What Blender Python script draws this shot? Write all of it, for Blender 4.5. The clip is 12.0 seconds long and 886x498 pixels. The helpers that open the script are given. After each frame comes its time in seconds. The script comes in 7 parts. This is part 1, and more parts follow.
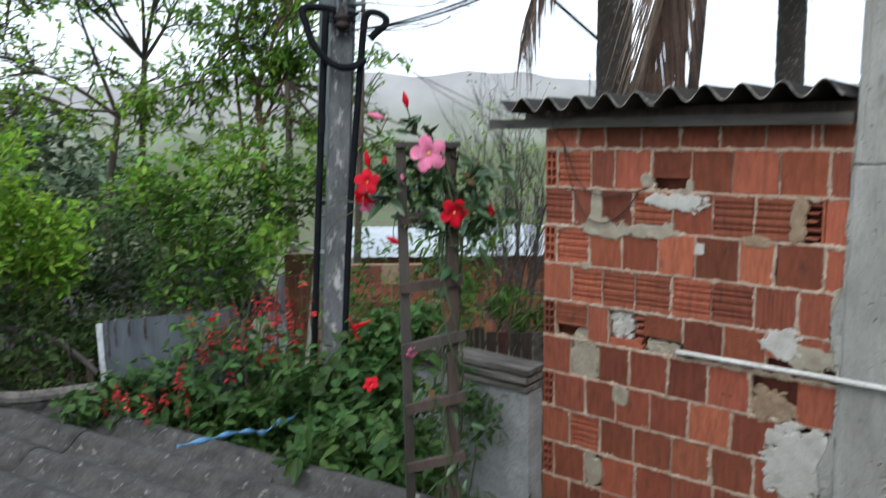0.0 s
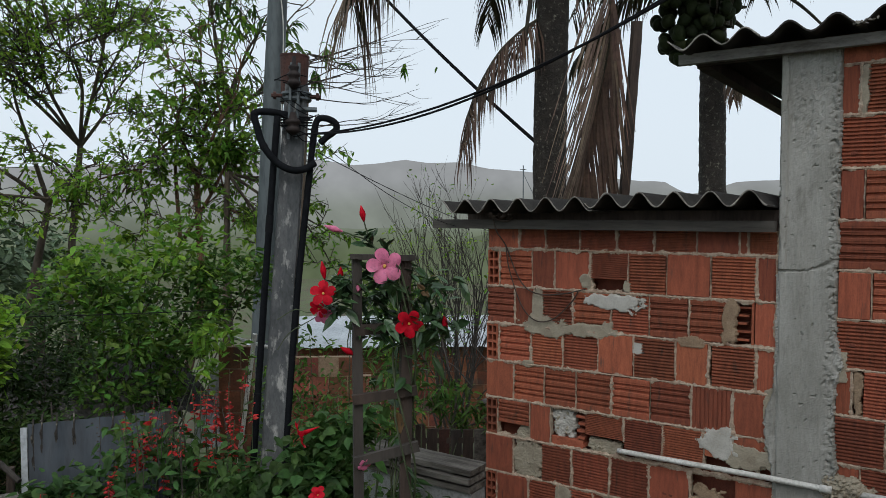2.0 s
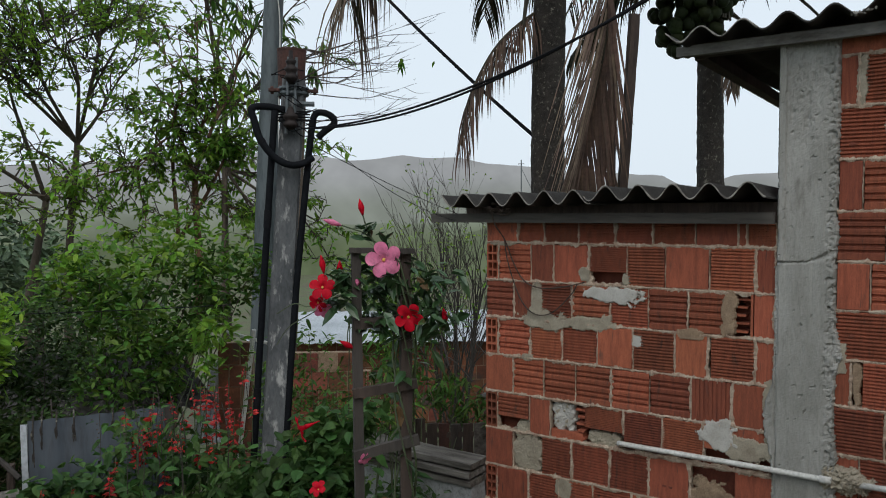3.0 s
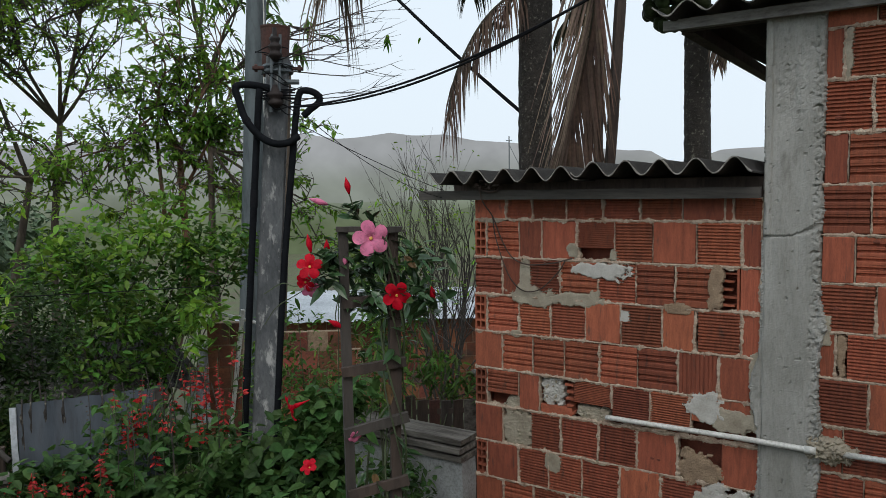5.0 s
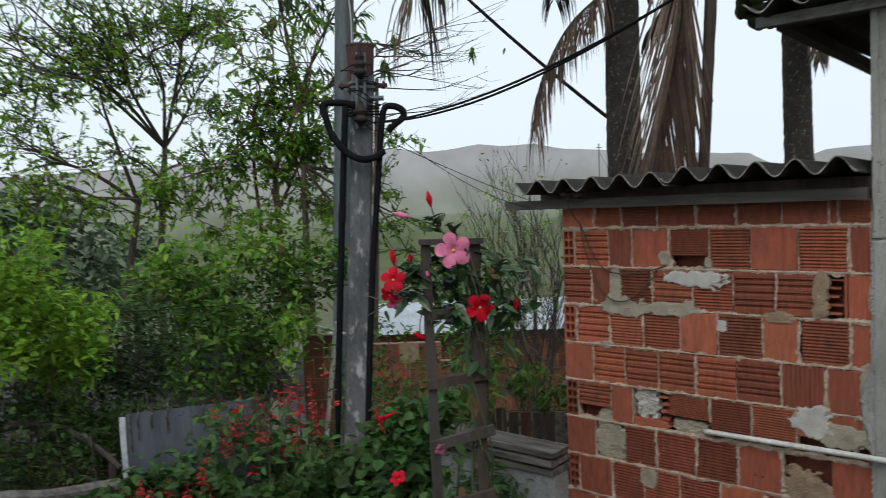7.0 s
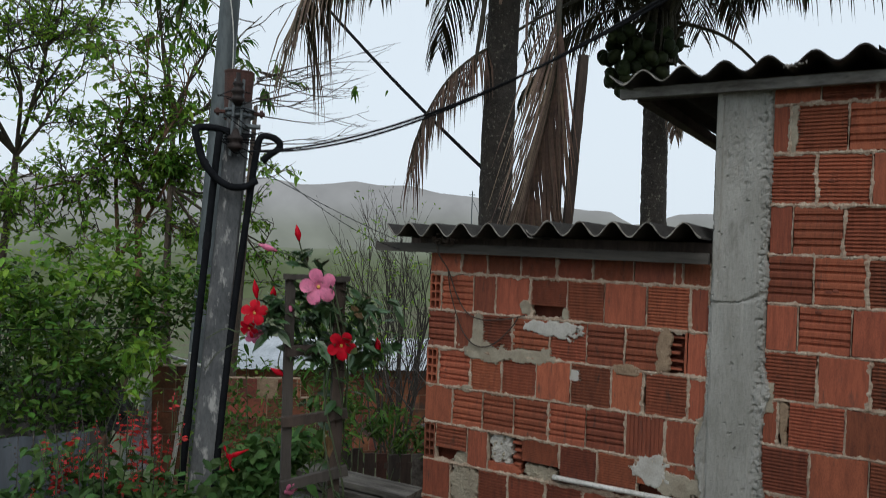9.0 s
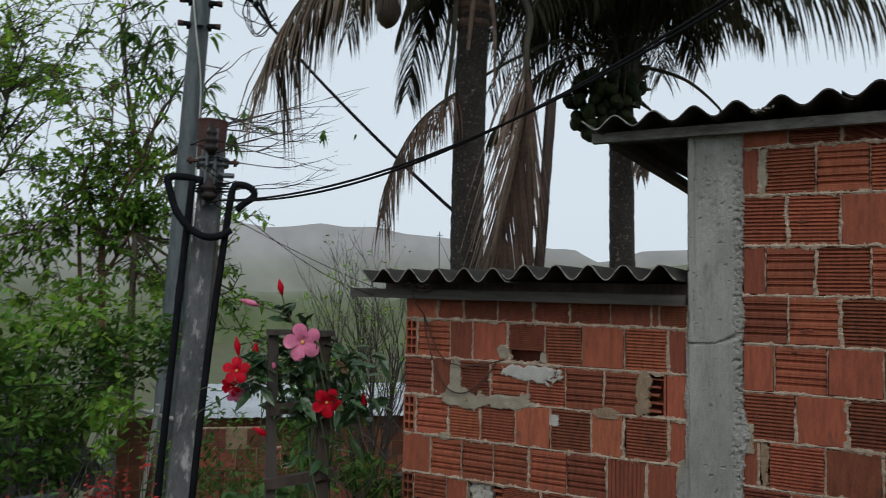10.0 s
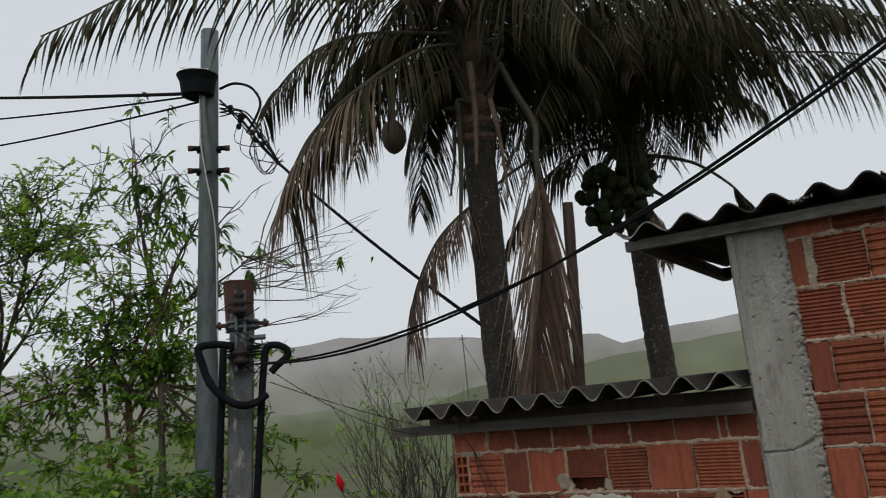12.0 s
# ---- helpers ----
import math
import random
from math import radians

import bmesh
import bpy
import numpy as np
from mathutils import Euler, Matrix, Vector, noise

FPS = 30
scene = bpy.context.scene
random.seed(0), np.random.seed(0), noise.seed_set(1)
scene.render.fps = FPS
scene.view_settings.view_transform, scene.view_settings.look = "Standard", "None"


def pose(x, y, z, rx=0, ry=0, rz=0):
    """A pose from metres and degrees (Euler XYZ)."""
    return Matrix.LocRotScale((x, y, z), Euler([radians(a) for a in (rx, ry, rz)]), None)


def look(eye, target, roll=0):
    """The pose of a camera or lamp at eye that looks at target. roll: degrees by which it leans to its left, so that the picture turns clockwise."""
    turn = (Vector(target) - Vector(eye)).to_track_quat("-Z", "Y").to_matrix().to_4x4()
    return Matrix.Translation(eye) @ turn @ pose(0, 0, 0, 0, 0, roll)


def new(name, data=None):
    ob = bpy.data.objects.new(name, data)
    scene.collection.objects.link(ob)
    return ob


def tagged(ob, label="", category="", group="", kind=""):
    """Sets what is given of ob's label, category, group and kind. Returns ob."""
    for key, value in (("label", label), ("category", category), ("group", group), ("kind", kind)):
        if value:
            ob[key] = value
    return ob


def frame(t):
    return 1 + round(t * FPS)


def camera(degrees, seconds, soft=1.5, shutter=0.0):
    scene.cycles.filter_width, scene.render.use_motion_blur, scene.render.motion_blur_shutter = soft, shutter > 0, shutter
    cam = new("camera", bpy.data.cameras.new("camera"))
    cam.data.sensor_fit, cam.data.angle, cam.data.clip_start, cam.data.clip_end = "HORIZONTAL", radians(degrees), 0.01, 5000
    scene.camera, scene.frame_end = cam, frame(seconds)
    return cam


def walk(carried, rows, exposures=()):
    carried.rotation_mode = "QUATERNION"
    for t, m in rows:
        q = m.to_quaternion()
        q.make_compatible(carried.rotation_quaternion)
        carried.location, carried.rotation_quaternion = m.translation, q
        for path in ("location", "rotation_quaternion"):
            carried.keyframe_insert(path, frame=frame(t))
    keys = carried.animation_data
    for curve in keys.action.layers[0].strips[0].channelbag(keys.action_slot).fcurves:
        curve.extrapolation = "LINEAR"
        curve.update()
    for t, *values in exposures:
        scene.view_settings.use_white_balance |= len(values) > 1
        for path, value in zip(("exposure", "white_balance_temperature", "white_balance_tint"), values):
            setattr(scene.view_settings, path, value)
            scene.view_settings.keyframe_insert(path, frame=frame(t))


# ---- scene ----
cam = camera(61.3, 12.0, soft=0.6, shutter=0.6)
PATH = [
    (0, (2.122, -3.391, 2.113), (0.864, -1.869, 1.796), -0.9),
    (0.2, (2.124, -3.411, 2.135), (0.9, -1.85, 1.878), -0.3),
    (0.5, (2.107, -3.413, 2.148), (0.898, -1.827, 1.998), -1.1),
    (1, (2.095, -3.431, 2.168), (0.941, -1.799, 2.092), 0.1),
    (1.5, (2.109, -3.443, 2.177), (0.984, -1.792, 2.089), -0.5),
    (2, (2.103, -3.44, 2.174), (0.97, -1.794, 2.086), 0.1),
    (2.5, (2.102, -3.44, 2.172), (0.984, -1.784, 2.094), -0.1),
    (3, (2.1, -3.439, 2.169), (0.971, -1.791, 2.068), -0.3),
    (3.5, (2.094, -3.426, 2.163), (0.964, -1.783, 2.015), -0.9),
    (5.3, (2.102, -3.441, 2.17), (1.001, -1.779, 2.008), -0.9),
    (5.5, (2.099, -3.448, 2.16), (0.952, -1.817, 2.004), -1.2),
    (5.7, (2.087, -3.449, 2.176), (0.856, -1.88, 2.021), -0.8),
    (6, (2.088, -3.435, 2.161), (0.789, -1.92, 2.03), -1.5),
    (6.5, (2.092, -3.418, 2.17), (0.736, -1.954, 2.036), -4.3),
    (6.6, (2.097, -3.416, 2.169), (0.749, -1.945, 2.039), -4.3),
    (7, (2.112, -3.418, 2.17), (0.816, -1.9, 2.045), -2.5),
    (7.2, (2.111, -3.41, 2.169), (0.858, -1.857, 2.034), -1.6),
    (8.8, (2.132, -3.413, 2.154), (1.104, -1.698, 2.1), 1.9),
    (9, (2.128, -3.425, 2.174), (1.11, -1.704, 2.151), 1.9),
    (9.5, (2.107, -3.442, 2.19), (1.077, -1.728, 2.205), 1.7),
    (10, (2.078, -3.428, 2.198), (1.136, -1.666, 2.285), 0.9),
    (10.5, (2.036, -3.411, 2.219), (1.134, -1.627, 2.272), -0.6),
    (11, (1.977, -3.397, 2.204), (1.042, -1.63, 2.281), -0.9),
    (11.2, (1.967, -3.401, 2.247), (1.048, -1.638, 2.462), -1.1),
    (11.5, (1.947, -3.418, 2.28), (0.99, -1.697, 2.628), -3.6),
    (11.8, (1.953, -3.386, 2.348), (0.975, -1.675, 2.688), -6.2),
    (11.9, (1.949, -3.369, 2.349), (0.984, -1.653, 2.697), -6.1),
    (12, (1.953, -3.368, 2.354), (0.999, -1.646, 2.708), -6.1),
]
walk(cam, [(t, look(eye, target, roll)) for t, eye, target, roll in PATH],
     [(0, 0.75, 6250, 10), (0.4, 0.48, 6350, 10), (0.9, 0.12, 6500, 10), (1.5, -0.16, 6500, 10), (3.5, -0.1, 6500, 10), (5.5, 0.0, 6500, 10), (6.2, 0.03, 6500, 10), (7.0, 0.03, 6500, 10), (9.0, -0.15, 6500, 10), (9.5, -0.22, 6500, 10), (10.5, -0.33, 6500, 10), (11.0, -0.35, 6600, 10), (12, -0.43, 6950, 13)])

# ---- world, sun and exposure ----
world = bpy.data.worlds.new("overcast_sky")
scene.world = world
world.use_nodes = True
wn, wl = world.node_tree.nodes, world.node_tree.links
sky = wn.new("ShaderNodeTexSky")
sky.sky_type = "NISHITA"
sky.sun_disc = False
sky.sun_elevation, sky.sun_rotation = radians(49), radians(147)
sky.air_density, sky.dust_density = 1.0, 6.0
cloud = wn.new("ShaderNodeMix")
cloud.data_type = "RGBA"
cloud.inputs[0].default_value = 0.9
wl.new(sky.outputs[0], cloud.inputs[6])
cloud.inputs[7].default_value = (8.45, 9.55, 10.5, 1)
wl.new(cloud.outputs[2], wn["Background"].inputs[0])
wn["Background"].inputs[1].default_value = 0.104

sun = new("sun", bpy.data.lights.new("sun", "SUN"))
sun.data.energy, sun.data.angle, sun.data.color = 1.3, radians(40), (1.0, 0.97, 0.92)
sun.matrix_world = look((5.5, -8.5, 11.5), (0, 0, 0))


# ---- materials ----
def material(name, col, col2=None, rough=0.85, scale=8.0, fine=60.0, bump=0.3, metal=0.0, per="", spread=0.0, gloss=0.5, leaf=0.0,
             stain=None, stain_scale=2.0, stain_at=0.55, stretch=(1, 1, 1), dist=0.004, hue=0.05, grit=1.0):
    """A procedural surface: two tones mixed by coarse and fine noise, a per-piece shift of value, stains and fine relief."""
    m = bpy.data.materials.new(name)
    m.use_nodes = True
    n, l = m.node_tree.nodes, m.node_tree.links
    p = n["Principled BSDF"]
    col2 = col2 or tuple(c * 0.7 for c in col)
    co = n.new("ShaderNodeTexCoord")
    mp = n.new("ShaderNodeMapping")
    mp.inputs["Scale"].default_value = stretch
    l.new(co.outputs["Object"], mp.inputs[0])
    if per == "object":
        oi = n.new("ShaderNodeObjectInfo")
        addv = n.new("ShaderNodeVectorMath")
        sc = n.new("ShaderNodeVectorMath")
        sc.operation = "SCALE"
        l.new(oi.outputs["Random"], sc.inputs["Scale"])
        sc.inputs[0].default_value = (37, 53, 71)
        l.new(mp.outputs[0], addv.inputs[0])
        l.new(sc.outputs[0], addv.inputs[1])
        vec = addv.outputs[0]
    else:
        vec = mp.outputs[0]

    def tex(s, detail):
        t = n.new("ShaderNodeTexNoise")
        t.inputs["Scale"].default_value, t.inputs["Detail"].default_value, t.inputs["Roughness"].default_value = s, detail, 0.65
        l.new(vec, t.inputs["Vector"])
        return t.outputs["Fac"]

    def mix(a, b, fac, mode="MIX"):
        x = n.new("ShaderNodeMix")
        x.data_type, x.blend_type = "RGBA", mode
        for slot, v in ((0, fac), (6, a), (7, b)):
            if isinstance(v, (int, float)):
                x.inputs[slot].default_value = v
            elif isinstance(v, tuple):
                x.inputs[slot].default_value = (*v, 1)
            else:
                l.new(v, x.inputs[slot])
        return x.outputs[2]

    def ramp(v, a, b):
        r = n.new("ShaderNodeMapRange")
        r.inputs[1].default_value, r.inputs[2].default_value = a, b
        l.new(v, r.inputs[0])
        return r.outputs[0]

    big, small = tex(scale, 4), tex(fine, 3)
    c = mix(col, col2, ramp(big, 0.35, 0.68))
    c = mix(c, mix(c, (1 - 0.5 * grit,) * 3, 1.0, "MULTIPLY"), ramp(small, 0.45, 0.8))
    if stain:
        c = mix(c, stain, ramp(tex(stain_scale, 6), stain_at, stain_at + 0.12))
    if per:
        src = n.new("ShaderNodeObjectInfo").outputs["Random"] if per == "object" else n.new("ShaderNodeNewGeometry").outputs["Random Per Island"]
        hs = n.new("ShaderNodeHueSaturation")
        r = n.new("ShaderNodeMapRange")
        r.inputs[3].default_value, r.inputs[4].default_value = 1 - spread, 1 + spread
        l.new(src, r.inputs[0])
        l.new(r.outputs[0], hs.inputs["Value"])
        w2 = n.new("ShaderNodeTexWhiteNoise")
        w2.noise_dimensions = "1D"
        l.new(src, w2.inputs["W"])
        r2 = n.new("ShaderNodeMapRange")
        r2.inputs[3].default_value, r2.inputs[4].default_value = 0.5 - hue * spread, 0.5 + hue * spread
        l.new(w2.outputs["Value"], r2.inputs[0])
        l.new(r2.outputs[0], hs.inputs["Hue"])
        l.new(c, hs.inputs["Color"])
        c = hs.outputs[0]
    l.new(c, p.inputs["Base Color"])
    p.inputs["Roughness"].default_value, p.inputs["Metallic"].default_value = rough, metal
    p.inputs["Specular IOR Level"].default_value = gloss
    if bump:
        b = n.new("ShaderNodeBump")
        b.inputs["Strength"].default_value, b.inputs["Distance"].default_value = bump, dist
        l.new(small, b.inputs["Height"])
        b2 = n.new("ShaderNodeBump")
        b2.inputs["Strength"].default_value, b2.inputs["Distance"].default_value = bump, dist * 2
        l.new(big, b2.inputs["Height"])
        l.new(b.outputs[0], b2.inputs["Normal"])
        l.new(b2.outputs[0], p.inputs["Normal"])
    if leaf:
        tr = n.new("ShaderNodeBsdfTranslucent")
        l.new(c, tr.inputs["Color"])
        ms = n.new("ShaderNodeMixShader")
        ms.inputs[0].default_value = leaf
        l.new(p.outputs[0], ms.inputs[1])
        l.new(tr.outputs[0], ms.inputs[2])
        l.new(ms.outputs[0], n["Material Output"].inputs[0])
    return m


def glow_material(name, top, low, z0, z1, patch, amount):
    """Far distance with painted mist: a glowing colour graded by height from low to top."""
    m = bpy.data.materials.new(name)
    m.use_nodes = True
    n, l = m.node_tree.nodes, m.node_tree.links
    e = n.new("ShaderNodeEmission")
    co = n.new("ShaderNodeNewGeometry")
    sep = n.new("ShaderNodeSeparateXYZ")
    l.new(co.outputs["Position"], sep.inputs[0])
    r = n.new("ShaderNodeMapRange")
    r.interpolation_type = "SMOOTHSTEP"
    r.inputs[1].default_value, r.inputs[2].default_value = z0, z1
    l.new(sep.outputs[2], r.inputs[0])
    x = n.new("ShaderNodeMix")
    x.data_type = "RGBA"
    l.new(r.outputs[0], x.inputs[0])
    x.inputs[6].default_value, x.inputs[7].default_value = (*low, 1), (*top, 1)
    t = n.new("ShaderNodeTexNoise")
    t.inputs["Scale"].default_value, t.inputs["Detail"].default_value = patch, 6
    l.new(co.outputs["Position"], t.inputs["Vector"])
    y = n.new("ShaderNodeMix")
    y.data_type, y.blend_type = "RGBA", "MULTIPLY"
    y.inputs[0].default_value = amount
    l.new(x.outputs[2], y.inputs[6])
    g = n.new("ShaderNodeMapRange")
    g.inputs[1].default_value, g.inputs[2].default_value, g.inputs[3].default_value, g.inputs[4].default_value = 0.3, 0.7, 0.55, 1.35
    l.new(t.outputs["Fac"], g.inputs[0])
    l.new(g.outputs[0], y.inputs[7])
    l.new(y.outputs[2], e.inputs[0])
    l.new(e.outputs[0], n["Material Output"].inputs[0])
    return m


M_BRICK = material("fired_clay", (0.340, 0.095, 0.049), (0.212, 0.059, 0.032), 0.92, 9, 130, 0.45, per="object", spread=0.34, hue=0.010,
                   stain=(0.125, 0.050, 0.034), stain_scale=7, stain_at=0.58, dist=0.003)
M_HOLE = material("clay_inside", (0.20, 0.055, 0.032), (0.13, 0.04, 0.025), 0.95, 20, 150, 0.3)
M_MORTAR = material("mortar", (0.52, 0.43, 0.335), (0.30, 0.20, 0.145), 0.95, 26, 190, 0.7, dist=0.006)
M_PATCH = material("cement_patch", (0.35, 0.315, 0.245), (0.24, 0.205, 0.155), 0.95, 14, 150, 0.45, dist=0.005, grit=0.6)
M_PALE = material("pale_cement", (0.46, 0.45, 0.42), (0.36, 0.345, 0.31), 0.95, 12, 150, 0.25, dist=0.005, grit=0.5)
M_TAN = material("tan_mortar", (0.33, 0.24, 0.16), (0.22, 0.15, 0.10), 0.95, 22, 170, 0.8, dist=0.005)
M_CONC = material("column_concrete", (0.335, 0.333, 0.312), (0.228, 0.226, 0.206), 0.95, 9, 150, 0.5, grit=0.5, stain=(0.17, 0.165, 0.15), stain_scale=14, stain_at=0.62,
                  stretch=(1, 1, 0.3), dist=0.004)
M_POLE = material("weathered_pole_concrete", (0.125, 0.132, 0.138), (0.052, 0.057, 0.062), 0.9, 12, 140, 0.8, grit=0.7, stain=(0.36, 0.36, 0.35), stain_scale=26, stain_at=0.555,
                  stretch=(1, 1, 0.4), dist=0.003)
M_GALV = material("galvanised_steel", (0.105, 0.125, 0.135), (0.075, 0.092, 0.10), 0.6, 5, 40, 0.15, metal=0.15, stretch=(1, 1, 0.3))
M_RUST = material("rusty_iron", (0.085, 0.036, 0.028), (0.05, 0.026, 0.022), 0.85, 14, 90, 0.5, metal=0.2)
M_PORC = material("dark_porcelain", (0.030, 0.022, 0.020), (0.015, 0.012, 0.012), 0.6, 14, 90, 0.3, gloss=0.2)
M_BLACK = material("black_rubber_pipe", (0.011, 0.0125, 0.015), (0.006, 0.007, 0.0085), 0.75, 14, 120, 0.3, gloss=0.06)
M_CABLE = material("cable", (0.012, 0.013, 0.015), (0.008, 0.008, 0.01), 0.75, 20, 120, 0.1, gloss=0.08)
M_PVC = material("white_plastic_pipe", (0.62, 0.62, 0.60), (0.48, 0.47, 0.44), 0.45, 12, 80, 0.1)
M_WOOD = material("grey_weathered_wood", (0.062, 0.053, 0.047), (0.022, 0.018, 0.016), 0.9, 10, 60, 0.7, stretch=(1, 1, 0.15), dist=0.003)
M_WOODX = material("grey_weathered_board", (0.165, 0.155, 0.14), (0.035, 0.030, 0.026), 0.9, 22, 90, 1.0, stretch=(0.12, 1, 1), dist=0.003)
M_BOARDL = material("pale_eave_board_wood", (0.22, 0.215, 0.20), (0.11, 0.10, 0.09), 0.92, 14, 90, 0.9, stretch=(0.3, 1, 1), dist=0.004)
M_BOARD = material("eave_board_wood", (0.085, 0.078, 0.069), (0.048, 0.043, 0.038), 0.9, 8, 60, 0.6, stretch=(0.12, 1, 1), dist=0.003)
M_DARKWOOD = material("dark_old_wood", (0.075, 0.052, 0.042), (0.035, 0.026, 0.022), 0.92, 9, 60, 0.7, stretch=(1, 1, 0.2))
# Very dark base carries the underside's shade; the pale stain is weathering.
M_FIBRE = material("shaded_weathered_fibre_cement", (0.036, 0.033, 0.030), (0.018, 0.0165, 0.015), 0.95, 9, 90, 0.9, stain=(0.12, 0.115, 0.10), stain_scale=16, stain_at=0.64)
# Pale tone for lichen crust and for the painted sky light on sheet rims.
M_RIM = material("skylit_edge_and_crust", (0.30, 0.285, 0.255), (0.12, 0.11, 0.10), 0.95, 30, 120, 0.6)
M_FIBRE2 = material("mossy_fibre_cement", (0.062, 0.060, 0.056), (0.024, 0.022, 0.021), 0.95, 14, 90, 1.0, stain=(0.20, 0.20, 0.185), stain_scale=30, stain_at=0.60)
M_ZINC = material("dull_zinc_sheet", (0.036, 0.048, 0.062), (0.021, 0.029, 0.039), 0.6, 7, 60, 0.4, metal=0.1, stretch=(1, 1, 0.16), stain=(0.012, 0.014, 0.017), stain_scale=13, stain_at=0.57)
M_WHITE = material("grimy_limewash", (0.32, 0.34, 0.35), (0.18, 0.185, 0.185), 0.95, 5, 70, 0.6, stain=(0.10, 0.10, 0.09), stain_scale=7, stain_at=0.62)
M_ROOFW = material("pale_tin_roof", (0.52, 0.55, 0.58), (0.38, 0.41, 0.44), 0.6, 2, 30, 0.2)
M_BARK = material("tree_bark", (0.105, 0.082, 0.062), (0.05, 0.038, 0.03), 0.95, 10, 70, 0.8, stretch=(1, 1, 0.4))
M_BARKR = material("reddish_tree_bark", (0.17, 0.088, 0.052), (0.08, 0.05, 0.036), 0.95, 9, 70, 0.7, stretch=(1, 1, 0.4))
M_TWIG = material("dry_twig", (0.068, 0.057, 0.049), (0.036, 0.030, 0.026), 0.95, 12, 60, 0.3)
M_PALM = material("palm_trunk", (0.044, 0.037, 0.031), (0.018, 0.015, 0.013), 0.95, 10, 60, 1.0, stain=(0.20, 0.19, 0.155), stain_scale=34, stain_at=0.575, dist=0.01)
# Leaflet green taken near black: the crown's deep shade is in the colour.
M_FROND = material("shaded_palm_leaflet", (0.030, 0.033, 0.016), (0.054, 0.044, 0.024), 0.6, 3, 30, 0.0, per="island", spread=0.4, leaf=0.12, gloss=0.1)
M_DEAD = material("dead_palm_leaflet", (0.215, 0.155, 0.112), (0.09, 0.064, 0.047), 0.8, 3, 30, 0.0, per="island", spread=0.45, leaf=0.15)
M_DEADD = material("brown_palm_leaflet", (0.135, 0.084, 0.058), (0.055, 0.036, 0.027), 0.85, 3, 30, 0.0, per="island", spread=0.4, leaf=0.1)
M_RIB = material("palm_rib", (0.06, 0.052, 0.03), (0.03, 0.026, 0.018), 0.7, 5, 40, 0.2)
# Nut green lowered to hold the shade under the crown.
M_NUT = material("shaded_green_coconut", (0.022, 0.032, 0.010), (0.012, 0.017, 0.007), 0.65, 6, 40, 0.15, gloss=0.15, per="object", spread=0.4)
M_NUTB = material("brown_coconut", (0.075, 0.048, 0.030), (0.045, 0.03, 0.02), 0.7, 6, 40, 0.2)
M_LEAF = material("bright_leaf", (0.185, 0.335, 0.036), (0.112, 0.235, 0.030), 0.55, 3, 30, 0.0, per="island", spread=0.45, leaf=0.45, gloss=0.3)
M_LEAFD = material("dark_leaf", (0.100, 0.195, 0.028), (0.048, 0.112, 0.020), 0.55, 3, 30, 0.0, per="island", spread=0.55, leaf=0.36, gloss=0.3)
M_LEAFY = material("yellow_green_leaf", (0.25, 0.42, 0.040), (0.155, 0.30, 0.034), 0.55, 3, 30, 0.0, per="island", spread=0.45, leaf=0.5, gloss=0.3)
# Leaf green darkened so the low growth's shade sits in the colour.
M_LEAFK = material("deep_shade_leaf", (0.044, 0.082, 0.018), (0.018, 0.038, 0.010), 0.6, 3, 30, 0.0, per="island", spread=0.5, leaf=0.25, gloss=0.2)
M_SALVIA = material("soft_salvia_leaf", (0.066, 0.142, 0.032), (0.034, 0.080, 0.020), 0.6, 3, 40, 0.0, per="island", spread=0.42, leaf=0.35, gloss=0.3)
M_VINE = material("glossy_vine_leaf", (0.045, 0.098, 0.034), (0.028, 0.065, 0.025), 0.32, 3, 40, 0.0, per="island", spread=0.35, leaf=0.12)
M_STEM = material("green_stem", (0.06, 0.09, 0.035), (0.045, 0.05, 0.03), 0.7, 10, 60, 0.2)
M_RED = material("red_petal", (0.60, 0.004, 0.005), (0.44, 0.003, 0.005), 0.6, 10, 80, 0.05, gloss=0.15, leaf=0.25, per="island", spread=0.15)
M_PINK = material("pink_petal", (0.78, 0.22, 0.38), (0.68, 0.15, 0.31), 0.6, 14, 80, 0.05, leaf=0.25)
M_THROAT = material("yellow_flower_throat", (0.75, 0.45, 0.08), (0.6, 0.25, 0.08), 0.5, 40, 90, 0.05)
M_SPIKE = material("salvia_floret", (0.54, 0.026, 0.026), (0.36, 0.016, 0.018), 0.55, 10, 80, 0.0, leaf=0.25, per="island", spread=0.3, hue=0.008)
M_YELLOW = material("withered_leaf", (0.17, 0.10, 0.04), (0.10, 0.06, 0.028), 0.6, 12, 60, 0.1, leaf=0.2)
M_BLUE = material("blue_plastic_rope", (0.10, 0.26, 0.46), (0.07, 0.18, 0.34), 0.5, 30, 120, 0.2)
M_GRASS = material("rough_grass_soil", (0.075, 0.11, 0.035), (0.09, 0.07, 0.045), 0.95, 0.8, 14, 0.6, stain=(0.06, 0.05, 0.035), stain_scale=0.5, dist=0.02)
M_BLADE = material("grass_blade", (0.09, 0.14, 0.035), (0.06, 0.10, 0.028), 0.6, 3, 30, 0.0, per="island", spread=0.4, leaf=0.25)
M_FARLEAF = material("hazy_far_leaf", (0.085, 0.135, 0.065), (0.055, 0.09, 0.045), 0.7, 3, 30, 0.0, per="island", spread=0.3)
# Hill colours glow by themselves; the mist is mixed into them.
M_HILL_FAR = glow_material("painted_mist_far_hill", (0.345, 0.362, 0.375), (0.235, 0.262, 0.232), 2, 26, 0.045, 0.32)
M_HILL_MID = glow_material("painted_mist_green_slope", (0.245, 0.28, 0.235), (0.125, 0.16, 0.09), -4, 3, 0.16, 0.5)
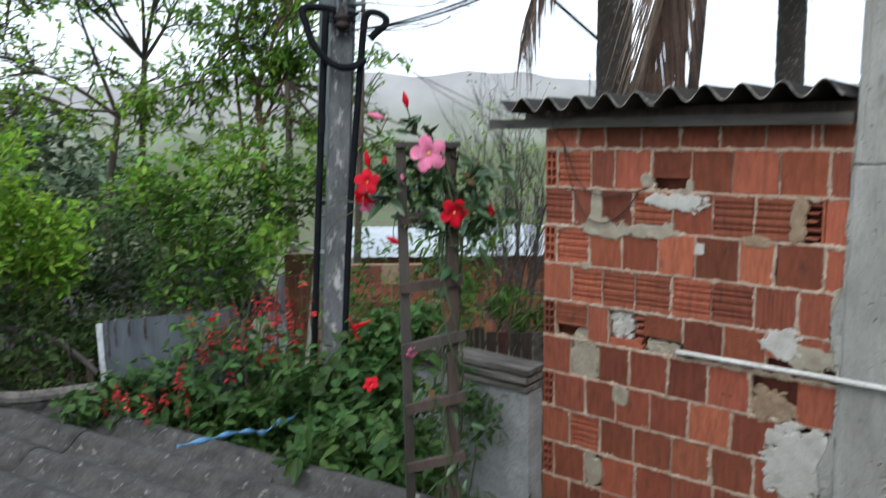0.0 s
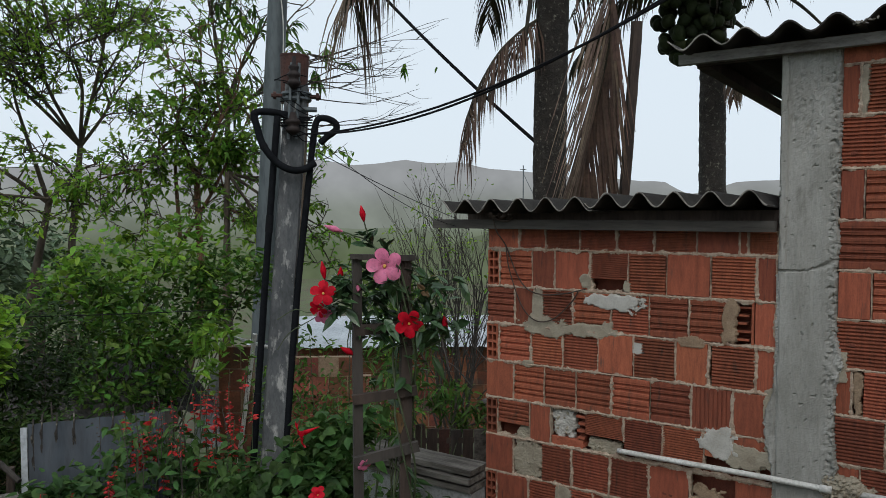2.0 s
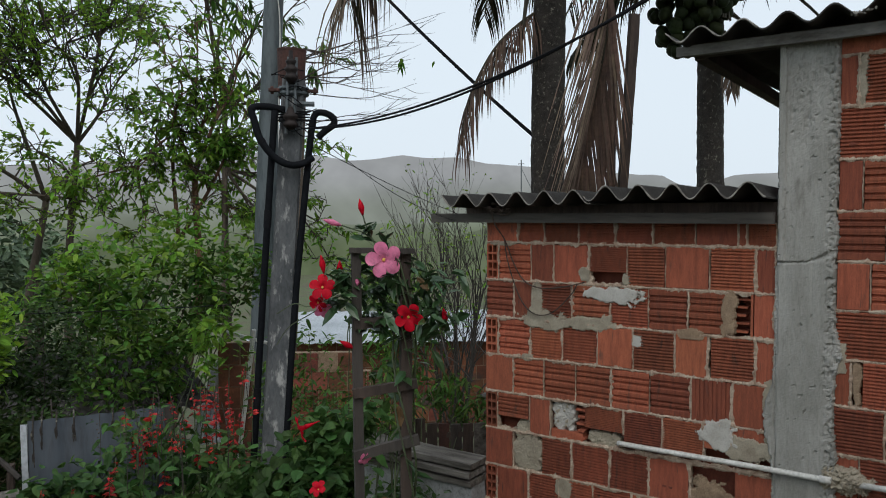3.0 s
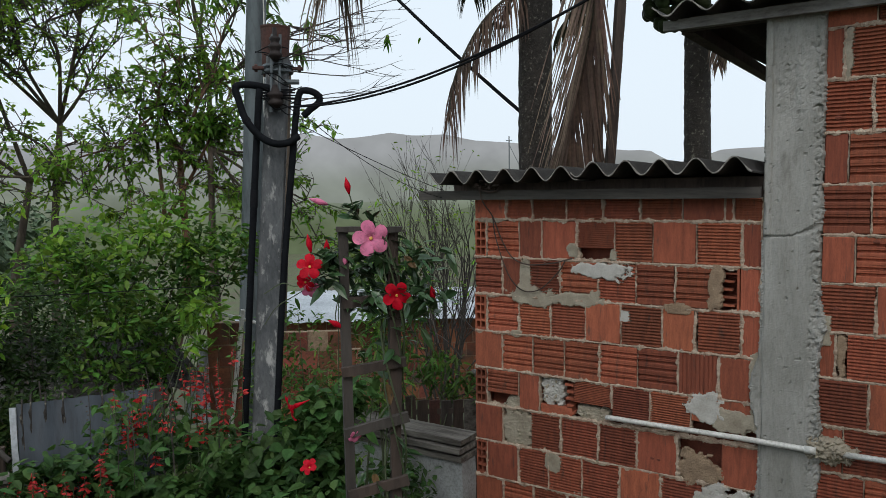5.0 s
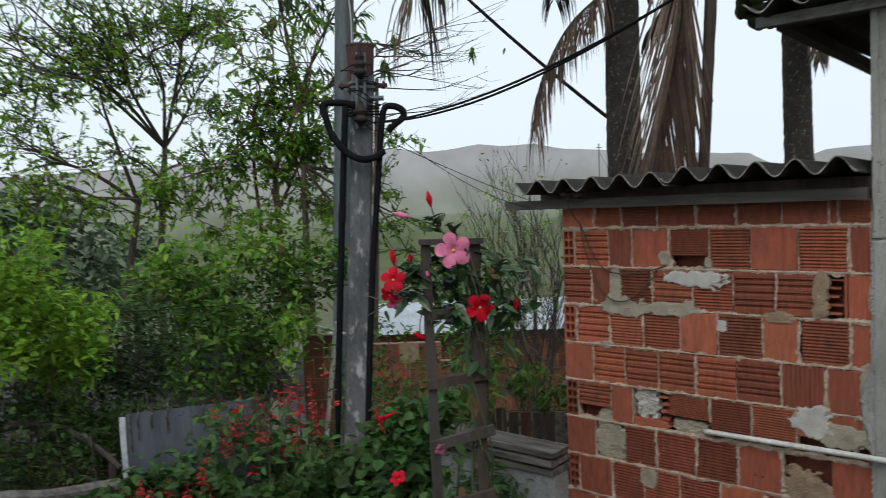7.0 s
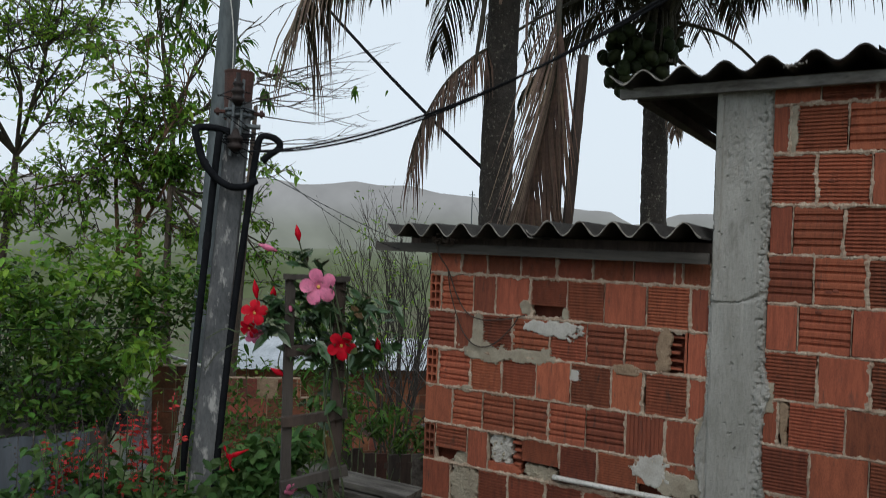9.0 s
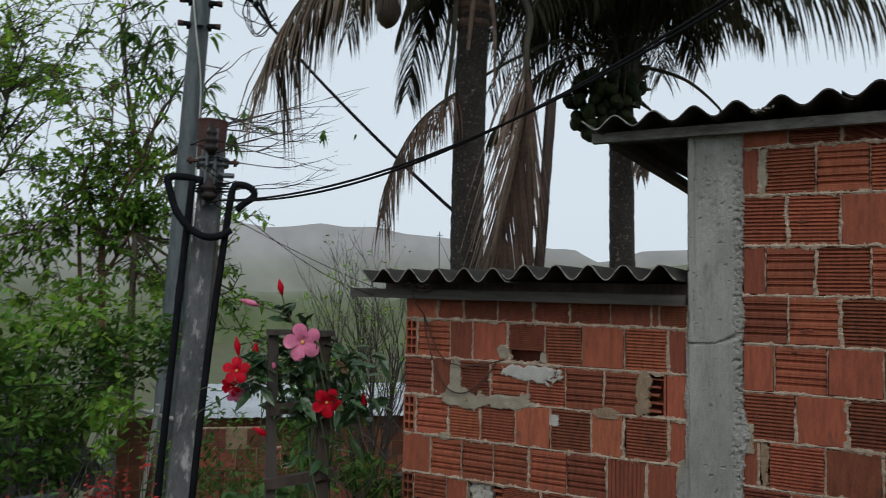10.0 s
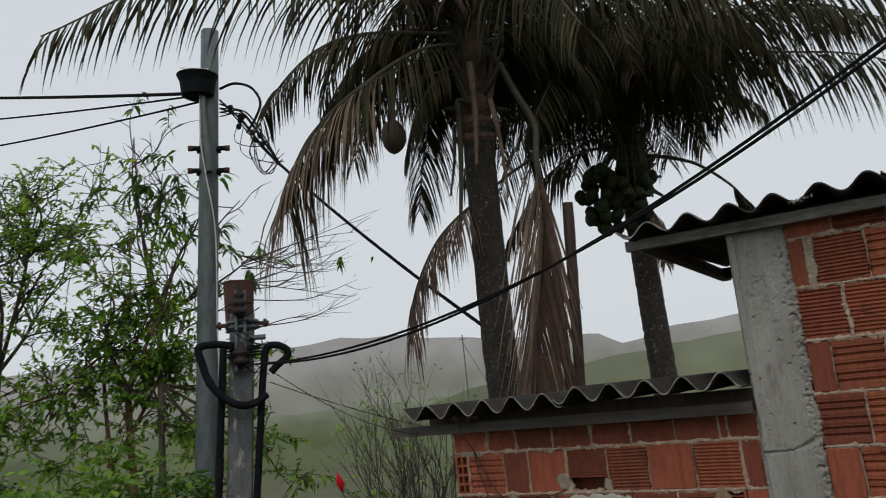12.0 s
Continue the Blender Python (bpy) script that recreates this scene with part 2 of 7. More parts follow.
M_HILL_NEAR = glow_material("painted_mist_green_knoll", (0.19, 0.22, 0.165), (0.125, 0.155, 0.095), -6, 8, 0.08, 0.5)


# ---- mesh helpers ----
class Geo:
    """Collects vertices and faces of one mesh."""

    def __init__(self):
        self.v, self.f = [], []

    def add(self, verts, faces):
        o = len(self.v)
        self.v.extend(tuple(p) for p in verts)
        self.f.extend(tuple(i + o for i in q) for q in faces)
        return self

    def box(self, a, b):
        x0, y0, z0 = a
        x1, y1, z1 = b
        return self.add([(x0, y0, z0), (x1, y0, z0), (x1, y1, z0), (x0, y1, z0), (x0, y0, z1), (x1, y0, z1), (x1, y1, z1), (x0, y1, z1)],
                        [(3, 2, 1, 0), (4, 5, 6, 7), (0, 1, 5, 4), (1, 2, 6, 5), (2, 3, 7, 6), (3, 0, 4, 7)])

    def tube(self, pts, rads, n=8, cap=True):
        pts = [Vector(p) for p in pts]
        if isinstance(rads, (int, float)):
            rads = [rads] * len(pts)
        o = len(self.v)
        side = None
        for i, p in enumerate(pts):
            d = (pts[min(i + 1, len(pts) - 1)] - pts[max(i - 1, 0)]).normalized()
            if side is None:
                side = d.orthogonal().normalized()
            side = (side - d * side.dot(d)).normalized()
            up = d.cross(side)
            for k in range(n):
                a = 2 * math.pi * k / n
                self.v.append(tuple(p + (side * math.cos(a) + up * math.sin(a)) * rads[i]))
        for i in range(len(pts) - 1):
            for k in range(n):
                a, b = o + i * n + k, o + i * n + (k + 1) % n
                self.f.append((a, b, b + n, a + n))
        if cap:
            self.f.append(tuple(range(o + n - 1, o - 1, -1)))
            e = o + (len(pts) - 1) * n
            self.f.append(tuple(range(e, e + n)))
        return self

    def lathe(self, base, axis, prof, n=16):
        """prof: (radius, height) rows along axis from base."""
        base, axis = Vector(base), Vector(axis).normalized()
        s = axis.orthogonal().normalized()
        u = axis.cross(s)
        o = len(self.v)
        for r, h in prof:
            for k in range(n):
                a = 2 * math.pi * k / n
                self.v.append(tuple(base + axis * h + (s * math.cos(a) + u * math.sin(a)) * r))
        for i in range(len(prof) - 1):
            for k in range(n):
                a, b = o + i * n + k, o + i * n + (k + 1) % n
                self.f.append((a, b, b + n, a + n))
        self.f.append(tuple(range(o + n - 1, o - 1, -1)))
        e = o + (len(prof) - 1) * n
        self.f.append(tuple(range(e, e + n)))
        return self

    def blob(self, c, r, rough=0.25, seed=0, n=12, m=8, freq=2.2):
        c = Vector(c)
        o = len(self.v)
        for i in range(m + 1):
            th = math.pi * i / m
            for k in range(n):
                a = 2 * math.pi * k / n
                d = Vector((math.sin(th) * math.cos(a), math.sin(th) * math.sin(a), math.cos(th)))
                w = 1 + rough * noise.noise(d * freq + Vector((seed * 3.1, seed * 1.7, seed)))
                self.v.append((c.x + d.x * r[0] * w, c.y + d.y * r[1] * w, c.z + d.z * r[2] * w))
        for i in range(m):
            for k in range(n):
                a, b = o + i * n + k, o + i * n + (k + 1) % n
                self.f.append((a, a + n, b + n, b))
        return self

    def leaves(self, base, way, face, length, width, droop=0.25, fold=0.25):
        """Folded, drooping leaves: arrays of base points, directions, facing, lengths and widths."""
        base, way, face = (np.asarray(a, float) for a in (base, way, face))
        length, width = np.asarray(length, float)[:, None], np.asarray(width, float)[:, None]
        way = way / np.linalg.norm(way, axis=1)[:, None]
        side = np.cross(way, face)
        side /= np.maximum(np.linalg.norm(side, axis=1), 1e-6)[:, None]
        up = np.cross(side, way)
        dn = np.array([0, 0, -1.0])
        rows = []
        for s, w, lift in ((0, 0, 0), (0.52, 0, -fold * 0.5), (1, 0, 0), (0.25, 0.42, 0), (0.62, 0.40, 0), (0.25, -0.42, 0), (0.62, -0.40, 0)):
            rows.append(base + way * s * length + side * w * width + up * lift * width + dn * droop * length * s * s)
        pts = np.stack(rows, 1).reshape(-1, 3)
        o = len(self.v)
        self.v.extend(map(tuple, pts.tolist()))
        for i in range(len(base)):
            k = o + i * 7
            self.f.extend(((k, k + 1, k + 4, k + 3), (k + 1, k + 2, k + 4), (k, k + 5, k + 6, k + 1), (k + 1, k + 6, k + 2)))
        return self

    def mesh(self, name, mat, smooth=False):
        me = bpy.data.meshes.new(name)
        me.from_pydata(self.v, [], self.f)
        me.materials.append(mat)
        if smooth:
            me.polygons.foreach_set("use_smooth", [True] * len(me.polygons))
        me.update()
        return me


def part(name, geo, mat, parent=None, label="", smooth=False):
    ob = new(name, geo.mesh(name, mat, smooth) if isinstance(geo, Geo) else geo)
    if parent is not None:
        ob.parent = parent
    return tagged(ob, label)


def thing(name, at, label, category, group="", kind=""):
    ob = new(name)
    ob.empty_display_size = 0.1
    ob.location = at
    return tagged(ob, label, category, group, kind)


def under(parent, ob):
    """Hang ob under parent, keeping its place in the world."""
    ob.parent = parent
    ob.matrix_parent_inverse = Matrix.Translation(-parent.location) if parent.parent is None else Matrix()
    return ob


def piece(name, geo, mat, parent, label="", smooth=False):
    """A part whose mesh is written in world coordinates, under an Empty."""
    return under(parent, part(name, geo, mat, None, label, smooth))


SIGHT = Vector((2.10, -3.44, 2.17))


def set_off(ob, s):
    """Stand a thing farther off (or nearer) along its bearing from the terrace, at its size there."""
    ob.location = SIGHT + (ob.location - SIGHT) * s
    ob.scale = (s, s, s)
    return ob


def off_point(p, s):
    return SIGHT + (Vector(p) - SIGHT) * s


def smooth_path(pts, n=8):
    """Catmull-Rom through points."""
    P = [Vector(p) for p in pts]
    P = [P[0] * 2 - P[1]] + P + [P[-1] * 2 - P[-2]]
    out = []
    for i in range(1, len(P) - 2):
        for k in range(n):
            t = k / n
            a, b, c, d = P[i - 1], P[i], P[i + 1], P[i + 2]
            out.append(0.5 * ((2 * b) + (c - a) * t + (2 * a - 5 * b + 4 * c - d) * t * t + (3 * b - a - 3 * c + d) * t * t * t))
    return out + [P[-2]]


def nz(x, y, z=0.0):
    return noise.noise(Vector((x, y, z)))


rng = np.random.default_rng(7)


# ---- ground and distance ----
def ground_height(x, y):
    along = (-0.6 * (x - 2) + 0.8 * (y + 3.4))
    h = 0.0
    if along > 5.2:
        h -= min(0.16 * (along - 5.2), 7.0)
    near = max(0.0, min(1.0, (-1.9 - y) / 1.2))
    h += 0.55 * near * near * (3 - 2 * near)
    return h + 0.04 * nz(x * 0.9, y * 0.9) + min(abs(along) * 0.02, 0.5) * nz(x * 0.12, y * 0.12, 4)


g = Geo()
rings = [0, 0.6, 1.2, 1.8, 2.4, 3, 3.6, 4.2, 4.8, 5.4, 6, 6.8, 7.6, 8.6, 9.8, 11.5, 13.5, 16, 19, 23, 28, 35, 45, 60, 85, 130, 220, 400, 900]
for r in rings:
    for k in range(72):
        a = 2 * math.pi * k / 72
        x, y = 0.5 + r * math.cos(a), -1 + r * math.sin(a)
        g.v.append((x, y, ground_height(x, y)))
for i in range(len(rings) - 1):
    for k in range(72):
        a, b = i * 72 + k, i * 72 + (k + 1) % 72
        g.f.append((a, b, b + 72, a + 72))
tagged(part("ground", g, M_GRASS, smooth=True), "sloping yard of soil and rough grass", "ground", kind="structure")


def ridge(name, rows, eye, dist, depth, foot, bumps, mat, label):
    """A hill whose crest runs through (azimuth degrees, height) rows at a distance."""
    g = Geo()
    n = 260
    az0, az1 = rows[0][0], rows[-1][0]
    xs, zs = [r[0] for r in rows], [r[1] for r in rows]
    steps = [(-0.25, 0.0), (-0.12, 0.55), (-0.04, 0.88), (0, 1), (0.1, 0.97), (0.3, 0.7)]
    for i in range(n + 1):
        az = az0 + (az1 - az0) * i / n
        z = float(np.interp(az, xs, zs))
        z += bumps(az)
        for s, q in steps:
            d = dist * (1 + s * depth)
            g.v.append((eye[0] + d * math.cos(radians(az)), eye[1] + d * math.sin(radians(az)), foot + (z - foot) * q))
    m = len(steps)
    for i in range(n):
        for k in range(m - 1):
            a = i * m + k
            g.f.append((a, a + 1, a + m + 1, a + m))
    return tagged(part(name, g, mat, smooth=True), label, "hill", kind="structure")


def far_bumps(az):
    b = 0.6 * nz(az * 0.35, 3) + 0.25 * nz(az * 1.4, 5)
    if az < 113.5:
        b += 1.6 * max(0, nz(az * 1.3, 9)) + 1.0 * max(0, nz(az * 4.0, 2)) + 0.6 * nz(az * 9, 1)
    return b


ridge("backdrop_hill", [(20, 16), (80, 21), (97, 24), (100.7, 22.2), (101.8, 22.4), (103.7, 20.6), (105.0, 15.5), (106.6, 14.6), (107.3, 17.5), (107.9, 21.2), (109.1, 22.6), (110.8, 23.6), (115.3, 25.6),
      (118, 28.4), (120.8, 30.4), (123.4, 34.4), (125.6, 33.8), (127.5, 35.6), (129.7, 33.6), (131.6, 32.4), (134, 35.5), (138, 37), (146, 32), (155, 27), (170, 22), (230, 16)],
      (2.05, -3.43), 450, 0.3, -12, far_bumps, M_HILL_FAR, "bare far hill with mist painted in its glow")
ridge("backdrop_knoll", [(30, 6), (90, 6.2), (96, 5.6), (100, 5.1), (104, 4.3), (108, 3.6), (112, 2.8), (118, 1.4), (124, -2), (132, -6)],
      (2.05, -3.43), 110, 0.6, -14, lambda az: 0.3 * nz(az * 0.5, 1) + 0.12 * nz(az * 2, 2), M_HILL_NEAR, "green pasture knoll with mist painted in its glow")
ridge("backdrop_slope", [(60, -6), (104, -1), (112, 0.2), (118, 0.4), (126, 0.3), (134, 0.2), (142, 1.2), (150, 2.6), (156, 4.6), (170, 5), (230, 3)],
      (2.05, -3.43), 120, 0.6, -14, lambda az: 0.35 * nz(az * 0.5, 1) + 0.12 * nz(az * 2, 2), M_HILL_MID, "green pasture slope with mist painted in its glow")


# ---- shed: roofs, column, core walls ----
def wave_sheet(x0, x1, y0, y1, z0, z1, pitch, amp, peak, thick=0.007, zx=0.0, ny=6, sag=0.006, seed=0):
    """Corrugated sheet with waves along x, running back along y, with real thickness."""
    g = Geo()
    nx = int((x1 - x0) / pitch * 12)
    for side in (1, 0):
        for j in range(ny + 1):
            y = y0 + (y1 - y0) * j / ny
            for i in range(nx + 1):
                x = x0 + (x1 - x0) * i / nx
                z = z0 + (z1 - z0) * j / ny + zx * (x - x0) + amp * math.cos(2 * math.pi * (x - peak) / pitch)
                z += sag * nz(x * 2, y * 1.5, seed) + (thick if side else 0)
                g.v.append((x, y + (0.008 * nz(x * 9, seed) if j == 0 else 0), z))
    m = (nx + 1) * (ny + 1)
    for j in range(ny):
        for i in range(nx):
            a = j * (nx + 1) + i
            g.f.append((a, a + 1, a + nx + 2, a + nx + 1))
            b = a + m
            g.f.append((b, b + nx + 1, b + nx + 2, b + 1))
    for i in range(nx):
        for a in (i, ny * (nx + 1) + i):
            g.f.append((a, a + m, a + m + 1, a + 1))
    for j in range(ny):
        for a in (j * (nx + 1), j * (nx + 1) + nx):
            g.f.append((a, a + nx + 1, a + nx + 1 + m, a + m))
    return g


def wave_rim(x0, x1, y0, z0, pitch, amp, peak, thick=0.007, zx=0.0, sag=0.006, seed=0):
    """The broken edge along the front of a corrugated sheet, a pale tube painting its sky-lit rim."""
    n = int((x1 - x0) / pitch * 16)
    pts = []
    for i in range(n + 1):
        x = x0 + (x1 - x0) * i / n
        z = z0 + zx * (x - x0) + amp * math.cos(2 * math.pi * (x - peak) / pitch) + sag * nz(x * 2, y0 * 1.5, seed) + thick * 0.6
        pts.append((x, y0 + 0.008 * nz(x * 9, seed) - 0.001, z))
    return Geo().tube(pts, [0.0032 * max(0.25, 1 + 1.3 * nz(p[0] * 23, seed)) for p in pts], 6)


def rough_box(a, b, n, amp, seed, freq=14.0, edge=0.0):
    """A box whose faces are gridded and roughened; edge: extra crumbling along the upright edges."""
    g = Geo()
    bm = bmesh.new()
    bmesh.ops.create_cube(bm, size=1)
    bmesh.ops.subdivide_edges(bm, edges=[e for e in bm.edges if abs(e.verts[0].co.z - e.verts[1].co.z) > 0.5], cuts=n[2], use_grid_fill=True)
    bmesh.ops.subdivide_edges(bm, edges=[e for e in bm.edges if abs(e.verts[0].co.x - e.verts[1].co.x) > 0.5], cuts=n[0], use_grid_fill=True)
    bm.verts.ensure_lookup_table()
    for v in bm.verts:
        p = Vector([a[i] + (b[i] - a[i]) * (v.co[i] + 0.5) for i in range(3)])
        k = amp * (nz(p.x * freq, p.z * freq, seed) + 0.5 * nz(p.x * freq * 3, p.z * freq * 3, seed + 5))
        sx = 1 if v.co.x > 0.49 else -1 if v.co.x < -0.49 else 0
        p.y += -k if v.co.y < 0 else k
        if sx:
            p.x += sx * (k + edge * nz(p.z * 11, seed + 2) + 0.6 * edge * nz(p.z * 37, seed + 3))
            if v.co.y < 0:
                p.y += abs(edge) * 0.8 * max(0, 0.3 + nz(p.z * 17, seed + 8))
        g.v.append(tuple(p))
    g.f = [tuple(v.index for v in f.verts) for f in bm.faces]
    bm.free()
    return g


shed = thing("shed_wall", (0.7, 0.05, 0), "unplastered hollow clay brick shed wall with rough mortar", "wall", kind="structure")
house = thing("house_wall", (2.0, 0.05, 0), "taller unplastered red brick wall beside a concrete column", "wall", kind="structure")
# Dark clay sheet that shows through the gaps between bricks.
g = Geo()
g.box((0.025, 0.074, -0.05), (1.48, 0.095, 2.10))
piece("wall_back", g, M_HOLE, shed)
g = Geo()
g.box((0.025, 0.10, -0.05), (0.115, 1.29, 2.13)).box((0.12, 1.20, -0.05), (1.49, 1.29, 2.15))
piece("side_wall", g, M_BRICK, shed)
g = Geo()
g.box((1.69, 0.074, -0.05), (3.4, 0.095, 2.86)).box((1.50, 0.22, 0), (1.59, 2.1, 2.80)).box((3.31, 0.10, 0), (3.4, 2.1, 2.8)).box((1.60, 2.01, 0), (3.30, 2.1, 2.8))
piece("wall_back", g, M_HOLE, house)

def crust(x0, x1, z0, z1, step, inside, depth, base=0.008):
    """A sheet of rough mortar on the wall face: inside(x, z) > 0 where it lies, depth(x, z) how far it stands out."""
    g = Geo()
    nx, nk = max(2, int((x1 - x0) / step)), max(2, int((z1 - z0) / step))
    F = []
    for j in range(nk + 1):
        for i in range(nx + 1):
            x, z = x0 + (x1 - x0) * i / nx, z0 + (z1 - z0) * j / nk
            x += step * 0.35 * nz(x * 190, z * 190, 3)
            z += step * 0.35 * nz(x * 190, z * 190, 8)
            f = inside(x, z)
            F.append(f)
            g.v.append((x, -depth(x, z, f) if f > 0 else base, z))
    for j in range(nk):
        for i in range(nx):
            a = j * (nx + 1) + i
            q = (a, a + 1, a + nx + 2, a + nx + 1)
            if max(F[k] for k in q) > 0:
                g.f.append(q)
    return g


col = thing("concrete_column", (1.58, 0.09, 0), "rough grey cast concrete column with a cold joint", "column", kind="structure")
piece("shaft", rough_box((1.478, -0.010, -0.05), (1.697, 0.2, 2.860), (4, 0, 40), 0.002, 1, 16, 0.004), M_CONC, col, smooth=True)


def column_in(x, z):
    left = 1.476 + 0.005 * nz(z * 9, 1) + 0.003 * nz(z * 60, 2)
    if z < 1.93:
        left -= 0.006 + 0.010 * max(0, nz(z * 7, 5)) + 0.006 * nz(z * 45, 6)
        left -= 0.040 * math.exp(-((z - 1.25) / 0.13) ** 2) * (1 + 0.5 * nz(z * 22, 3)) + 0.05 * math.exp(-((z - 0.6) / 0.16) ** 2) * (1 + 0.4 * nz(z * 18, 4))
    right = 1.703 + 0.010 * nz(z * 8, 11) + 0.008 * nz(z * 33, 12) + 0.006 * nz(z * 90, 13)
    right += 0.028 * math.exp(-((z - 1.57) / 0.07) ** 2) + 0.02 * math.exp(-((z - 1.05) / 0.16) ** 2)
    return min(x - left, right - x) * 40


def column_out(x, z, f):
    h = 0.021 + 0.004 * nz(x * 14, z * 3, 5) + 0.002 * nz(x * 90, z * 12, 6) + 0.0010 * nz(x * 200, z * 200, 7)
    # pitted, unfloated concrete near the top and down one side
    rough = max(0.0, min(1.0, (z - 2.38 - 0.25 * nz(x * 11, z * 4, 9)) * 5)) * (1 if x > 1.525 else 0.35)
    rough = max(rough, max(0.0, min(1.0, (x - 1.672 + 0.012 * nz(z * 6, 2)) * 55)))
    h += rough * (0.005 * nz(x * 30, z * 12, 14) + 0.0025 * nz(x * 95, z * 60, 15) + 0.002 * nz(x * 220, z * 220, 16) - 0.016 * max(0.0, nz(x * 50, z * 34, 17) - 0.18) - 0.001)
    # raised seam down the upper part, and the cold joint across
    if z > 1.95:
        h += 0.010 if x < 1.507 + 0.006 * nz(z * 10, 21) + 0.003 * nz(z * 50, 22) else 0.0
    line = 1.945 + 0.045 * max(0, (x - 1.56) / 0.13) ** 1.5 + 0.006 * nz(x * 60, 31)
    d = abs(z - line) / (0.005 + 0.008 * abs(nz(x * 40, 33)) + 0.014 * max(0, (x - 1.60) / 0.1))
    if d < 1:
        h -= 0.014 * (1 - d) * (1 + 0.7 * nz(x * 120, z * 120, 34))
    elif z < line:
        h += 0.0015
    # the form's edge: a crack between the cast face and the mortar squeezed out beside it
    if z < 1.93:
        c = abs(x - 1.480 - 0.003 * nz(z * 5, 61)) / 0.0055
        if c < 1:
            h -= 0.020 * (1 - c) * (0.55 + 0.5 * nz(z * 14, 62))
        if x < 1.478:
            h += 0.004 * nz(x * 60, z * 40, 63) + 0.0015 * nz(x * 160, z * 120, 64)
    # crumbling, pitted edge on the other side
    e = max(0.0, min(1.0, (x - 1.655 + 0.02 * nz(z * 5, 71)) * 40))
    h += e * (0.005 * nz(x * 45, z * 38, 72) + 0.0025 * nz(x * 130, z * 110, 73) - 0.024 * max(0.0, nz(x * 70, z * 55, 74) - 0.12))
    # air holes
    v = nz(x * 48, z * 48, 41)
    if v > 0.62:
        h -= 0.006
    return h if f > 0.25 else h * (0.35 + 2.6 * f)


piece("render_coat", crust(1.40, 1.76, -0.05, 2.862, 0.0055, column_in, column_out), M_CONC, col, "rough trowelled face with ragged edges")

roof = thing("shed_roof", (0.7, 0.9, 2.2), "weathered corrugated fibre cement sheets over the shed, underside shade in their colour", "roof", kind="structure")
piece("roof_sheet", wave_sheet(-0.135, 0.70, -0.185, 1.36, 2.220, 2.185, 0.153, 0.033, 0.002, zx=0.012, seed=1), M_FIBRE, roof)
piece("roof_sheet", wave_sheet(0.66, 1.46, -0.175, 1.36, 2.244, 2.205, 0.155, 0.033, 0.768, zx=0.006, seed=2), M_FIBRE, roof)
piece("edge_rim", wave_rim(-0.135, 0.70, -0.185, 2.220, 0.153, 0.033, 0.002, zx=0.012, seed=1), M_RIM, roof, "broken sheet edge with its sky-lit rim painted pale")
piece("edge_rim", wave_rim(0.66, 1.46, -0.175, 2.244, 0.155, 0.033, 0.768, zx=0.006, seed=2), M_RIM, roof, "broken sheet edge with its sky-lit rim painted pale")
piece("fascia_board", rough_box((-0.288, -0.068, 2.108), (1.472, -0.034, 2.156), (60, 0, 1), 0.002, 5, 9), M_BOARD, roof, "grey weathered eave board")
piece("purlin", rough_box((-0.12, 0.03, 2.112), (1.47, 0.09, 2.202), (30, 0, 1), 0.002, 6, 9), M_DARKWOOD, roof)

roof2 = thing("house_roof", (2.1, 0.9, 2.9), "corrugated fibre cement roof over the taller wall, underside shade in its colour", "roof", kind="structure")
piece("roof_sheet", wave_sheet(1.045, 2.12, -0.185, 1.2, 2.908, 2.945, 0.168, 0.027, 1.36, zx=0.036, seed=4), M_FIBRE, roof2)
piece("roof_sheet", wave_sheet(2.08, 3.4, -0.18, 1.2, 2.955, 2.985, 0.168, 0.027, 2.04, zx=0.012, seed=5), M_FIBRE, roof2)
piece("edge_rim", wave_rim(1.045, 1.42, -0.185, 2.908, 0.168, 0.027, 1.36, zx=0.036, seed=4), M_RIM, roof2, "broken sheet edge with its sky-lit rim painted pale")
piece("roof_sheet", wave_sheet(1.05, 3.4, 1.1, 2.4, 2.955, 3.0, 0.168, 0.022, 1.36, zx=0.02, seed=6), M_FIBRE, roof2)
piece("fascia_board", rough_box((1.058, -0.072, 2.848), (3.4, -0.036, 2.892), (60, 0, 1), 0.002, 7, 9), M_BOARDL, roof2, "grey weathered eave board")
g = Geo()
g.box((1.10, 0.02, 2.862), (3.4, 0.09, 2.915)).box((1.09, 0.10, 2.858), (1.15, 2.2, 2.915)).box((1.12, 2.0, 2.86), (3.4, 2.1, 2.93))
piece("rafter", g, M_DARKWOOD, roof2, "dark roof timber")
g = Geo()
r0 = random.Random(8)
for i in range(14):
    g.blob((1.80 + r0.uniform(-0.05, 0.05), -0.19 + r0.uniform(-0.01, 0.02), 2.912 + r0.uniform(-0.010, 0.010)), (r0.uniform(0.004, 0.009), 0.006, r0.uniform(0.003, 0.007)), 0.8, i, 7, 5)
piece("lichen_crust", g, M_RIM, roof2, "pale lichen crust on the sheet edge")
pipe = thing("water_pipe", (1.3, -0.04, 1.05), "white plastic water pipe fixed across the brick wall", "pipe")
piece("tube", Geo().tube(smooth_path([(0.775, -0.012, 1.040), (0.95, -0.03, 1.046), (1.2, -0.036, 1.050), (1.46, -0.042, 1.053), (1.70, -0.040, 1.050)], 6), 0.0125, 12), M_PVC, pipe, smooth=True)
piece("coupling", Geo().tube([(1.66, -0.040, 1.050), (1.705, -0.040, 1.050)], 0.016, 12), M_PVC, pipe, smooth=True)
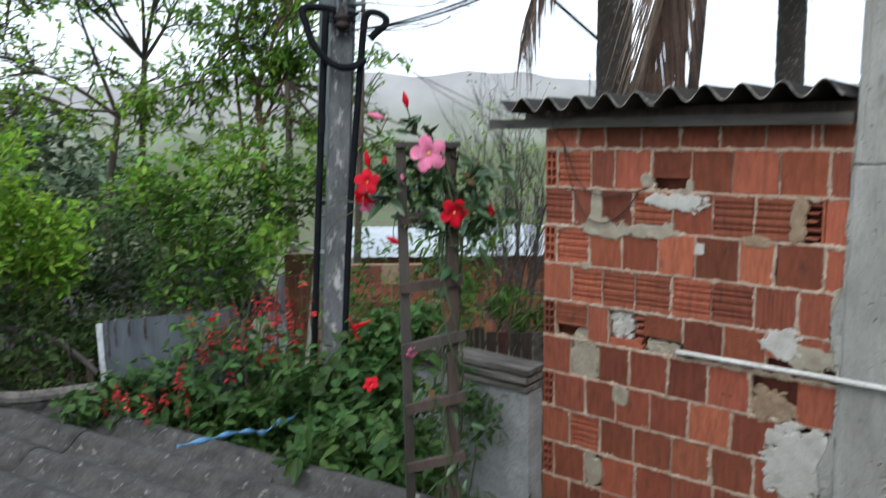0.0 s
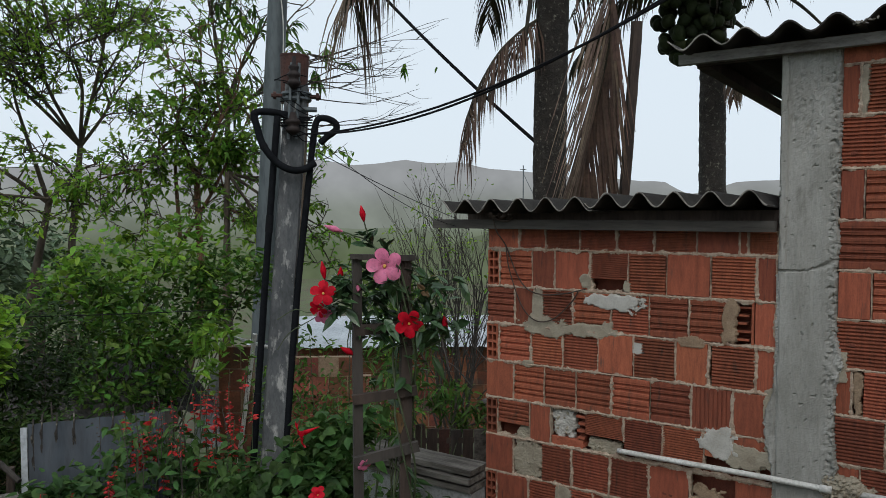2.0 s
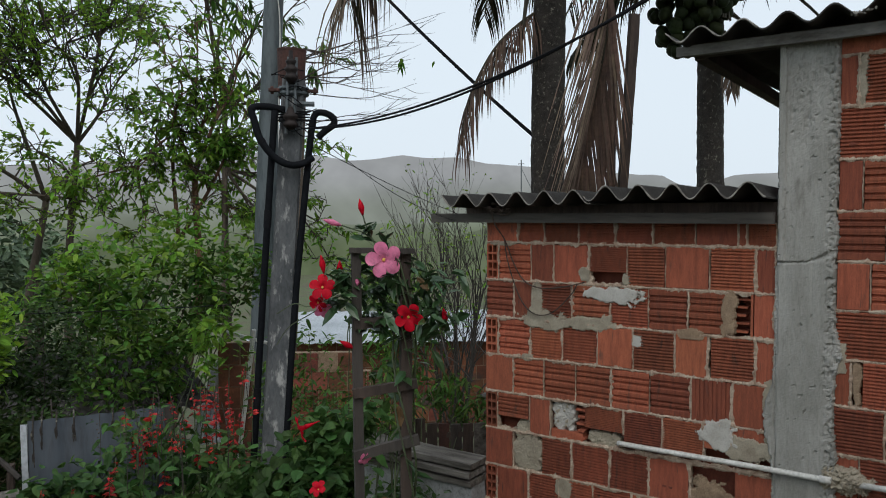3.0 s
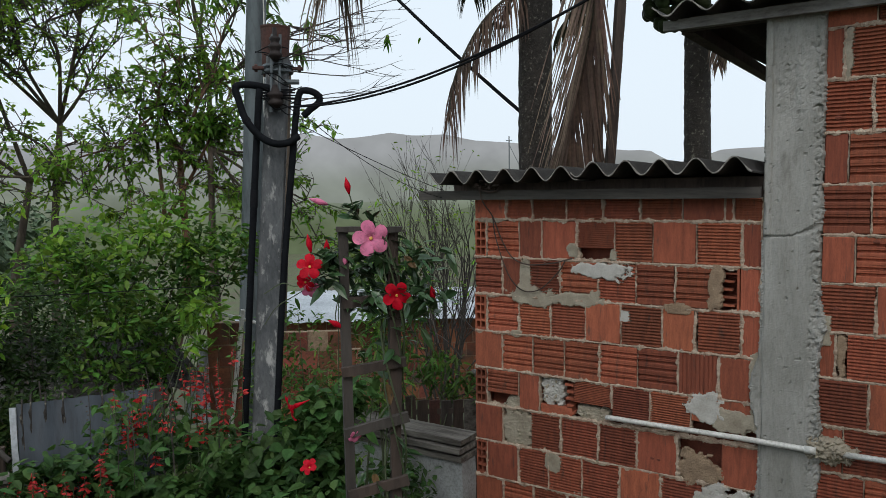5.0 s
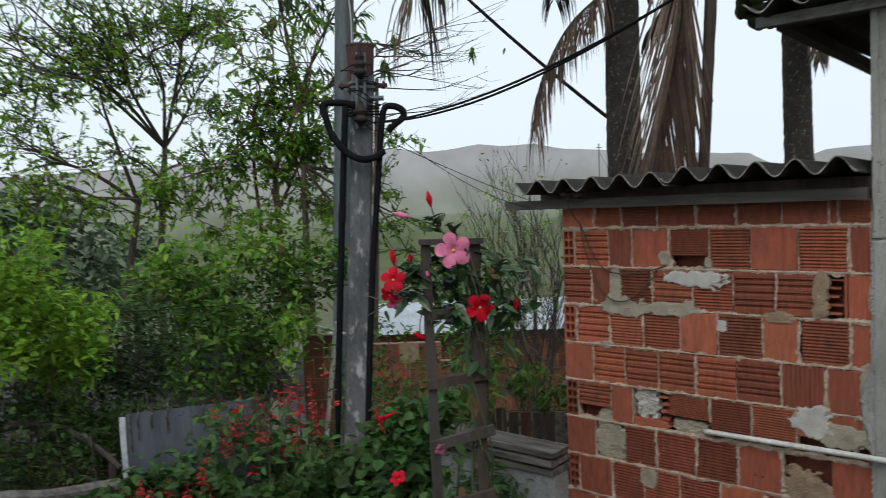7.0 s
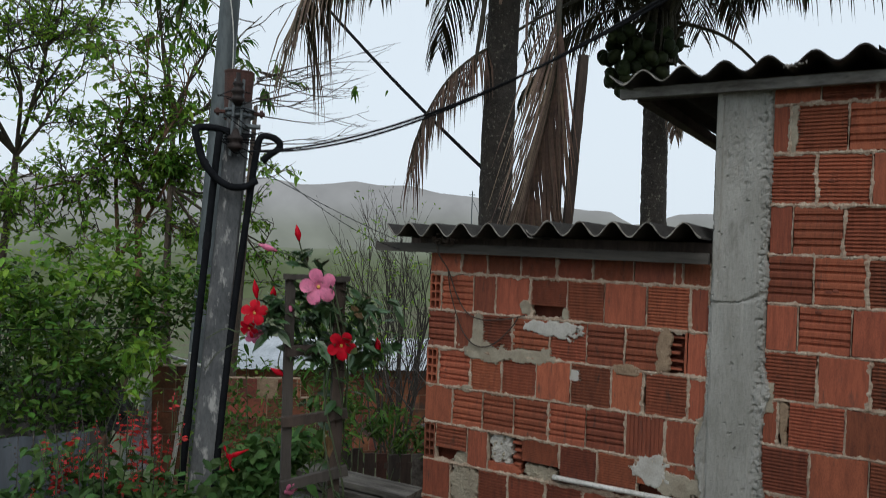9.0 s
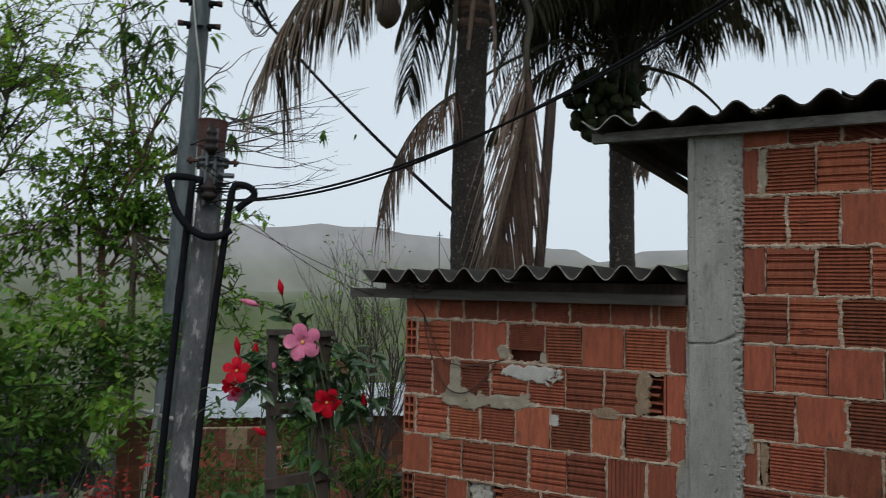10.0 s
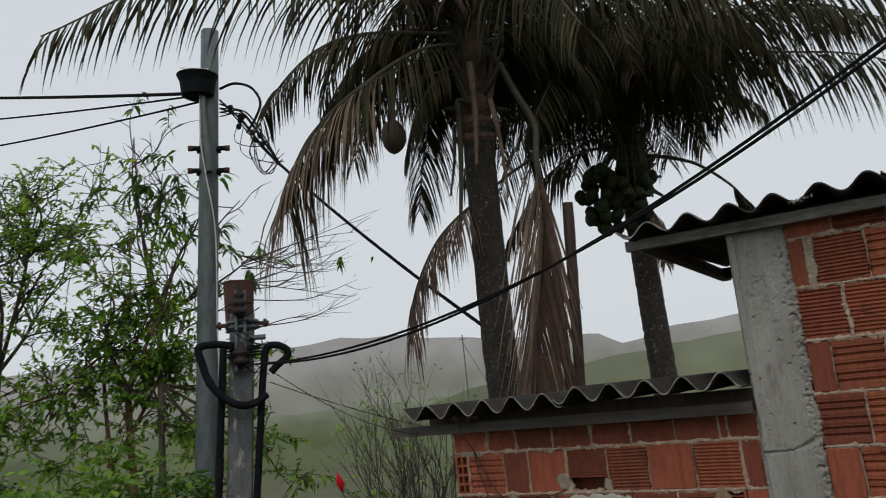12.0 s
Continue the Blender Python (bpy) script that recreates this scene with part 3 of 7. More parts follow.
piece("tube", Geo().tube([(1.78, -0.028, 1.050), (2.2, -0.03, 1.055), (2.8, -0.03, 1.06)], 0.0125, 12), M_PVC, pipe, smooth=True)


def lump_in(x, z):
    return 1 - math.hypot((x - 1.745) / 0.105, (z - 1.05) / 0.058) + 0.35 * nz(x * 26, z * 26, 51) + 0.2 * nz(x * 90, z * 90, 52)


def lump_out(x, z, f):
    return 0.012 + 0.045 * min(1, f * 1.6) * (0.75 + 0.4 * nz(x * 40, z * 40, 53)) + 0.012 * nz(x * 110, z * 110, 54)


piece("mortar_lump", crust(1.60, 1.90, 0.93, 1.16, 0.0045, lump_in, lump_out), M_PATCH, pipe, "rough grey mortar lump round the pipe")

# dry creeper hanging down the wall from the eave
g = Geo()
g.tube(smooth_path([(0.10, -0.08, 2.19), (0.12, -0.07, 2.10), (0.15, -0.02, 2.02), (0.20, -0.015, 1.9), (0.26, -0.015, 1.81), (0.35, -0.02, 1.775), (0.48, -0.02, 1.785), (0.60, -0.02, 1.815)], 6), 0.0036, 5)
g.tube(smooth_path([(0.15, -0.02, 2.02), (0.17, -0.02, 1.9), (0.24, -0.02, 1.72), (0.32, -0.018, 1.64), (0.42, -0.018, 1.65), (0.52, -0.018, 1.74), (0.56, -0.018, 1.80)], 6), 0.0033, 5)
g.tube(smooth_path([(0.06, -0.1, 2.2), (0.12, -0.09, 2.16), (0.20, -0.09, 2.15), (0.24, -0.09, 2.18)], 6), 0.004, 5)
for i in range(14):
    g.blob((0.16 + r0.uniform(-0.06, 0.08), -0.1 + r0.uniform(-0.02, 0.02), 2.185 + r0.uniform(-0.02, 0.02)), (0.014, 0.01, 0.008), 0.8, i + 80, 7, 5)
tagged(part("dry_creeper", g, M_DARKWOOD), "thin dry creeper stem hanging on the brick wall", "creeper")


# ---- poles, conduits and cables ----
def lerp(a, b, t):
    return Vector(a).lerp(Vector(b), t)


PB, PT = (-0.262, -1.398, -0.2), (-0.122, -1.256, 2.70)
pole = thing("concrete_pole", (-0.21, -1.43, 0), "short leaning concrete service pole, grey and flaking", "utility pole")


def pole_shaft():
    g = Geo()
    n, m = 8, 40
    ax = (Vector(PT) - Vector(PB)).normalized()
    s = (Vector((0.72, 0.69, 0)) - ax * ax.dot(Vector((0.72, 0.69, 0)))).normalized()
    u = ax.cross(s)
    prof = [(0.049, 0.034), (0.042, 0.044), (-0.042, 0.044), (-0.049, 0.034), (-0.049, -0.034), (-0.042, -0.044), (0.042, -0.044), (0.049, -0.034)]
    for i in range(m + 1):
        c = lerp(PB, PT, i / m)
        t = 1.08 - 0.16 * i / m
        for k, (a, b) in enumerate(prof):
            w = t + 0.02 * nz(i * 0.7, k * 1.3)
            g.v.append(tuple(c + s * a * w + u * b * w))
    for i in range(m):
        for k in range(n):
            a, b = i * n + k, i * n + (k + 1) % n
            g.f.append((a, b, b + n, a + n))
    g.f.append(tuple(range(m * n, m * n + n)))
    return g


piece("shaft", pole_shaft(), M_POLE, pole)
VIEW = Vector((0.72, -0.69, 0)).normalized()
RIGHT = Vector((0.69, 0.72, 0)).normalized()


def near_pole(z, right, out):
    """A point beside the pole: its height, and metres to the right and towards the terrace."""
    c = lerp(PB, PT, (z - PB[2]) / (PT[2] - PB[2]))
    p = c + RIGHT * right + VIEW * out
    return (p.x, p.y, z)


piece("cap_can", Geo().lathe(near_pole(2.63, -0.008, -0.02), (0.02, 0.02, 1), [(0.050, 0), (0.051, 0.01), (0.058, 0.185), (0.060, 0.19), (0.060, 0.196), (0.053, 0.196)], 20), M_RUST, pole, "rusty tin can capping the pole", smooth=False)
g = Geo()
g.lathe(near_pole(2.705, -0.012, 0.07), (0, 0, 1), [(0.010, -0.03), (0.024, -0.012), (0.029, -0.004), (0.021, 0.004), (0.019, 0.014), (0.026, 0.022), (0.027, 0.03), (0.018, 0.038), (0.016, 0.046), (0.022, 0.054), (0.020, 0.062), (0.009, 0.068), (0.008, 0.10)], 18)
piece("insulator", g, M_PORC, pole, "dark porcelain insulator on an iron bracket", smooth=True)
g = Geo()
g.lathe(near_pole(2.515, -0.004, 0.07), (0, 0, 1), [(0.011, -0.02), (0.026, -0.008), (0.032, 0.0), (0.023, 0.010), (0.021, 0.018), (0.030, 0.026), (0.031, 0.036), (0.019, 0.044), (0.009, 0.07)], 18)
piece("insulator", g, M_PORC, pole, "dark porcelain insulator on an iron bracket", smooth=True)
g = Geo()
for k in range(4):
    a, b = near_pole(2.555 + 0.011 * (k - 2), -0.065, 0.05), near_pole(2.555 + 0.011 * (k - 2) + 0.004, 0.07, 0.045)
    g.tube([a, lerp(a, b, 0.5) + VIEW * 0.012, b], 0.0035, 6)
piece("wire_binding", g, M_CABLE, pole)
g = Geo()
for dz in (0.0, 0.02):
    ring = [Vector(near_pole(2.645 + dz, 0, 0)) + RIGHT * 0.054 * math.cos(t) + VIEW * 0.054 * math.sin(t) for t in np.linspace(0, 6.28, 17)]
    g.tube(ring, 0.010, 6)
piece("clamp_band", g, M_GALV, pole, "grey steel band clamped round the pole")
for side in (-1, 1):
    piece("bolt", Geo().tube([near_pole(2.655, side * 0.055, 0.03), near_pole(2.655, side * 0.098, 0.03)], 0.008, 6).tube([near_pole(2.655, side * 0.078, 0.03), near_pole(2.655, side * 0.090, 0.03)], 0.016, 6), M_RUST, pole, "rusty clamp bolt")
g = Geo()
g.tube([near_pole(2.48, -0.020, 0.066), near_pole(2.78, -0.026, 0.070)], 0.006, 6).tube([near_pole(2.48, 0.012, 0.066), near_pole(2.78, 0.004, 0.070)], 0.006, 6)
g.tube([near_pole(2.60, 0.02, 0.05), near_pole(2.60, 0.085, 0.05)], 0.010, 8)
piece("bracket", g, M_GALV, pole, "grey steel insulator rack")
g = Geo()
r0 = random.Random(15)
for i in range(12):
    z = 2.56 + r0.uniform(-0.05, 0.16)
    a = near_pole(z, r0.uniform(-0.09, -0.02), 0.06)
    b = near_pole(z - r0.uniform(-0.04, 0.1), r0.uniform(0.02, 0.11), 0.06)
    mid = lerp(a, b, 0.5) + Vector((0, 0, r0.uniform(-0.06, 0.02))) + VIEW * 0.02
    g.tube(smooth_path([a, mid, b], 5), 0.0022, 5)
tagged(piece("loose_wire_work", g, M_CABLE, pole), kind="stuff")

PIPE = 0.0135


def conduit(name, pts, label, r=PIPE, mat=None):
    t = thing(name, tuple(pts[-1]), label, "conduit", "pole conduits")
    P = smooth_path(pts, 7)
    piece("tube", Geo().tube(P, r, 12), mat or M_BLACK, t, smooth=True)
    for k in (len(P) // 4, len(P) // 2):
        piece("tape_collar", Geo().tube([P[k], P[k].lerp(P[k + 1], 0.5), P[k + 1]], r * 1.14, 12), M_CABLE, t)
    return t


conduit("conduit", [near_pole(2.575, -0.03, 0.05), near_pole(2.585, -0.10, 0.06), near_pole(2.575, -0.155, 0.075), near_pole(2.52, -0.142, 0.08), near_pole(2.45, -0.115, 0.085), near_pole(2.385, -0.06, 0.09),
                    near_pole(2.355, 0.0, 0.092), near_pole(2.36, 0.05, 0.085), near_pole(2.385, 0.09, 0.07)], "black corrugated conduit looped round the pole top", 0.0142)
conduit("conduit", [near_pole(2.57, -0.068, 0.058), near_pole(2.3, -0.072, 0.055), near_pole(1.8, -0.076, 0.05), near_pole(1.2, -0.078, 0.05), near_pole(0.6, -0.078, 0.05), near_pole(-0.05, -0.08, 0.05)], "straight black conduit strapped up the pole")
conduit("conduit", [near_pole(2.465, 0.105, 0.06), near_pole(2.49, 0.13, 0.065), near_pole(2.52, 0.165, 0.07), near_pole(2.548, 0.158, 0.07), near_pole(2.565, 0.12, 0.065), near_pole(2.555, 0.088, 0.06), near_pole(2.48, 0.078, 0.055),
                    near_pole(2.3, 0.070, 0.055), near_pole(1.8, 0.052, 0.058), near_pole(1.2, 0.048, 0.06), near_pole(0.6, 0.054, 0.06), near_pole(-0.05, 0.056, 0.06)], "black conduit with a bent gooseneck end beside the pole")
g = Geo()
a = near_pole(0.995, 0, 0)
for k in range(3):
    ring = [Vector(a) + RIGHT * 0.075 * math.cos(t) + VIEW * 0.075 * math.sin(t) + Vector((0, 0, 0.012 * k + 0.01 * math.sin(t * 2 + k))) for t in np.linspace(0, 6.28, 18)]
    g.tube(ring, 0.005, 5)
tagged(part("strap", g, M_CABLE), "dark strap tied round the pole", "strap")
rope = Geo()
rp = smooth_path([near_pole(1.05, 0.0, 0.09), near_pole(1.06, -0.06, 0.10), (-0.02, -1.70, 1.05), (-0.0, -1.77, 1.07), (0.01, -1.85, 1.055), (0.02, -1.91, 1.08), (0.03, -2.0, 1.105), (0.04, -2.1, 1.12), (0.03, -2.2, 1.13)], 7)
rope.tube(rp, [0.0065 + 0.0045 * math.sin(i * 0.9) for i in range(len(rp))], 7)
tagged(part("rope", rope, M_BLUE), "twisted strip of blue plastic tied to the pole", "rope")

FAR_POLE = 2.4
MB, MT = SIGHT + (Vector((-4.065, 1.945, -0.9)) - SIGHT) / FAR_POLE, SIGHT + (Vector((-3.835, 2.27, 6.474)) - SIGHT) / FAR_POLE
mpole = thing("street_pole", tuple(MB), "tall round grey street pole with wire brackets", "utility pole")
piece("shaft", Geo().tube([lerp(MB, MT, i / 12) for i in range(13)], [0.050 - 0.0009 * i for i in range(13)], 24), M_GALV, mpole, smooth=True)


def near_steel(z, right, out):
    p = lerp(MB, MT, (z - MB[2]) / (MT[2] - MB[2])) + RIGHT * right + VIEW * out
    return (p.x, p.y, z)


g = Geo()
g.lathe(near_steel(3.675, -0.05, 0.03), (0.05, 0, 1), [(0.055, -0.05), (0.070, -0.042), (0.078, 0.02), (0.088, 0.045), (0.092, 0.052), (0.080, 0.056)], 24)
piece("junction_cap", g, M_BLACK, mpole, "dark weathered plastic junction cap")
g = Geo()
for k in range(11):
    g.blob(near_steel(3.728, -0.118 + 0.011 * k, 0.112), (0.0035, 0.003, 0.005), 0.3, k, 6, 4)
piece("cap_vents", g, M_PVC, mpole, "row of pale vent slots under the cap rim")
for z in (3.395, 3.291):
    piece("clamp", Geo().tube([near_steel(z, -0.085, 0.0), near_steel(z, 0.085, 0.0)], 0.011, 8).tube([near_steel(z - 0.012, -0.052, 0.012), near_steel(z - 0.012, 0.052, 0.012)], 0.016, 8), M_BLACK, mpole, "dark iron clamp bolted round the pole")
    for side in (-1, 1):
        piece("bolt", Geo().tube([near_steel(z, side * 0.068, 0.0), near_steel(z, side * 0.090, 0.0)], 0.014, 6), M_RUST, mpole)
g = Geo().tube([near_steel(3.27, 0.005, 0.055), near_steel(3.42, -0.012, 0.057), near_steel(3.62, -0.028, 0.058)], [0.017, 0.016, 0.012], 6)
o = Vector(near_steel(3.29, 0.0, 0.05))
g.box(tuple(o - Vector((0.022, 0.012, 0.02))), tuple(o + Vector((0.022, 0.012, 0.03))))
piece("rack", g, M_GALV, mpole, "steel wire rack")
piece("ground_wire", Geo().tube(smooth_path([near_steel(3.66, -0.04, 0.055), near_steel(3.42, -0.035, 0.055), near_steel(3.25, -0.01, 0.055), near_steel(3.0, 0.03, 0.05), near_steel(2.6, 0.04, 0.04), near_steel(2.4, 0.05, 0.03)], 6), 0.003, 5), M_PVC, mpole, "pale earth wire")
set_off(mpole, FAR_POLE)


def span(name, a, b, sag, r, label, n=24, twin=0.0, mat=None):
    a, b = Vector(a), Vector(b)
    g = Geo()
    for k in range(2 if twin else 1):
        pts = []
        for i in range(n + 1):
            t = i / n
            p = a.lerp(b, t) + Vector((0, 0, -sag * 4 * t * (1 - t)))
            if twin:
                w = t * 9 + k * math.pi
                p += Vector((twin * math.cos(w) * 0.4, 0, twin * math.sin(w)))
            pts.append(p)
        g.tube(pts, r, 6)
    return tagged(part(name, g, mat or M_CABLE), label, "cable")


span("service_cable", near_pole(2.50, 0.05, 0.075), (3.662, -2.283, 3.878), 0.419, 0.0037, "black twin service cable from the short pole over the roof", 60, 0.006)
for a, b, sag, r, lab in ((near_steel(3.645, -0.06, 0.03), (-12.1, 1.92, 8.04), 0.05, 0.019, "thick black overhead cable running away from the street pole"),
                         (near_steel(3.635, -0.05, 0.03), (-12.1, 1.94, 7.47), 0.08, 0.011, "thin overhead cable running away from the street pole"),
                         (near_steel(3.605, -0.04, 0.03), (-12.1, 1.96, 6.78), 0.10, 0.011, "thin overhead cable running away from the street pole")):
    span("overhead_cable", off_point(a, FAR_POLE), b, sag, r, lab)
knot = near_steel(3.317, 0.31, 0.0)
span("drop_cable", off_point(knot, FAR_POLE), (-0.82, 2.18, 2.79), 0.05, 0.0165, "black drop cable running from the street pole towards the palm trunk", 24)
g = Geo()
r0 = random.Random(21)
for i in range(9):
    d = r0.uniform(-0.022, 0.022)
    P = [near_steel(3.62 - 0.02 * i % 0.1, 0.045, 0.02), near_steel(3.55 + d, 0.142 + d, 0.02), near_steel(3.446 + d * 0.8, 0.219 + d, 0.02), near_steel(3.317 + d * 0.3, 0.31, 0.0)]
    g.tube(smooth_path(P, 7), r0.uniform(0.0025, 0.005), 5)
for i in range(7):
    x = r0.uniform(0.09, 0.2)
    z = 3.60 - (x - 0.05) * 1.05
    P = [near_steel(z, x, 0.02), near_steel(z - r0.uniform(0.06, 0.14), x + r0.uniform(-0.02, 0.02), 0.02), near_steel(z - r0.uniform(0.12, 0.2), x + r0.uniform(0.04, 0.1), 0.02), near_steel(z - r0.uniform(0.06, 0.12), x + r0.uniform(0.1, 0.16), 0.02)]
    g.tube(smooth_path(P, 7), r0.uniform(0.0014, 0.0035), 5)
g.tube(smooth_path([near_steel(3.672, 0.045, 0.02), near_steel(3.70, 0.11, 0.02), near_steel(3.68, 0.185, 0.02), near_steel(3.61, 0.225, 0.02), near_steel(3.536, 0.206, 0.02), near_steel(3.46, 0.165, 0.02)], 8), 0.0062, 7)
for i in range(9):
    x = r0.uniform(0.08, 0.24)
    g.blob(near_steel(3.61 - (x - 0.05) * 1.1 + r0.uniform(-0.04, 0.03), x, 0.02), (0.014, 0.012, 0.013), 0.5, i, 8, 6)
set_off(tagged(part("cable_bundle", g, M_CABLE), "tangle of black cables and splices beside the street pole", "cable", kind="stuff"), FAR_POLE)
span("thin_wire", near_pole(2.43, 0.1, 0.05), (-0.3, 0.9, 2.02), 0.03, 0.0018, "thin slack wire trailing from the short pole")
span("thin_wire", near_pole(2.46, 0.12, 0.06), (-0.15, 0.1, 2.1), 0.06, 0.0016, "thin slack wire trailing from the short pole")


# ---- garden: trellis, vine and flowers ----
def stick(a, b, w, d, seed, n=10, amp=0.0015):
    """A worn sawn lath between two points."""
    g = Geo()
    a, b = Vector(a), Vector(b)
    ax = (b - a).normalized()
    s = ax.cross(VIEW).normalized()
    u = s.cross(ax).normalized()
    for i in range(n + 1):
        c = a.lerp(b, i / n)
        for k, (p, q) in enumerate(((-1, -1), (1, -1), (1, 1), (-1, 1))):
            j = amp * nz(i * 1.7, k * 2.3, seed)
            g.v.append(tuple(c + s * (p * w / 2 + j) + u * (q * d / 2 + j)))
    for i in range(n):
        for k in range(4):
            x, y = i * 4 + k, i * 4 + (k + 1) % 4
            g.f.append((x, y, y + 4, x + 4))
    g.f.extend([(3, 2, 1, 0), tuple(range(n * 4, n * 4 + 4))])
    return g


trellis = thing("garden_trellis", (0.98, -2.1, 0), "small weathered wooden ladder trellis carrying a flowering vine", "trellis")
piece("rail", stick((0.956, -2.112, 0.2), (0.947, -2.117, 2.083), 0.022, 0.030, 1, 24), M_WOOD, trellis)
piece("rail", stick((1.030, -2.050, 0.2), (1.037, -2.044, 2.082), 0.026, 0.024, 2, 24, 0.005), M_DARKWOOD, trellis)
for k, (a, b, w) in enumerate([((0.935, -2.129, 2.080), (1.052, -2.033, 2.077), 0.013), ((0.942, -2.121, 1.908), (1.034, -2.046, 1.918), 0.024), ((0.938, -2.125, 1.746), (1.055, -2.030, 1.766), 0.022),
                               ((0.942, -2.122, 1.599), (1.058, -2.028, 1.634), 0.023), ((0.946, -2.119, 1.449), (1.056, -2.030, 1.481), 0.024), ((0.945, -2.118, 1.30), (1.055, -2.030, 1.33), 0.023), ((0.945, -2.118, 1.14), (1.055, -2.030, 1.17), 0.023)]):
    piece("rung", stick(Vector(a) + VIEW * 0.020, Vector(b) + VIEW * 0.018, w, 0.013, 5 + k), M_WOOD if k % 3 == 0 else M_DARKWOOD, trellis)


def flower(name, at, face, size, mat, label, cup=0.35, parent=None, lobes=5, turn=0.3):
    """A funnel flower: five overlapping rounded petals flaring from a throat."""
    at, face = Vector(at), Vector(face).normalized()
    s = face.orthogonal().normalized()
    u = face.cross(s)
    f = thing(name, tuple(at), label, "flower", "vine flowers")
    for k in range(lobes):
        g = Geo()
        a0 = turn + 2 * math.pi * k / lobes
        for i in range(7):
            t = i / 6
            half = 0.66 if t < 0.45 else 0.66 * (1 - 0.42 * ((t - 0.45) / 0.55) ** 2)
            for j in range(5):
                q = (j - 2) / 2
                a = a0 + q * half * 0.95 + 0.12 * t
                r = size * (0.10 + 0.90 * t) * (1 - 0.10 * q * q * t)
                h = size * (cup * (t ** 0.5) - cup * 0.9 * t * t * 0.6 + 0.05 * math.sin(3 * q + k) * t + 0.06 * q * t)
                g.v.append(tuple(at + (s * math.cos(a) + u * math.sin(a)) * r + face * h))
        for i in range(6):
            for j in range(4):
                a = i * 5 + j
                g.f.append((a, a + 1, a + 6, a + 5))
        piece("petal", g, mat, f, smooth=True)
    piece("throat", Geo().lathe(tuple(at - face * size * 0.02), tuple(face), [(size * 0.02, -0.2 * size), (size * 0.09, 0.06 * size), (size * 0.10, 0.13 * size), (size * 0.04, 0.12 * size)], 10), M_THROAT, f, "yellow throat", smooth=True)
    piece("tube", Geo().lathe(tuple(at), tuple(-face), [(size * 0.18, -0.02 * size), (size * 0.14, 0.3 * size), (size * 0.06, 0.7 * size), (size * 0.03, 1.1 * size)], 10), mat, f, smooth=True)
    return f


EYE0 = Vector((2.05, -3.43, 2.18))


def to_eye(p, dx=0.0, dz=0.0):
    v = (EYE0 - Vector(p)).normalized()
    return v + RIGHT * dx + Vector((0, 0, dz))


flower("vine_flower", (1.016, -2.099, 2.058), to_eye((1.0, -2.1, 2.06), 0.1, 0.05), 0.043, M_PINK, "open pink funnel flower with a yellow throat", turn=0.5)
flower("vine_flower", (1.062, -2.066, 1.925), to_eye((1.06, -2.06, 1.92), 0.1, -0.15), 0.034, M_RED, "open scarlet funnel flower on the trellis", turn=0.9)
flower("vine_flower", (0.911, -2.191, 1.996), to_eye((0.9, -2.2, 2.0), -0.15, 0.2), 0.031, M_RED, "open scarlet funnel flower beside the trellis", turn=0.2)
flower("vine_flower", (0.900, -2.175, 1.943), to_eye((0.89, -2.2, 2.0), 0.1, -0.9), 0.024, M_PINK, "fading pink flower hanging below the scarlet one", turn=0.2)
flower("vine_flower", (0.900, -2.194, 1.962), to_eye((0.89, -2.2, 2.0), -0.6, -0.7), 0.024, M_RED, "half-open scarlet flower beside the trellis", turn=0.6)
flower("vine_flower", (0.476, -1.82, 1.512), (-0.45, -0.6, -0.25), 0.044, M_RED, "scarlet funnel flower seen from its side among leaves", cup=0.7, turn=0.2)
flower("vine_flower", (0.570, -1.86, 1.350), to_eye((0.6, -1.9, 1.4), -0.6, 0.8), 0.027, M_RED, "half-open scarlet flower low among the leaves", cup=0.8)
flower("vine_flower", (0.968, -2.12, 1.595), to_eye((1.0, -2.1, 1.5), 0.5, -0.8), 0.018, M_PINK, "small pink flower hanging below the trellis rung", cup=0.9)


def bud(at, way, length, label, mat):
    at, way = Vector(at), Vector(way).normalized()
    g = Geo().lathe(tuple(at), tuple(way), [(0.0015, 0), (0.004, 0.15 * length), (0.0075, 0.45 * length), (0.006, 0.65 * length), (0.003, 0.85 * length), (0.0005, length)], 10)
    tagged(part("flower_bud", g, mat, smooth=True), label, "flower bud", "vine buds")


bud((0.961, -2.106, 2.160), (-0.15, -0.12, 1), 0.040, "closed crimson flower bud standing upright", M_RED)
bud((0.924, -2.138, 2.137), (-0.7, -0.65, 0.32), 0.046, "long pink flower bud on a thin stalk", M_PINK)
bud((0.893, -2.167, 2.026), (-0.12, -0.1, 1), 0.044, "closed crimson flower bud standing upright", M_RED)
bud((0.919, -2.142, 2.020), (0.02, 0, 1), 0.036, "closed crimson flower bud standing upright", M_RED)
bud((0.945, -2.121, 1.848), (-0.6, -0.55, 0.45), 0.040, "crimson flower bud pointing away from the rail", M_RED)
bud((0.956, -2.118, 2.016), (0.1, -0.2, -0.3), 0.022, "small pink bud under the flower", M_PINK)
bud((1.113, -1.989, 1.900), (-0.08, -0.05, 0.9), 0.044, "closed crimson flower bud standing upright", M_RED)

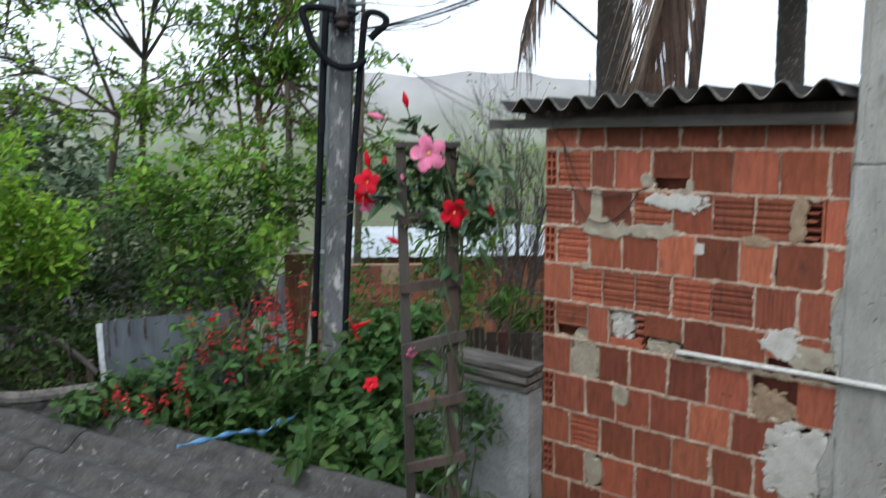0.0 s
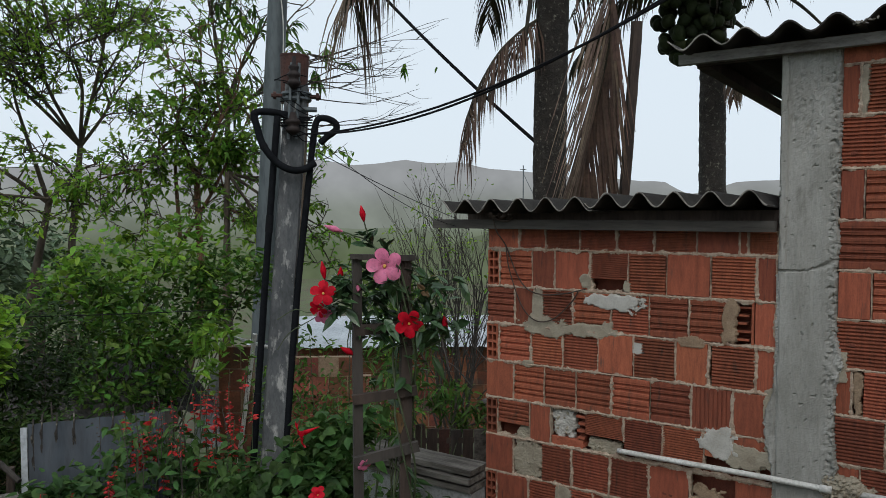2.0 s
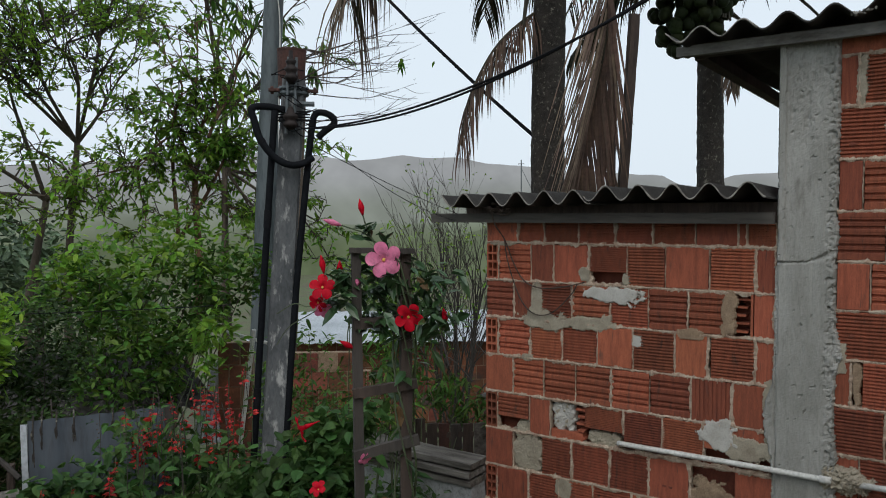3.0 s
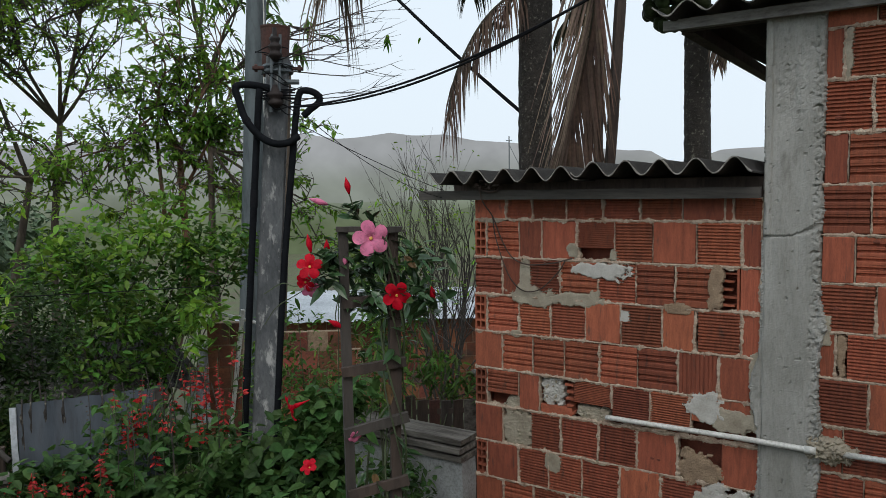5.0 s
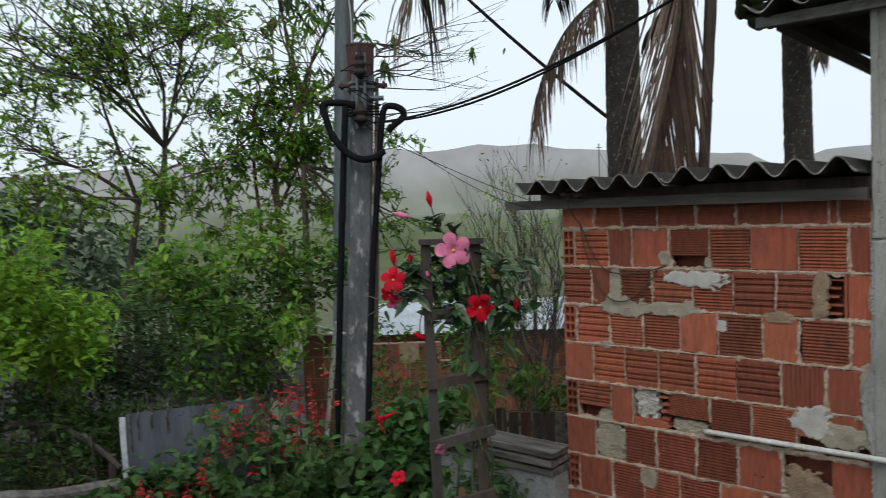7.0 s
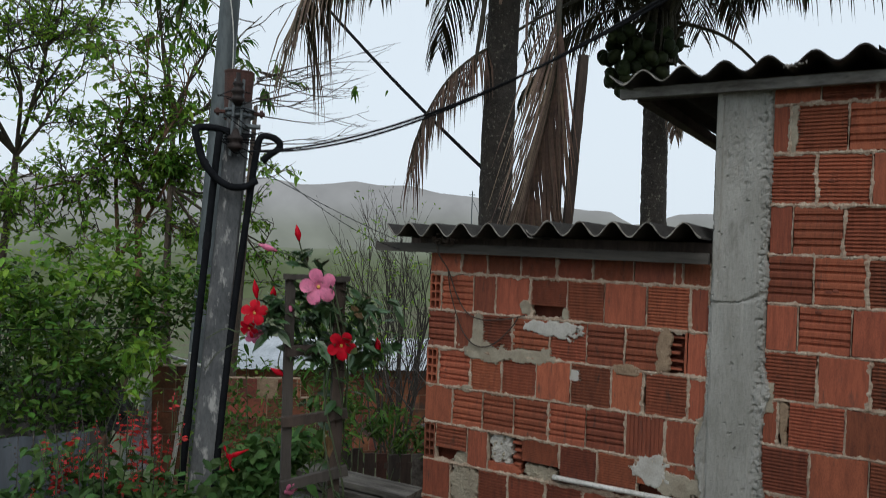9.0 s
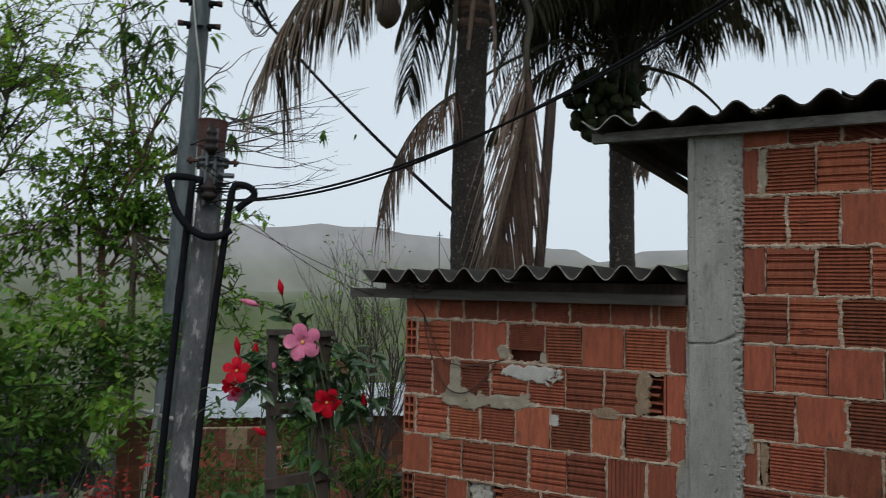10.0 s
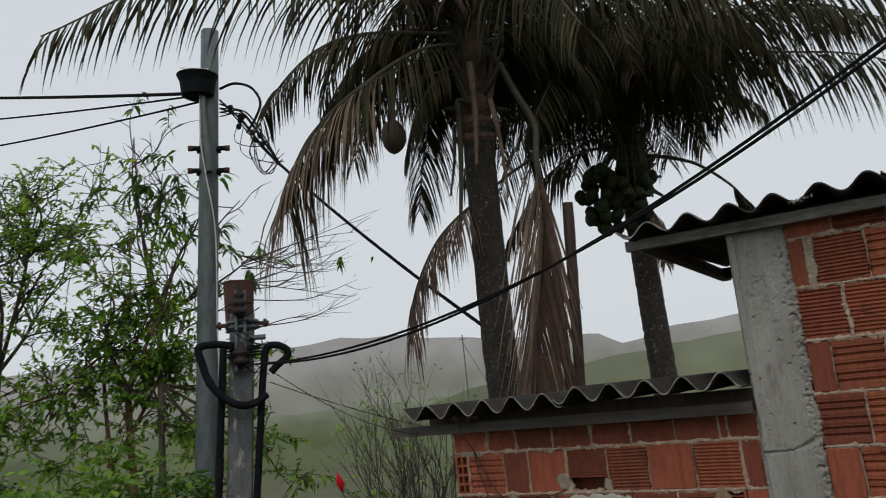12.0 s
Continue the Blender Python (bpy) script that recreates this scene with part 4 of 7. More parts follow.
vine = thing("flowering_vine", (0.99, -2.1, 0.3), "climbing vine with glossy dark leaves twined on the trellis", "vine")
g = Geo()
r0 = random.Random(31)
for s in range(5):
    pts = []
    ph = r0.uniform(0, 6)
    for i in range(16):
        z = 0.3 + i * 0.117
        pts.append((1.035 + 0.028 * math.sin(i * 1.1 + ph) * (0.5 + 0.6 * r0.random()), -2.05 + 0.028 * math.cos(i * 1.1 + ph), z))
    g.tube(smooth_path(pts, 3), r0.uniform(0.0014, 0.0028), 6)
for pts, r in (([(1.0, -2.07, 2.03), (0.985, -2.085, 2.09), (0.965, -2.105, 2.118), (0.945, -2.122, 2.128), (0.924, -2.138, 2.137)], 0.002),
               ([(0.985, -2.09, 2.09), (0.968, -2.10, 2.13), (0.961, -2.106, 2.160)], 0.0018),
               ([(1.0, -2.07, 1.96), (0.955, -2.11, 1.985), (0.92, -2.145, 1.985), (0.897, -2.165, 2.0), (0.893, -2.167, 2.026)], 0.002),
               ([(0.955, -2.11, 1.985), (0.93, -2.135, 1.99), (0.919, -2.142, 2.020)], 0.0018),
               ([(0.92, -2.15, 1.98), (0.87, -2.19, 1.95), (0.83, -2.20, 1.955), (0.79, -2.22, 1.93)], 0.0013),
               ([(0.92, -2.15, 1.97), (0.86, -2.18, 1.93), (0.82, -2.21, 1.90), (0.80, -2.23, 1.86)], 0.0013),
               ([(0.95, -2.11, 1.98), (0.93, -2.13, 1.88), (0.945, -2.12, 1.84), (0.975, -2.10, 1.83)], 0.0014),
               ([(1.03, -2.05, 1.56), (1.01, -2.08, 1.62), (1.045, -2.05, 1.70), (1.03, -2.05, 1.80)], 0.0022)):
    g.tube(smooth_path(pts, 5), r, 5)
tagged(piece("stem_work", g, M_STEM, vine), kind="stuff")


def rosettes(g, centres, per, size, aspect, spread, up=0.3, droop=0.3, seed=0, ease=1.0):
    """Leaves set in loose clusters round twig ends."""
    r = np.random.default_rng(seed)
    c = np.repeat(np.asarray(centres, float), per, axis=0)
    n = len(c)
    way = r.normal(size=(n, 3))
    way[:, 2] = way[:, 2] * 0.6 + up
    way /= np.linalg.norm(way, axis=1)[:, None]
    base = c + r.normal(size=(n, 3)) * spread
    face = r.normal(size=(n, 3)) * 0.5 + np.array([0, 0, 1.0])
    ln = size * r.uniform(0.6, 1.25, n) * ease
    g.leaves(base, way, face, ln, ln * aspect * r.uniform(0.85, 1.15, n), droop)
    return g


rv = np.random.default_rng(5)
g = Geo()
c = [(0.995 + rv.normal() * 0.030, -2.07 + rv.normal() * 0.026, rv.uniform(1.89, 2.06)) for _ in range(46)]
c += [(0.925 + rv.normal() * 0.014, -2.140 + rv.normal() * 0.014, 1.985 + rv.normal() * 0.024) for _ in range(16)]
c += [(1.075 + rv.normal() * 0.028, -2.005 + rv.normal() * 0.028, rv.uniform(1.86, 2.03)) for _ in range(36)]
c += [(1.035 + rv.normal() * 0.02, -2.045 + rv.normal() * 0.02, rv.uniform(0.9, 1.9)) for _ in range(34)]
rosettes(g, c, 4, 0.046, 0.45, 0.012, 0.1, 0.3, 11)
rosettes(g, [(0.965, -2.105, 2.115), (0.98, -2.09, 2.12), (0.972, -2.10, 2.135), (1.0, -2.08, 2.10), (0.955, -2.115, 2.125)], 4, 0.046, 0.36, 0.006, 0.45, 0.15, 12)
tagged(piece("foliage", g, M_VINE, vine), kind="stuff")
g = Geo()
g.leaves([(1.032, -2.07, 1.715), (1.062, -2.035, 2.015), (1.0, -2.09, 1.5)], [(0.1, 0.1, -1), (0.4, 0.3, -0.5), (0.3, 0.1, -1)], [VIEW, VIEW, VIEW], [0.05, 0.045, 0.04], [0.028, 0.02, 0.02], 0.1)
piece("withered_leaves", g, M_YELLOW, vine, "withered yellow leaves")


# ---- shrubs and salvia ----
def shrub(name, base, clumps, per, size, aspect, mat, label, seed, stem=M_BARK, spread=0.035, droop=0.3, up=0.25, stem_r=0.006, category="shrub", every=30, off=1.0):
    """A shrub: thin stems from the base to its clumps, and leaves in rosettes at the clumps. clumps: rows of centre, radii, count."""
    r = np.random.default_rng(seed)
    t = thing(name, base, label, category)
    pts = []
    for c, rad, count in clumps:
        for _ in range(int(count * 1.7)):
            d = r.normal(size=3)
            d /= np.linalg.norm(d)
            q = np.array(c) + d * np.array(rad) * r.uniform(0.35, 1.0) ** 0.5
            q = q + 0.12 * np.array([nz(*(q * 3)), nz(*(q * 3 + 7)), nz(*(q * 3 + 13))])
            if q[2] > ground_height(q[0], q[1]) + 0.05:
                pts.append(q)
    g = Geo()
    b = Vector(base)
    for i, q in enumerate(pts):
        if i % every:
            continue
        q = Vector(q)
        foot = b + Vector((r.normal() * 0.08, r.normal() * 0.08, 0))
        stand = off_point(foot, off)
        foot.z = SIGHT.z + (ground_height(stand.x, stand.y) - 0.02 - SIGHT.z) / off
        mid = foot.lerp(q, 0.55) + Vector((r.normal() * 0.06, r.normal() * 0.06, 0.08))
        g.tube(smooth_path([foot, mid, q], 4), [stem_r * (1 - 0.75 * k / 8) for k in range(9)], 5, False)
    tagged(piece("stem_work", g, stem, t), kind="stuff")
    g = Geo()
    rosettes(g, pts, per, size, aspect, spread, up, droop, seed + 1)
    tagged(piece("foliage", g, mat, t), kind="stuff")
    return set_off(t, off), pts


salvia, sp = shrub("salvia_bush", (-0.32, -1.72, 0.0), [((-0.32, -1.68, 1.12), (0.30, 0.26, 0.26), 110), ((-0.45, -1.93, 0.96), (0.28, 0.26, 0.2), 90), ((-0.16, -1.62, 0.95), (0.22, 0.22, 0.25), 80)],
                   7, 0.055, 0.66, M_SALVIA, "salvia bush with soft green leaves and red flower spikes", 41, M_STEM, 0.03, 0.45)
salvia2, sp2 = shrub("salvia_bush", (-0.62, -2.1, 0.1), [((-0.58, -2.06, 1.0), (0.24, 0.22, 0.16), 60), ((-0.75, -2.2, 0.86), (0.25, 0.22, 0.15), 50)],
                     7, 0.052, 0.66, M_SALVIA, "low salvia bush with red flower spikes before the tin sheet", 42, M_STEM, 0.03, 0.45)
broad, _ = shrub("broadleaf_bush", (0.22, -1.38, 0.0), [((0.18, -1.40, 1.22), (0.20, 0.22, 0.24), 80), ((0.22, -1.55, 0.95), (0.26, 0.26, 0.25), 90), ((0.42, -1.75, 1.05), (0.2, 0.2, 0.2), 40)],
                 7, 0.060, 0.75, M_SALVIA, "bush of broad dark green leaves beside the pole", 43, M_STEM, 0.03, 0.5)


def spike(at, height, parent, seed, lean=(0, 0), full=1):
    """A salvia flower spike: a thin stem with whorls of small red florets."""
    r = np.random.default_rng(seed)
    g = Geo()
    at = np.array(at)
    n = int(height / 0.017)
    b, w, f = [], [], []
    for i in range(n):
        t = i / n
        k = (int(r.integers(2, 6)) if t < 0.75 else 3) * full
        for j in range(k):
            a = r.uniform(0, 6.28)
            b.append(at + np.array([lean[0] * t, lean[1] * t, height * t + r.normal() * 0.003]))
            w.append((math.cos(a), math.sin(a), 0.35 - 0.5 * (1 - t) + r.normal() * 0.2))
            f.append(r.normal(size=3))
    ln = [0.028 * (1.15 - 0.75 * i / len(b)) * r.uniform(0.5, 1.1) for i in range(len(b))]
    g.leaves(b, w, f, ln, [q * 0.5 for q in ln], 0.2)
    sp_ob = piece("flower_spike", g, M_SPIKE, parent, "upright red salvia flower spike")
    s = Geo().tube([tuple(at + np.array([0, 0, -0.12])), tuple(at), tuple(at + np.array([lean[0], lean[1], height]))], 0.0017, 5)
    under(sp_ob, part("stalk", s, M_STEM))


SPK = [(-0.36, -1.78, 1.40, 0.09), (-0.38, -1.83, 1.31, 0.07), (-0.27, -1.63, 1.40, 0.12), (-0.23, -1.59, 1.37, 0.13), (-0.19, -1.55, 1.35, 0.12), (-0.29, -1.72, 1.27, 0.08), (-0.21, -1.65, 1.23, 0.07),
       (-0.18, -1.50, 1.50, 0.07), (-0.14, -1.49, 1.37, 0.10), (-0.24, -1.63, 1.31, 0.09), (-0.32, -1.62, 1.39, 0.11), (-0.30, -1.58, 1.36, 0.13), (-0.41, -1.70, 1.33, 0.09), (-0.34, -1.55, 1.40, 0.10),
       (-0.10, -1.60, 1.12, 0.06), (-0.28, -1.80, 1.08, 0.06), (-0.12, -1.62, 1.20, 0.05), (-0.40, -1.66, 1.37, 0.1), (-0.24, -1.52, 1.40, 0.12), (-0.16, -1.57, 1.30, 0.09)]
SPK2 = [(-0.39, -1.92, 1.16, 0.12), (-0.49, -2.13, 1.12, 0.10), (-0.44, -2.05, 1.13, 0.08), (-0.55, -2.15, 1.08, 0.09), (-0.62, -2.20, 1.06, 0.08), (-0.42, -1.98, 1.10, 0.09), (-0.34, -1.88, 1.07, 0.07), (-0.5, -1.95, 1.02, 0.07),
        (-0.68, -2.12, 1.08, 0.07), (-0.72, -2.28, 1.0, 0.08), (-0.35, -1.95, 0.98, 0.06), (-0.3, -1.9, 0.95, 0.07)]
rk = random.Random(31)
FULL = [(-0.394, -1.796, 1.27, 0.10), (-0.342, -1.967, 1.18, 0.09), (-0.40, -2.174, 1.17, 0.08), (-0.337, -2.17, 1.16, 0.07), (-0.264, -1.648, 1.21, 0.07), (-0.302, -2.115, 1.15, 0.06),
        (-0.148, -2.052, 1.15, 0.06), (-0.247, -1.812, 1.19, 0.06), (-0.267, -1.444, 1.29, 0.09), (-0.326, -1.516, 1.28, 0.09), (-0.40, -1.80, 1.23, 0.09), (-0.35, -1.95, 1.15, 0.08)]
SPK += [(-0.30 + rk.uniform(-0.14, 0.16), -1.72 + rk.uniform(-0.14, 0.2), rk.uniform(1.18, 1.40), rk.uniform(0.05, 0.12)) for _ in range(14)]
SPK2 += [(-0.48 + rk.uniform(-0.2, 0.16), -2.02 + rk.uniform(-0.14, 0.14), rk.uniform(0.98, 1.12), rk.uniform(0.06, 0.11)) for _ in range(9)]
for i, (x, y, z, h) in enumerate(SPK):
    spike((x, y, z), h, salvia, 100 + i, (0.01 * math.sin(i), 0.01 * math.cos(i)))
for i, (x, y, z, h) in enumerate(SPK2):
    spike((x, y, z), h, salvia2, 200 + i, (0.01 * math.sin(i), 0.01 * math.cos(i)))
for i, (x, y, z, h) in enumerate(FULL):
    spike((x, y, z), h, salvia2, 260 + 2 * i, (0.006 * math.sin(i), 0.0), 2)
# dry seed stalks among the salvia
g = Geo()
for i in range(14):
    x, y = -0.34 + rv.normal() * 0.14, -1.75 + rv.normal() * 0.16
    z = 1.28 + rv.uniform(0, 0.16)
    g.tube([(x, y, z - 0.16), (x + rv.normal() * 0.01, y, z), (x + rv.normal() * 0.02, y, z + 0.1)], 0.0014, 4)
    for k in range(7):
        g.blob((x + rv.normal() * 0.008, y + rv.normal() * 0.008, z - 0.03 + 0.018 * k), (0.004, 0.004, 0.003), 0.3, k, 5, 4)
tagged(piece("seed_stalk_work", g, M_TWIG, salvia, "dry brown seed stalks"), kind="stuff")

# tin sheet with its post, and loose branches
tin = thing("tin_sheet", (-0.92, -1.72, 0.3), "upright bluish-grey tin sheet with streaks of rust", "metal sheet")
g = Geo()
a, b = Vector((-0.985, -1.925, 0)), Vector((-0.775, -1.435, 0))
for s in (0, 1):
    for i in range(61):
        t = i / 60
        p = a.lerp(b, t)
        nrm = Vector((0.89, -0.46, 0))
        off = 0.0005 * math.cos(t * 2 * math.pi * 5.5) + 0.012 * math.sin(t * 3) + 0.004 * nz(t * 5, 3) + (0.0015 if s else 0)
        for z, k in ((0.2, 0), (0.6, 0.006), (0.95, 0), (1.325 - 0.015 * t + 0.006 * nz(t * 9, 2), -0.01)):
            q = p + nrm * (off + k)
            g.v.append((q.x, q.y, z))
for s in (0, 1):
    for i in range(60):
        for k in range(3):
            o = s * 244 + i * 4 + k
            g.f.append((o, o + 1, o + 5, o + 4))
for i in range(60):
    o = i * 4 + 3
    g.f.append((o, o + 4, o + 4 + 244, o + 244))
piece("sheet", g, M_ZINC, tin, smooth=True)
piece("edge_strip", stick((-0.995, -1.935, 0.2), (-0.990, -1.938, 1.315), 0.024, 0.006, 3, 14, 0.004), M_ROOFW, tin, "pale bluish bent edge of the sheet")
for k, (dx, top_z, ln) in enumerate(((0.05, 1.36, 0.15), (0.10, 1.35, 0.09), (0.16, 1.35, 0.12), (0.30, 1.34, 0.07), (0.02, 1.345, 0.2))):
    x, y = -0.985 + 0.21 * dx / 0.5 + 0.03, -1.925 + 0.49 * dx / 0.5 - 0.02
    piece("hanging_stem", Geo().tube(smooth_path([(x - 0.03, y + 0.02, top_z), (x + 0.004, y, top_z - 0.05), (x + 0.008 * (k % 3), y, top_z - ln)], 4), [0.0045 - 0.0003 * q for q in range(9)], 5)
          .leaves([(x, y - 0.003, top_z - 0.05), (x + 0.006, y - 0.003, top_z - ln * 0.7)], [(0.15, 0, -1), (-0.1, 0, -1)], [tuple(VIEW)] * 2, [0.05, 0.04], [0.014, 0.011], 0.1), M_PALM, tin, "dark withered stem hanging over the sheet")
piece("edge_strip", stick((-0.768, -1.425, 0.2), (-0.765, -1.42, 1.32), 0.035, 0.006, 4), M_WOOD, tin, "grey wooden edge strip")
piece("post", Geo().tube(smooth_path([(-1.02, -1.97, 0.1), (-1.03, -1.96, 0.6), (-1.02, -1.98, 1.0), (-1.015, -1.98, 1.16)], 4), 0.016, 8), M_DARKWOOD, tin)
piece("hanging_stem", Geo().tube(smooth_path([(-0.98, -1.83, 1.40), (-0.965, -1.83, 1.25), (-0.955, -1.82, 1.17), (-0.95, -1.82, 1.12)], 5), 0.003, 5)
      .leaves([(-0.965, -1.835, 1.25), (-0.955, -1.825, 1.17), (-0.95, -1.825, 1.12), (-1.02, -1.9, 1.27), (-1.02, -1.9, 1.22)], [(0.1, 0, -1)] * 5, [tuple(VIEW)] * 5, [0.06, 0.05, 0.05, 0.06, 0.05], [0.015] * 5, 0.1), M_TWIG, tin, "withered stem")
r0 = random.Random(17)
for i in range(9):
    y = -2.05 - 0.05 * i
    g = Geo()
    a = Vector((-2.1 + r0.uniform(-0.3, 0.3), y - 0.25 + r0.uniform(-0.2, 0.2), 0.95 + 0.1 * r0.random()))
    b = Vector((-0.98 + r0.uniform(-0.15, 0.1), y + 0.05, 1.00 + r0.uniform(-0.08, 0.05)))
    g.tube(smooth_path([a, a.lerp(b, 0.5) + Vector((0, 0, r0.uniform(0, 0.06))), b], 5), [0.022 - 0.001 * k for k in range(11)] if i < 4 else 0.009, 8)
    tagged(part("branch", g, M_WOOD if i % 2 else M_TWIG), "grey dead branch lying across the low fence", "branch", "dead branches")
g = Geo().tube(smooth_path([(-1.74, -2.316, 1.20), (-1.48, -2.147, 1.257), (-1.282, -2.065, 1.25), (-1.074, -2.014, 1.188), (-0.934, -1.986, 1.12)], 6), [0.020 - 0.0004 * k for k in range(25)], 8)
for k in range(5):
    p = Vector((-1.5 + 0.1 * k, -2.15 + 0.03 * k, 1.25))
    g.tube(smooth_path([p, p + Vector((0.06, -0.02, 0.05 - 0.03 * k)), p + Vector((0.15, -0.05, 0.03 - 0.05 * k))], 4), [0.006 - 0.0005 * q for q in range(9)], 5)
tagged(part("branch", Geo().tube(smooth_path([(-1.3, -2.62, 1.10), (-0.95, -2.40, 1.13), (-0.883, -2.295, 1.115), (-0.827, -2.047, 1.093)], 6), 0.026, 9), M_WOODX), "thick grey log lying before the tin sheet", "branch", "dead branches")
tagged(part("branch", g, M_WOOD), "thick bare branch arching behind the bush", "branch", "dead branches")

# low coop roof below the terrace
coop = thing("coop_roof", (-0.4, -2.6, 0.6), "low roof of weathered grey corrugated fibre cement", "roof")


def coop_sheet(x0, x1, w, seed):
    g = Geo()
    a = Vector((-1.75, -2.325, 1.05))
    ax = Vector((1.95, 0.335, 0.0)).normalized()
    bx = Vector((0.17, -1, 0.05)).normalized()
    n, m = 14, 78
    for s in (0, 1):
        for i in range(n + 1):
            for j in range(m + 1):
                v = w * j / m
                p = a + ax * (x0 + (x1 - x0) * i / n) + bx * v
                p.z += 0.024 * math.cos(2 * math.pi * v / 0.177) + 0.007 * s + 0.01 * nz(i * 0.3, v * 2, seed)
                g.v.append(tuple(p))
    t = (n + 1) * (m + 1)
    for i in range(n):
        for j in range(m):
            o = i * (m + 1) + j
            g.f.extend([(o, o + 1, o + m + 2, o + m + 1), (o + t, o + t + m + 1, o + t + m + 2, o + t + 1)])
    for i in range(n):
        o = i * (m + 1)
        g.f.append((o, o + m + 1, o + m + 1 + t, o + t))
    for j in range(m):
        for o in (j, n * (m + 1) + j):
            g.f.append((o, o + 1, o + 1 + t, o + t))
    return g


piece("roof_sheet", coop_sheet(-0.6, 1.3, 0.95, 1), M_FIBRE2, coop, smooth=True)
piece("roof_sheet", coop_sheet(1.22, 2.62, 0.95, 2), M_FIBRE2, coop, smooth=True)
for x, y in ((-1.9, -2.5), (0.7, -2.05), (-1.9, -3.15), (0.7, -2.75)):
    piece("post", Geo().tube([(x, y, 0.0), (x, y, 1.04)], 0.03, 8), M_DARKWOOD, coop)

# ---- bushes at the back of the garden ----
shrub("lime_bush", (-1.75, -2.35, 0.2), [((-1.55, -2.45, 1.66), (0.38, 0.42, 0.26), 170), ((-1.62, -2.1, 1.72), (0.30, 0.30, 0.28), 110), ((-1.75, -2.7, 1.55), (0.5, 0.4, 0.28), 100), ((-1.5, -2.2, 2.0), (0.25, 0.3, 0.18), 60), ((-1.45, -1.95, 1.62), (0.22, 0.24, 0.24), 130)],
      8, 0.046, 0.5, M_LEAFY, "leafy green citrus bush with paler young leaves", 51, M_BARK, 0.03, 0.25)
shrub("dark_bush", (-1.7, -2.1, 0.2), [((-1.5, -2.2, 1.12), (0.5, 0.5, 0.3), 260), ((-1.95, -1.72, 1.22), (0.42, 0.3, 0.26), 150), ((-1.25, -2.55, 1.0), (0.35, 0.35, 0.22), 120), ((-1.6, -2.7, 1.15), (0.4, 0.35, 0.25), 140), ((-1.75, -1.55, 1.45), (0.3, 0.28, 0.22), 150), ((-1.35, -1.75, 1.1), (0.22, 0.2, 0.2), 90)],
      9, 0.042, 0.42, M_LEAFK, "dense low bush with dry twigs, shade put in its dark leaf colour", 52, M_TWIG, 0.04, 0.3)
shrub("guava_bush", (-1.75, -0.95, 0.0), [((-1.62, -0.95, 1.62), (0.42, 0.40, 0.30), 130), ((-1.54, -0.84, 1.56), (0.34, 0.32, 0.18), 80), ((-1.9, -1.2, 1.75), (0.25, 0.2, 0.2), 40), ((-1.35, -0.6, 1.80), (0.26, 0.25, 0.18), 70), ((-1.25, -1.1, 1.6), (0.12, 0.1, 0.1), 14)],
      6, 0.058, 0.46, M_LEAFD, "dense dark green guava bush", 53, M_BARK, 0.035, 0.35, off=1.42)
shrub("guava_bush", (-1.65, -1.2, 0.0), [((-1.62, -1.15, 1.28), (0.36, 0.30, 0.26), 130), ((-1.98, -1.5, 1.62), (0.34, 0.28, 0.14), 34)],
      6, 0.055, 0.48, M_LEAFD, "thick green growth between the trees and the tin sheet", 58, M_BARK, 0.035, 0.35, off=1.42)
shrub("guava_bush", (-1.95, -1.1, 0.0), [((-1.72, -1.15, 1.84), (0.38, 0.3, 0.20), 70), ((-1.45, -0.75, 1.92), (0.3, 0.25, 0.2), 50)],
      5, 0.06, 0.48, M_LEAF, "bright young guava leaves above the dense bush", 54, M_BARK, 0.03, 0.2, off=1.42)


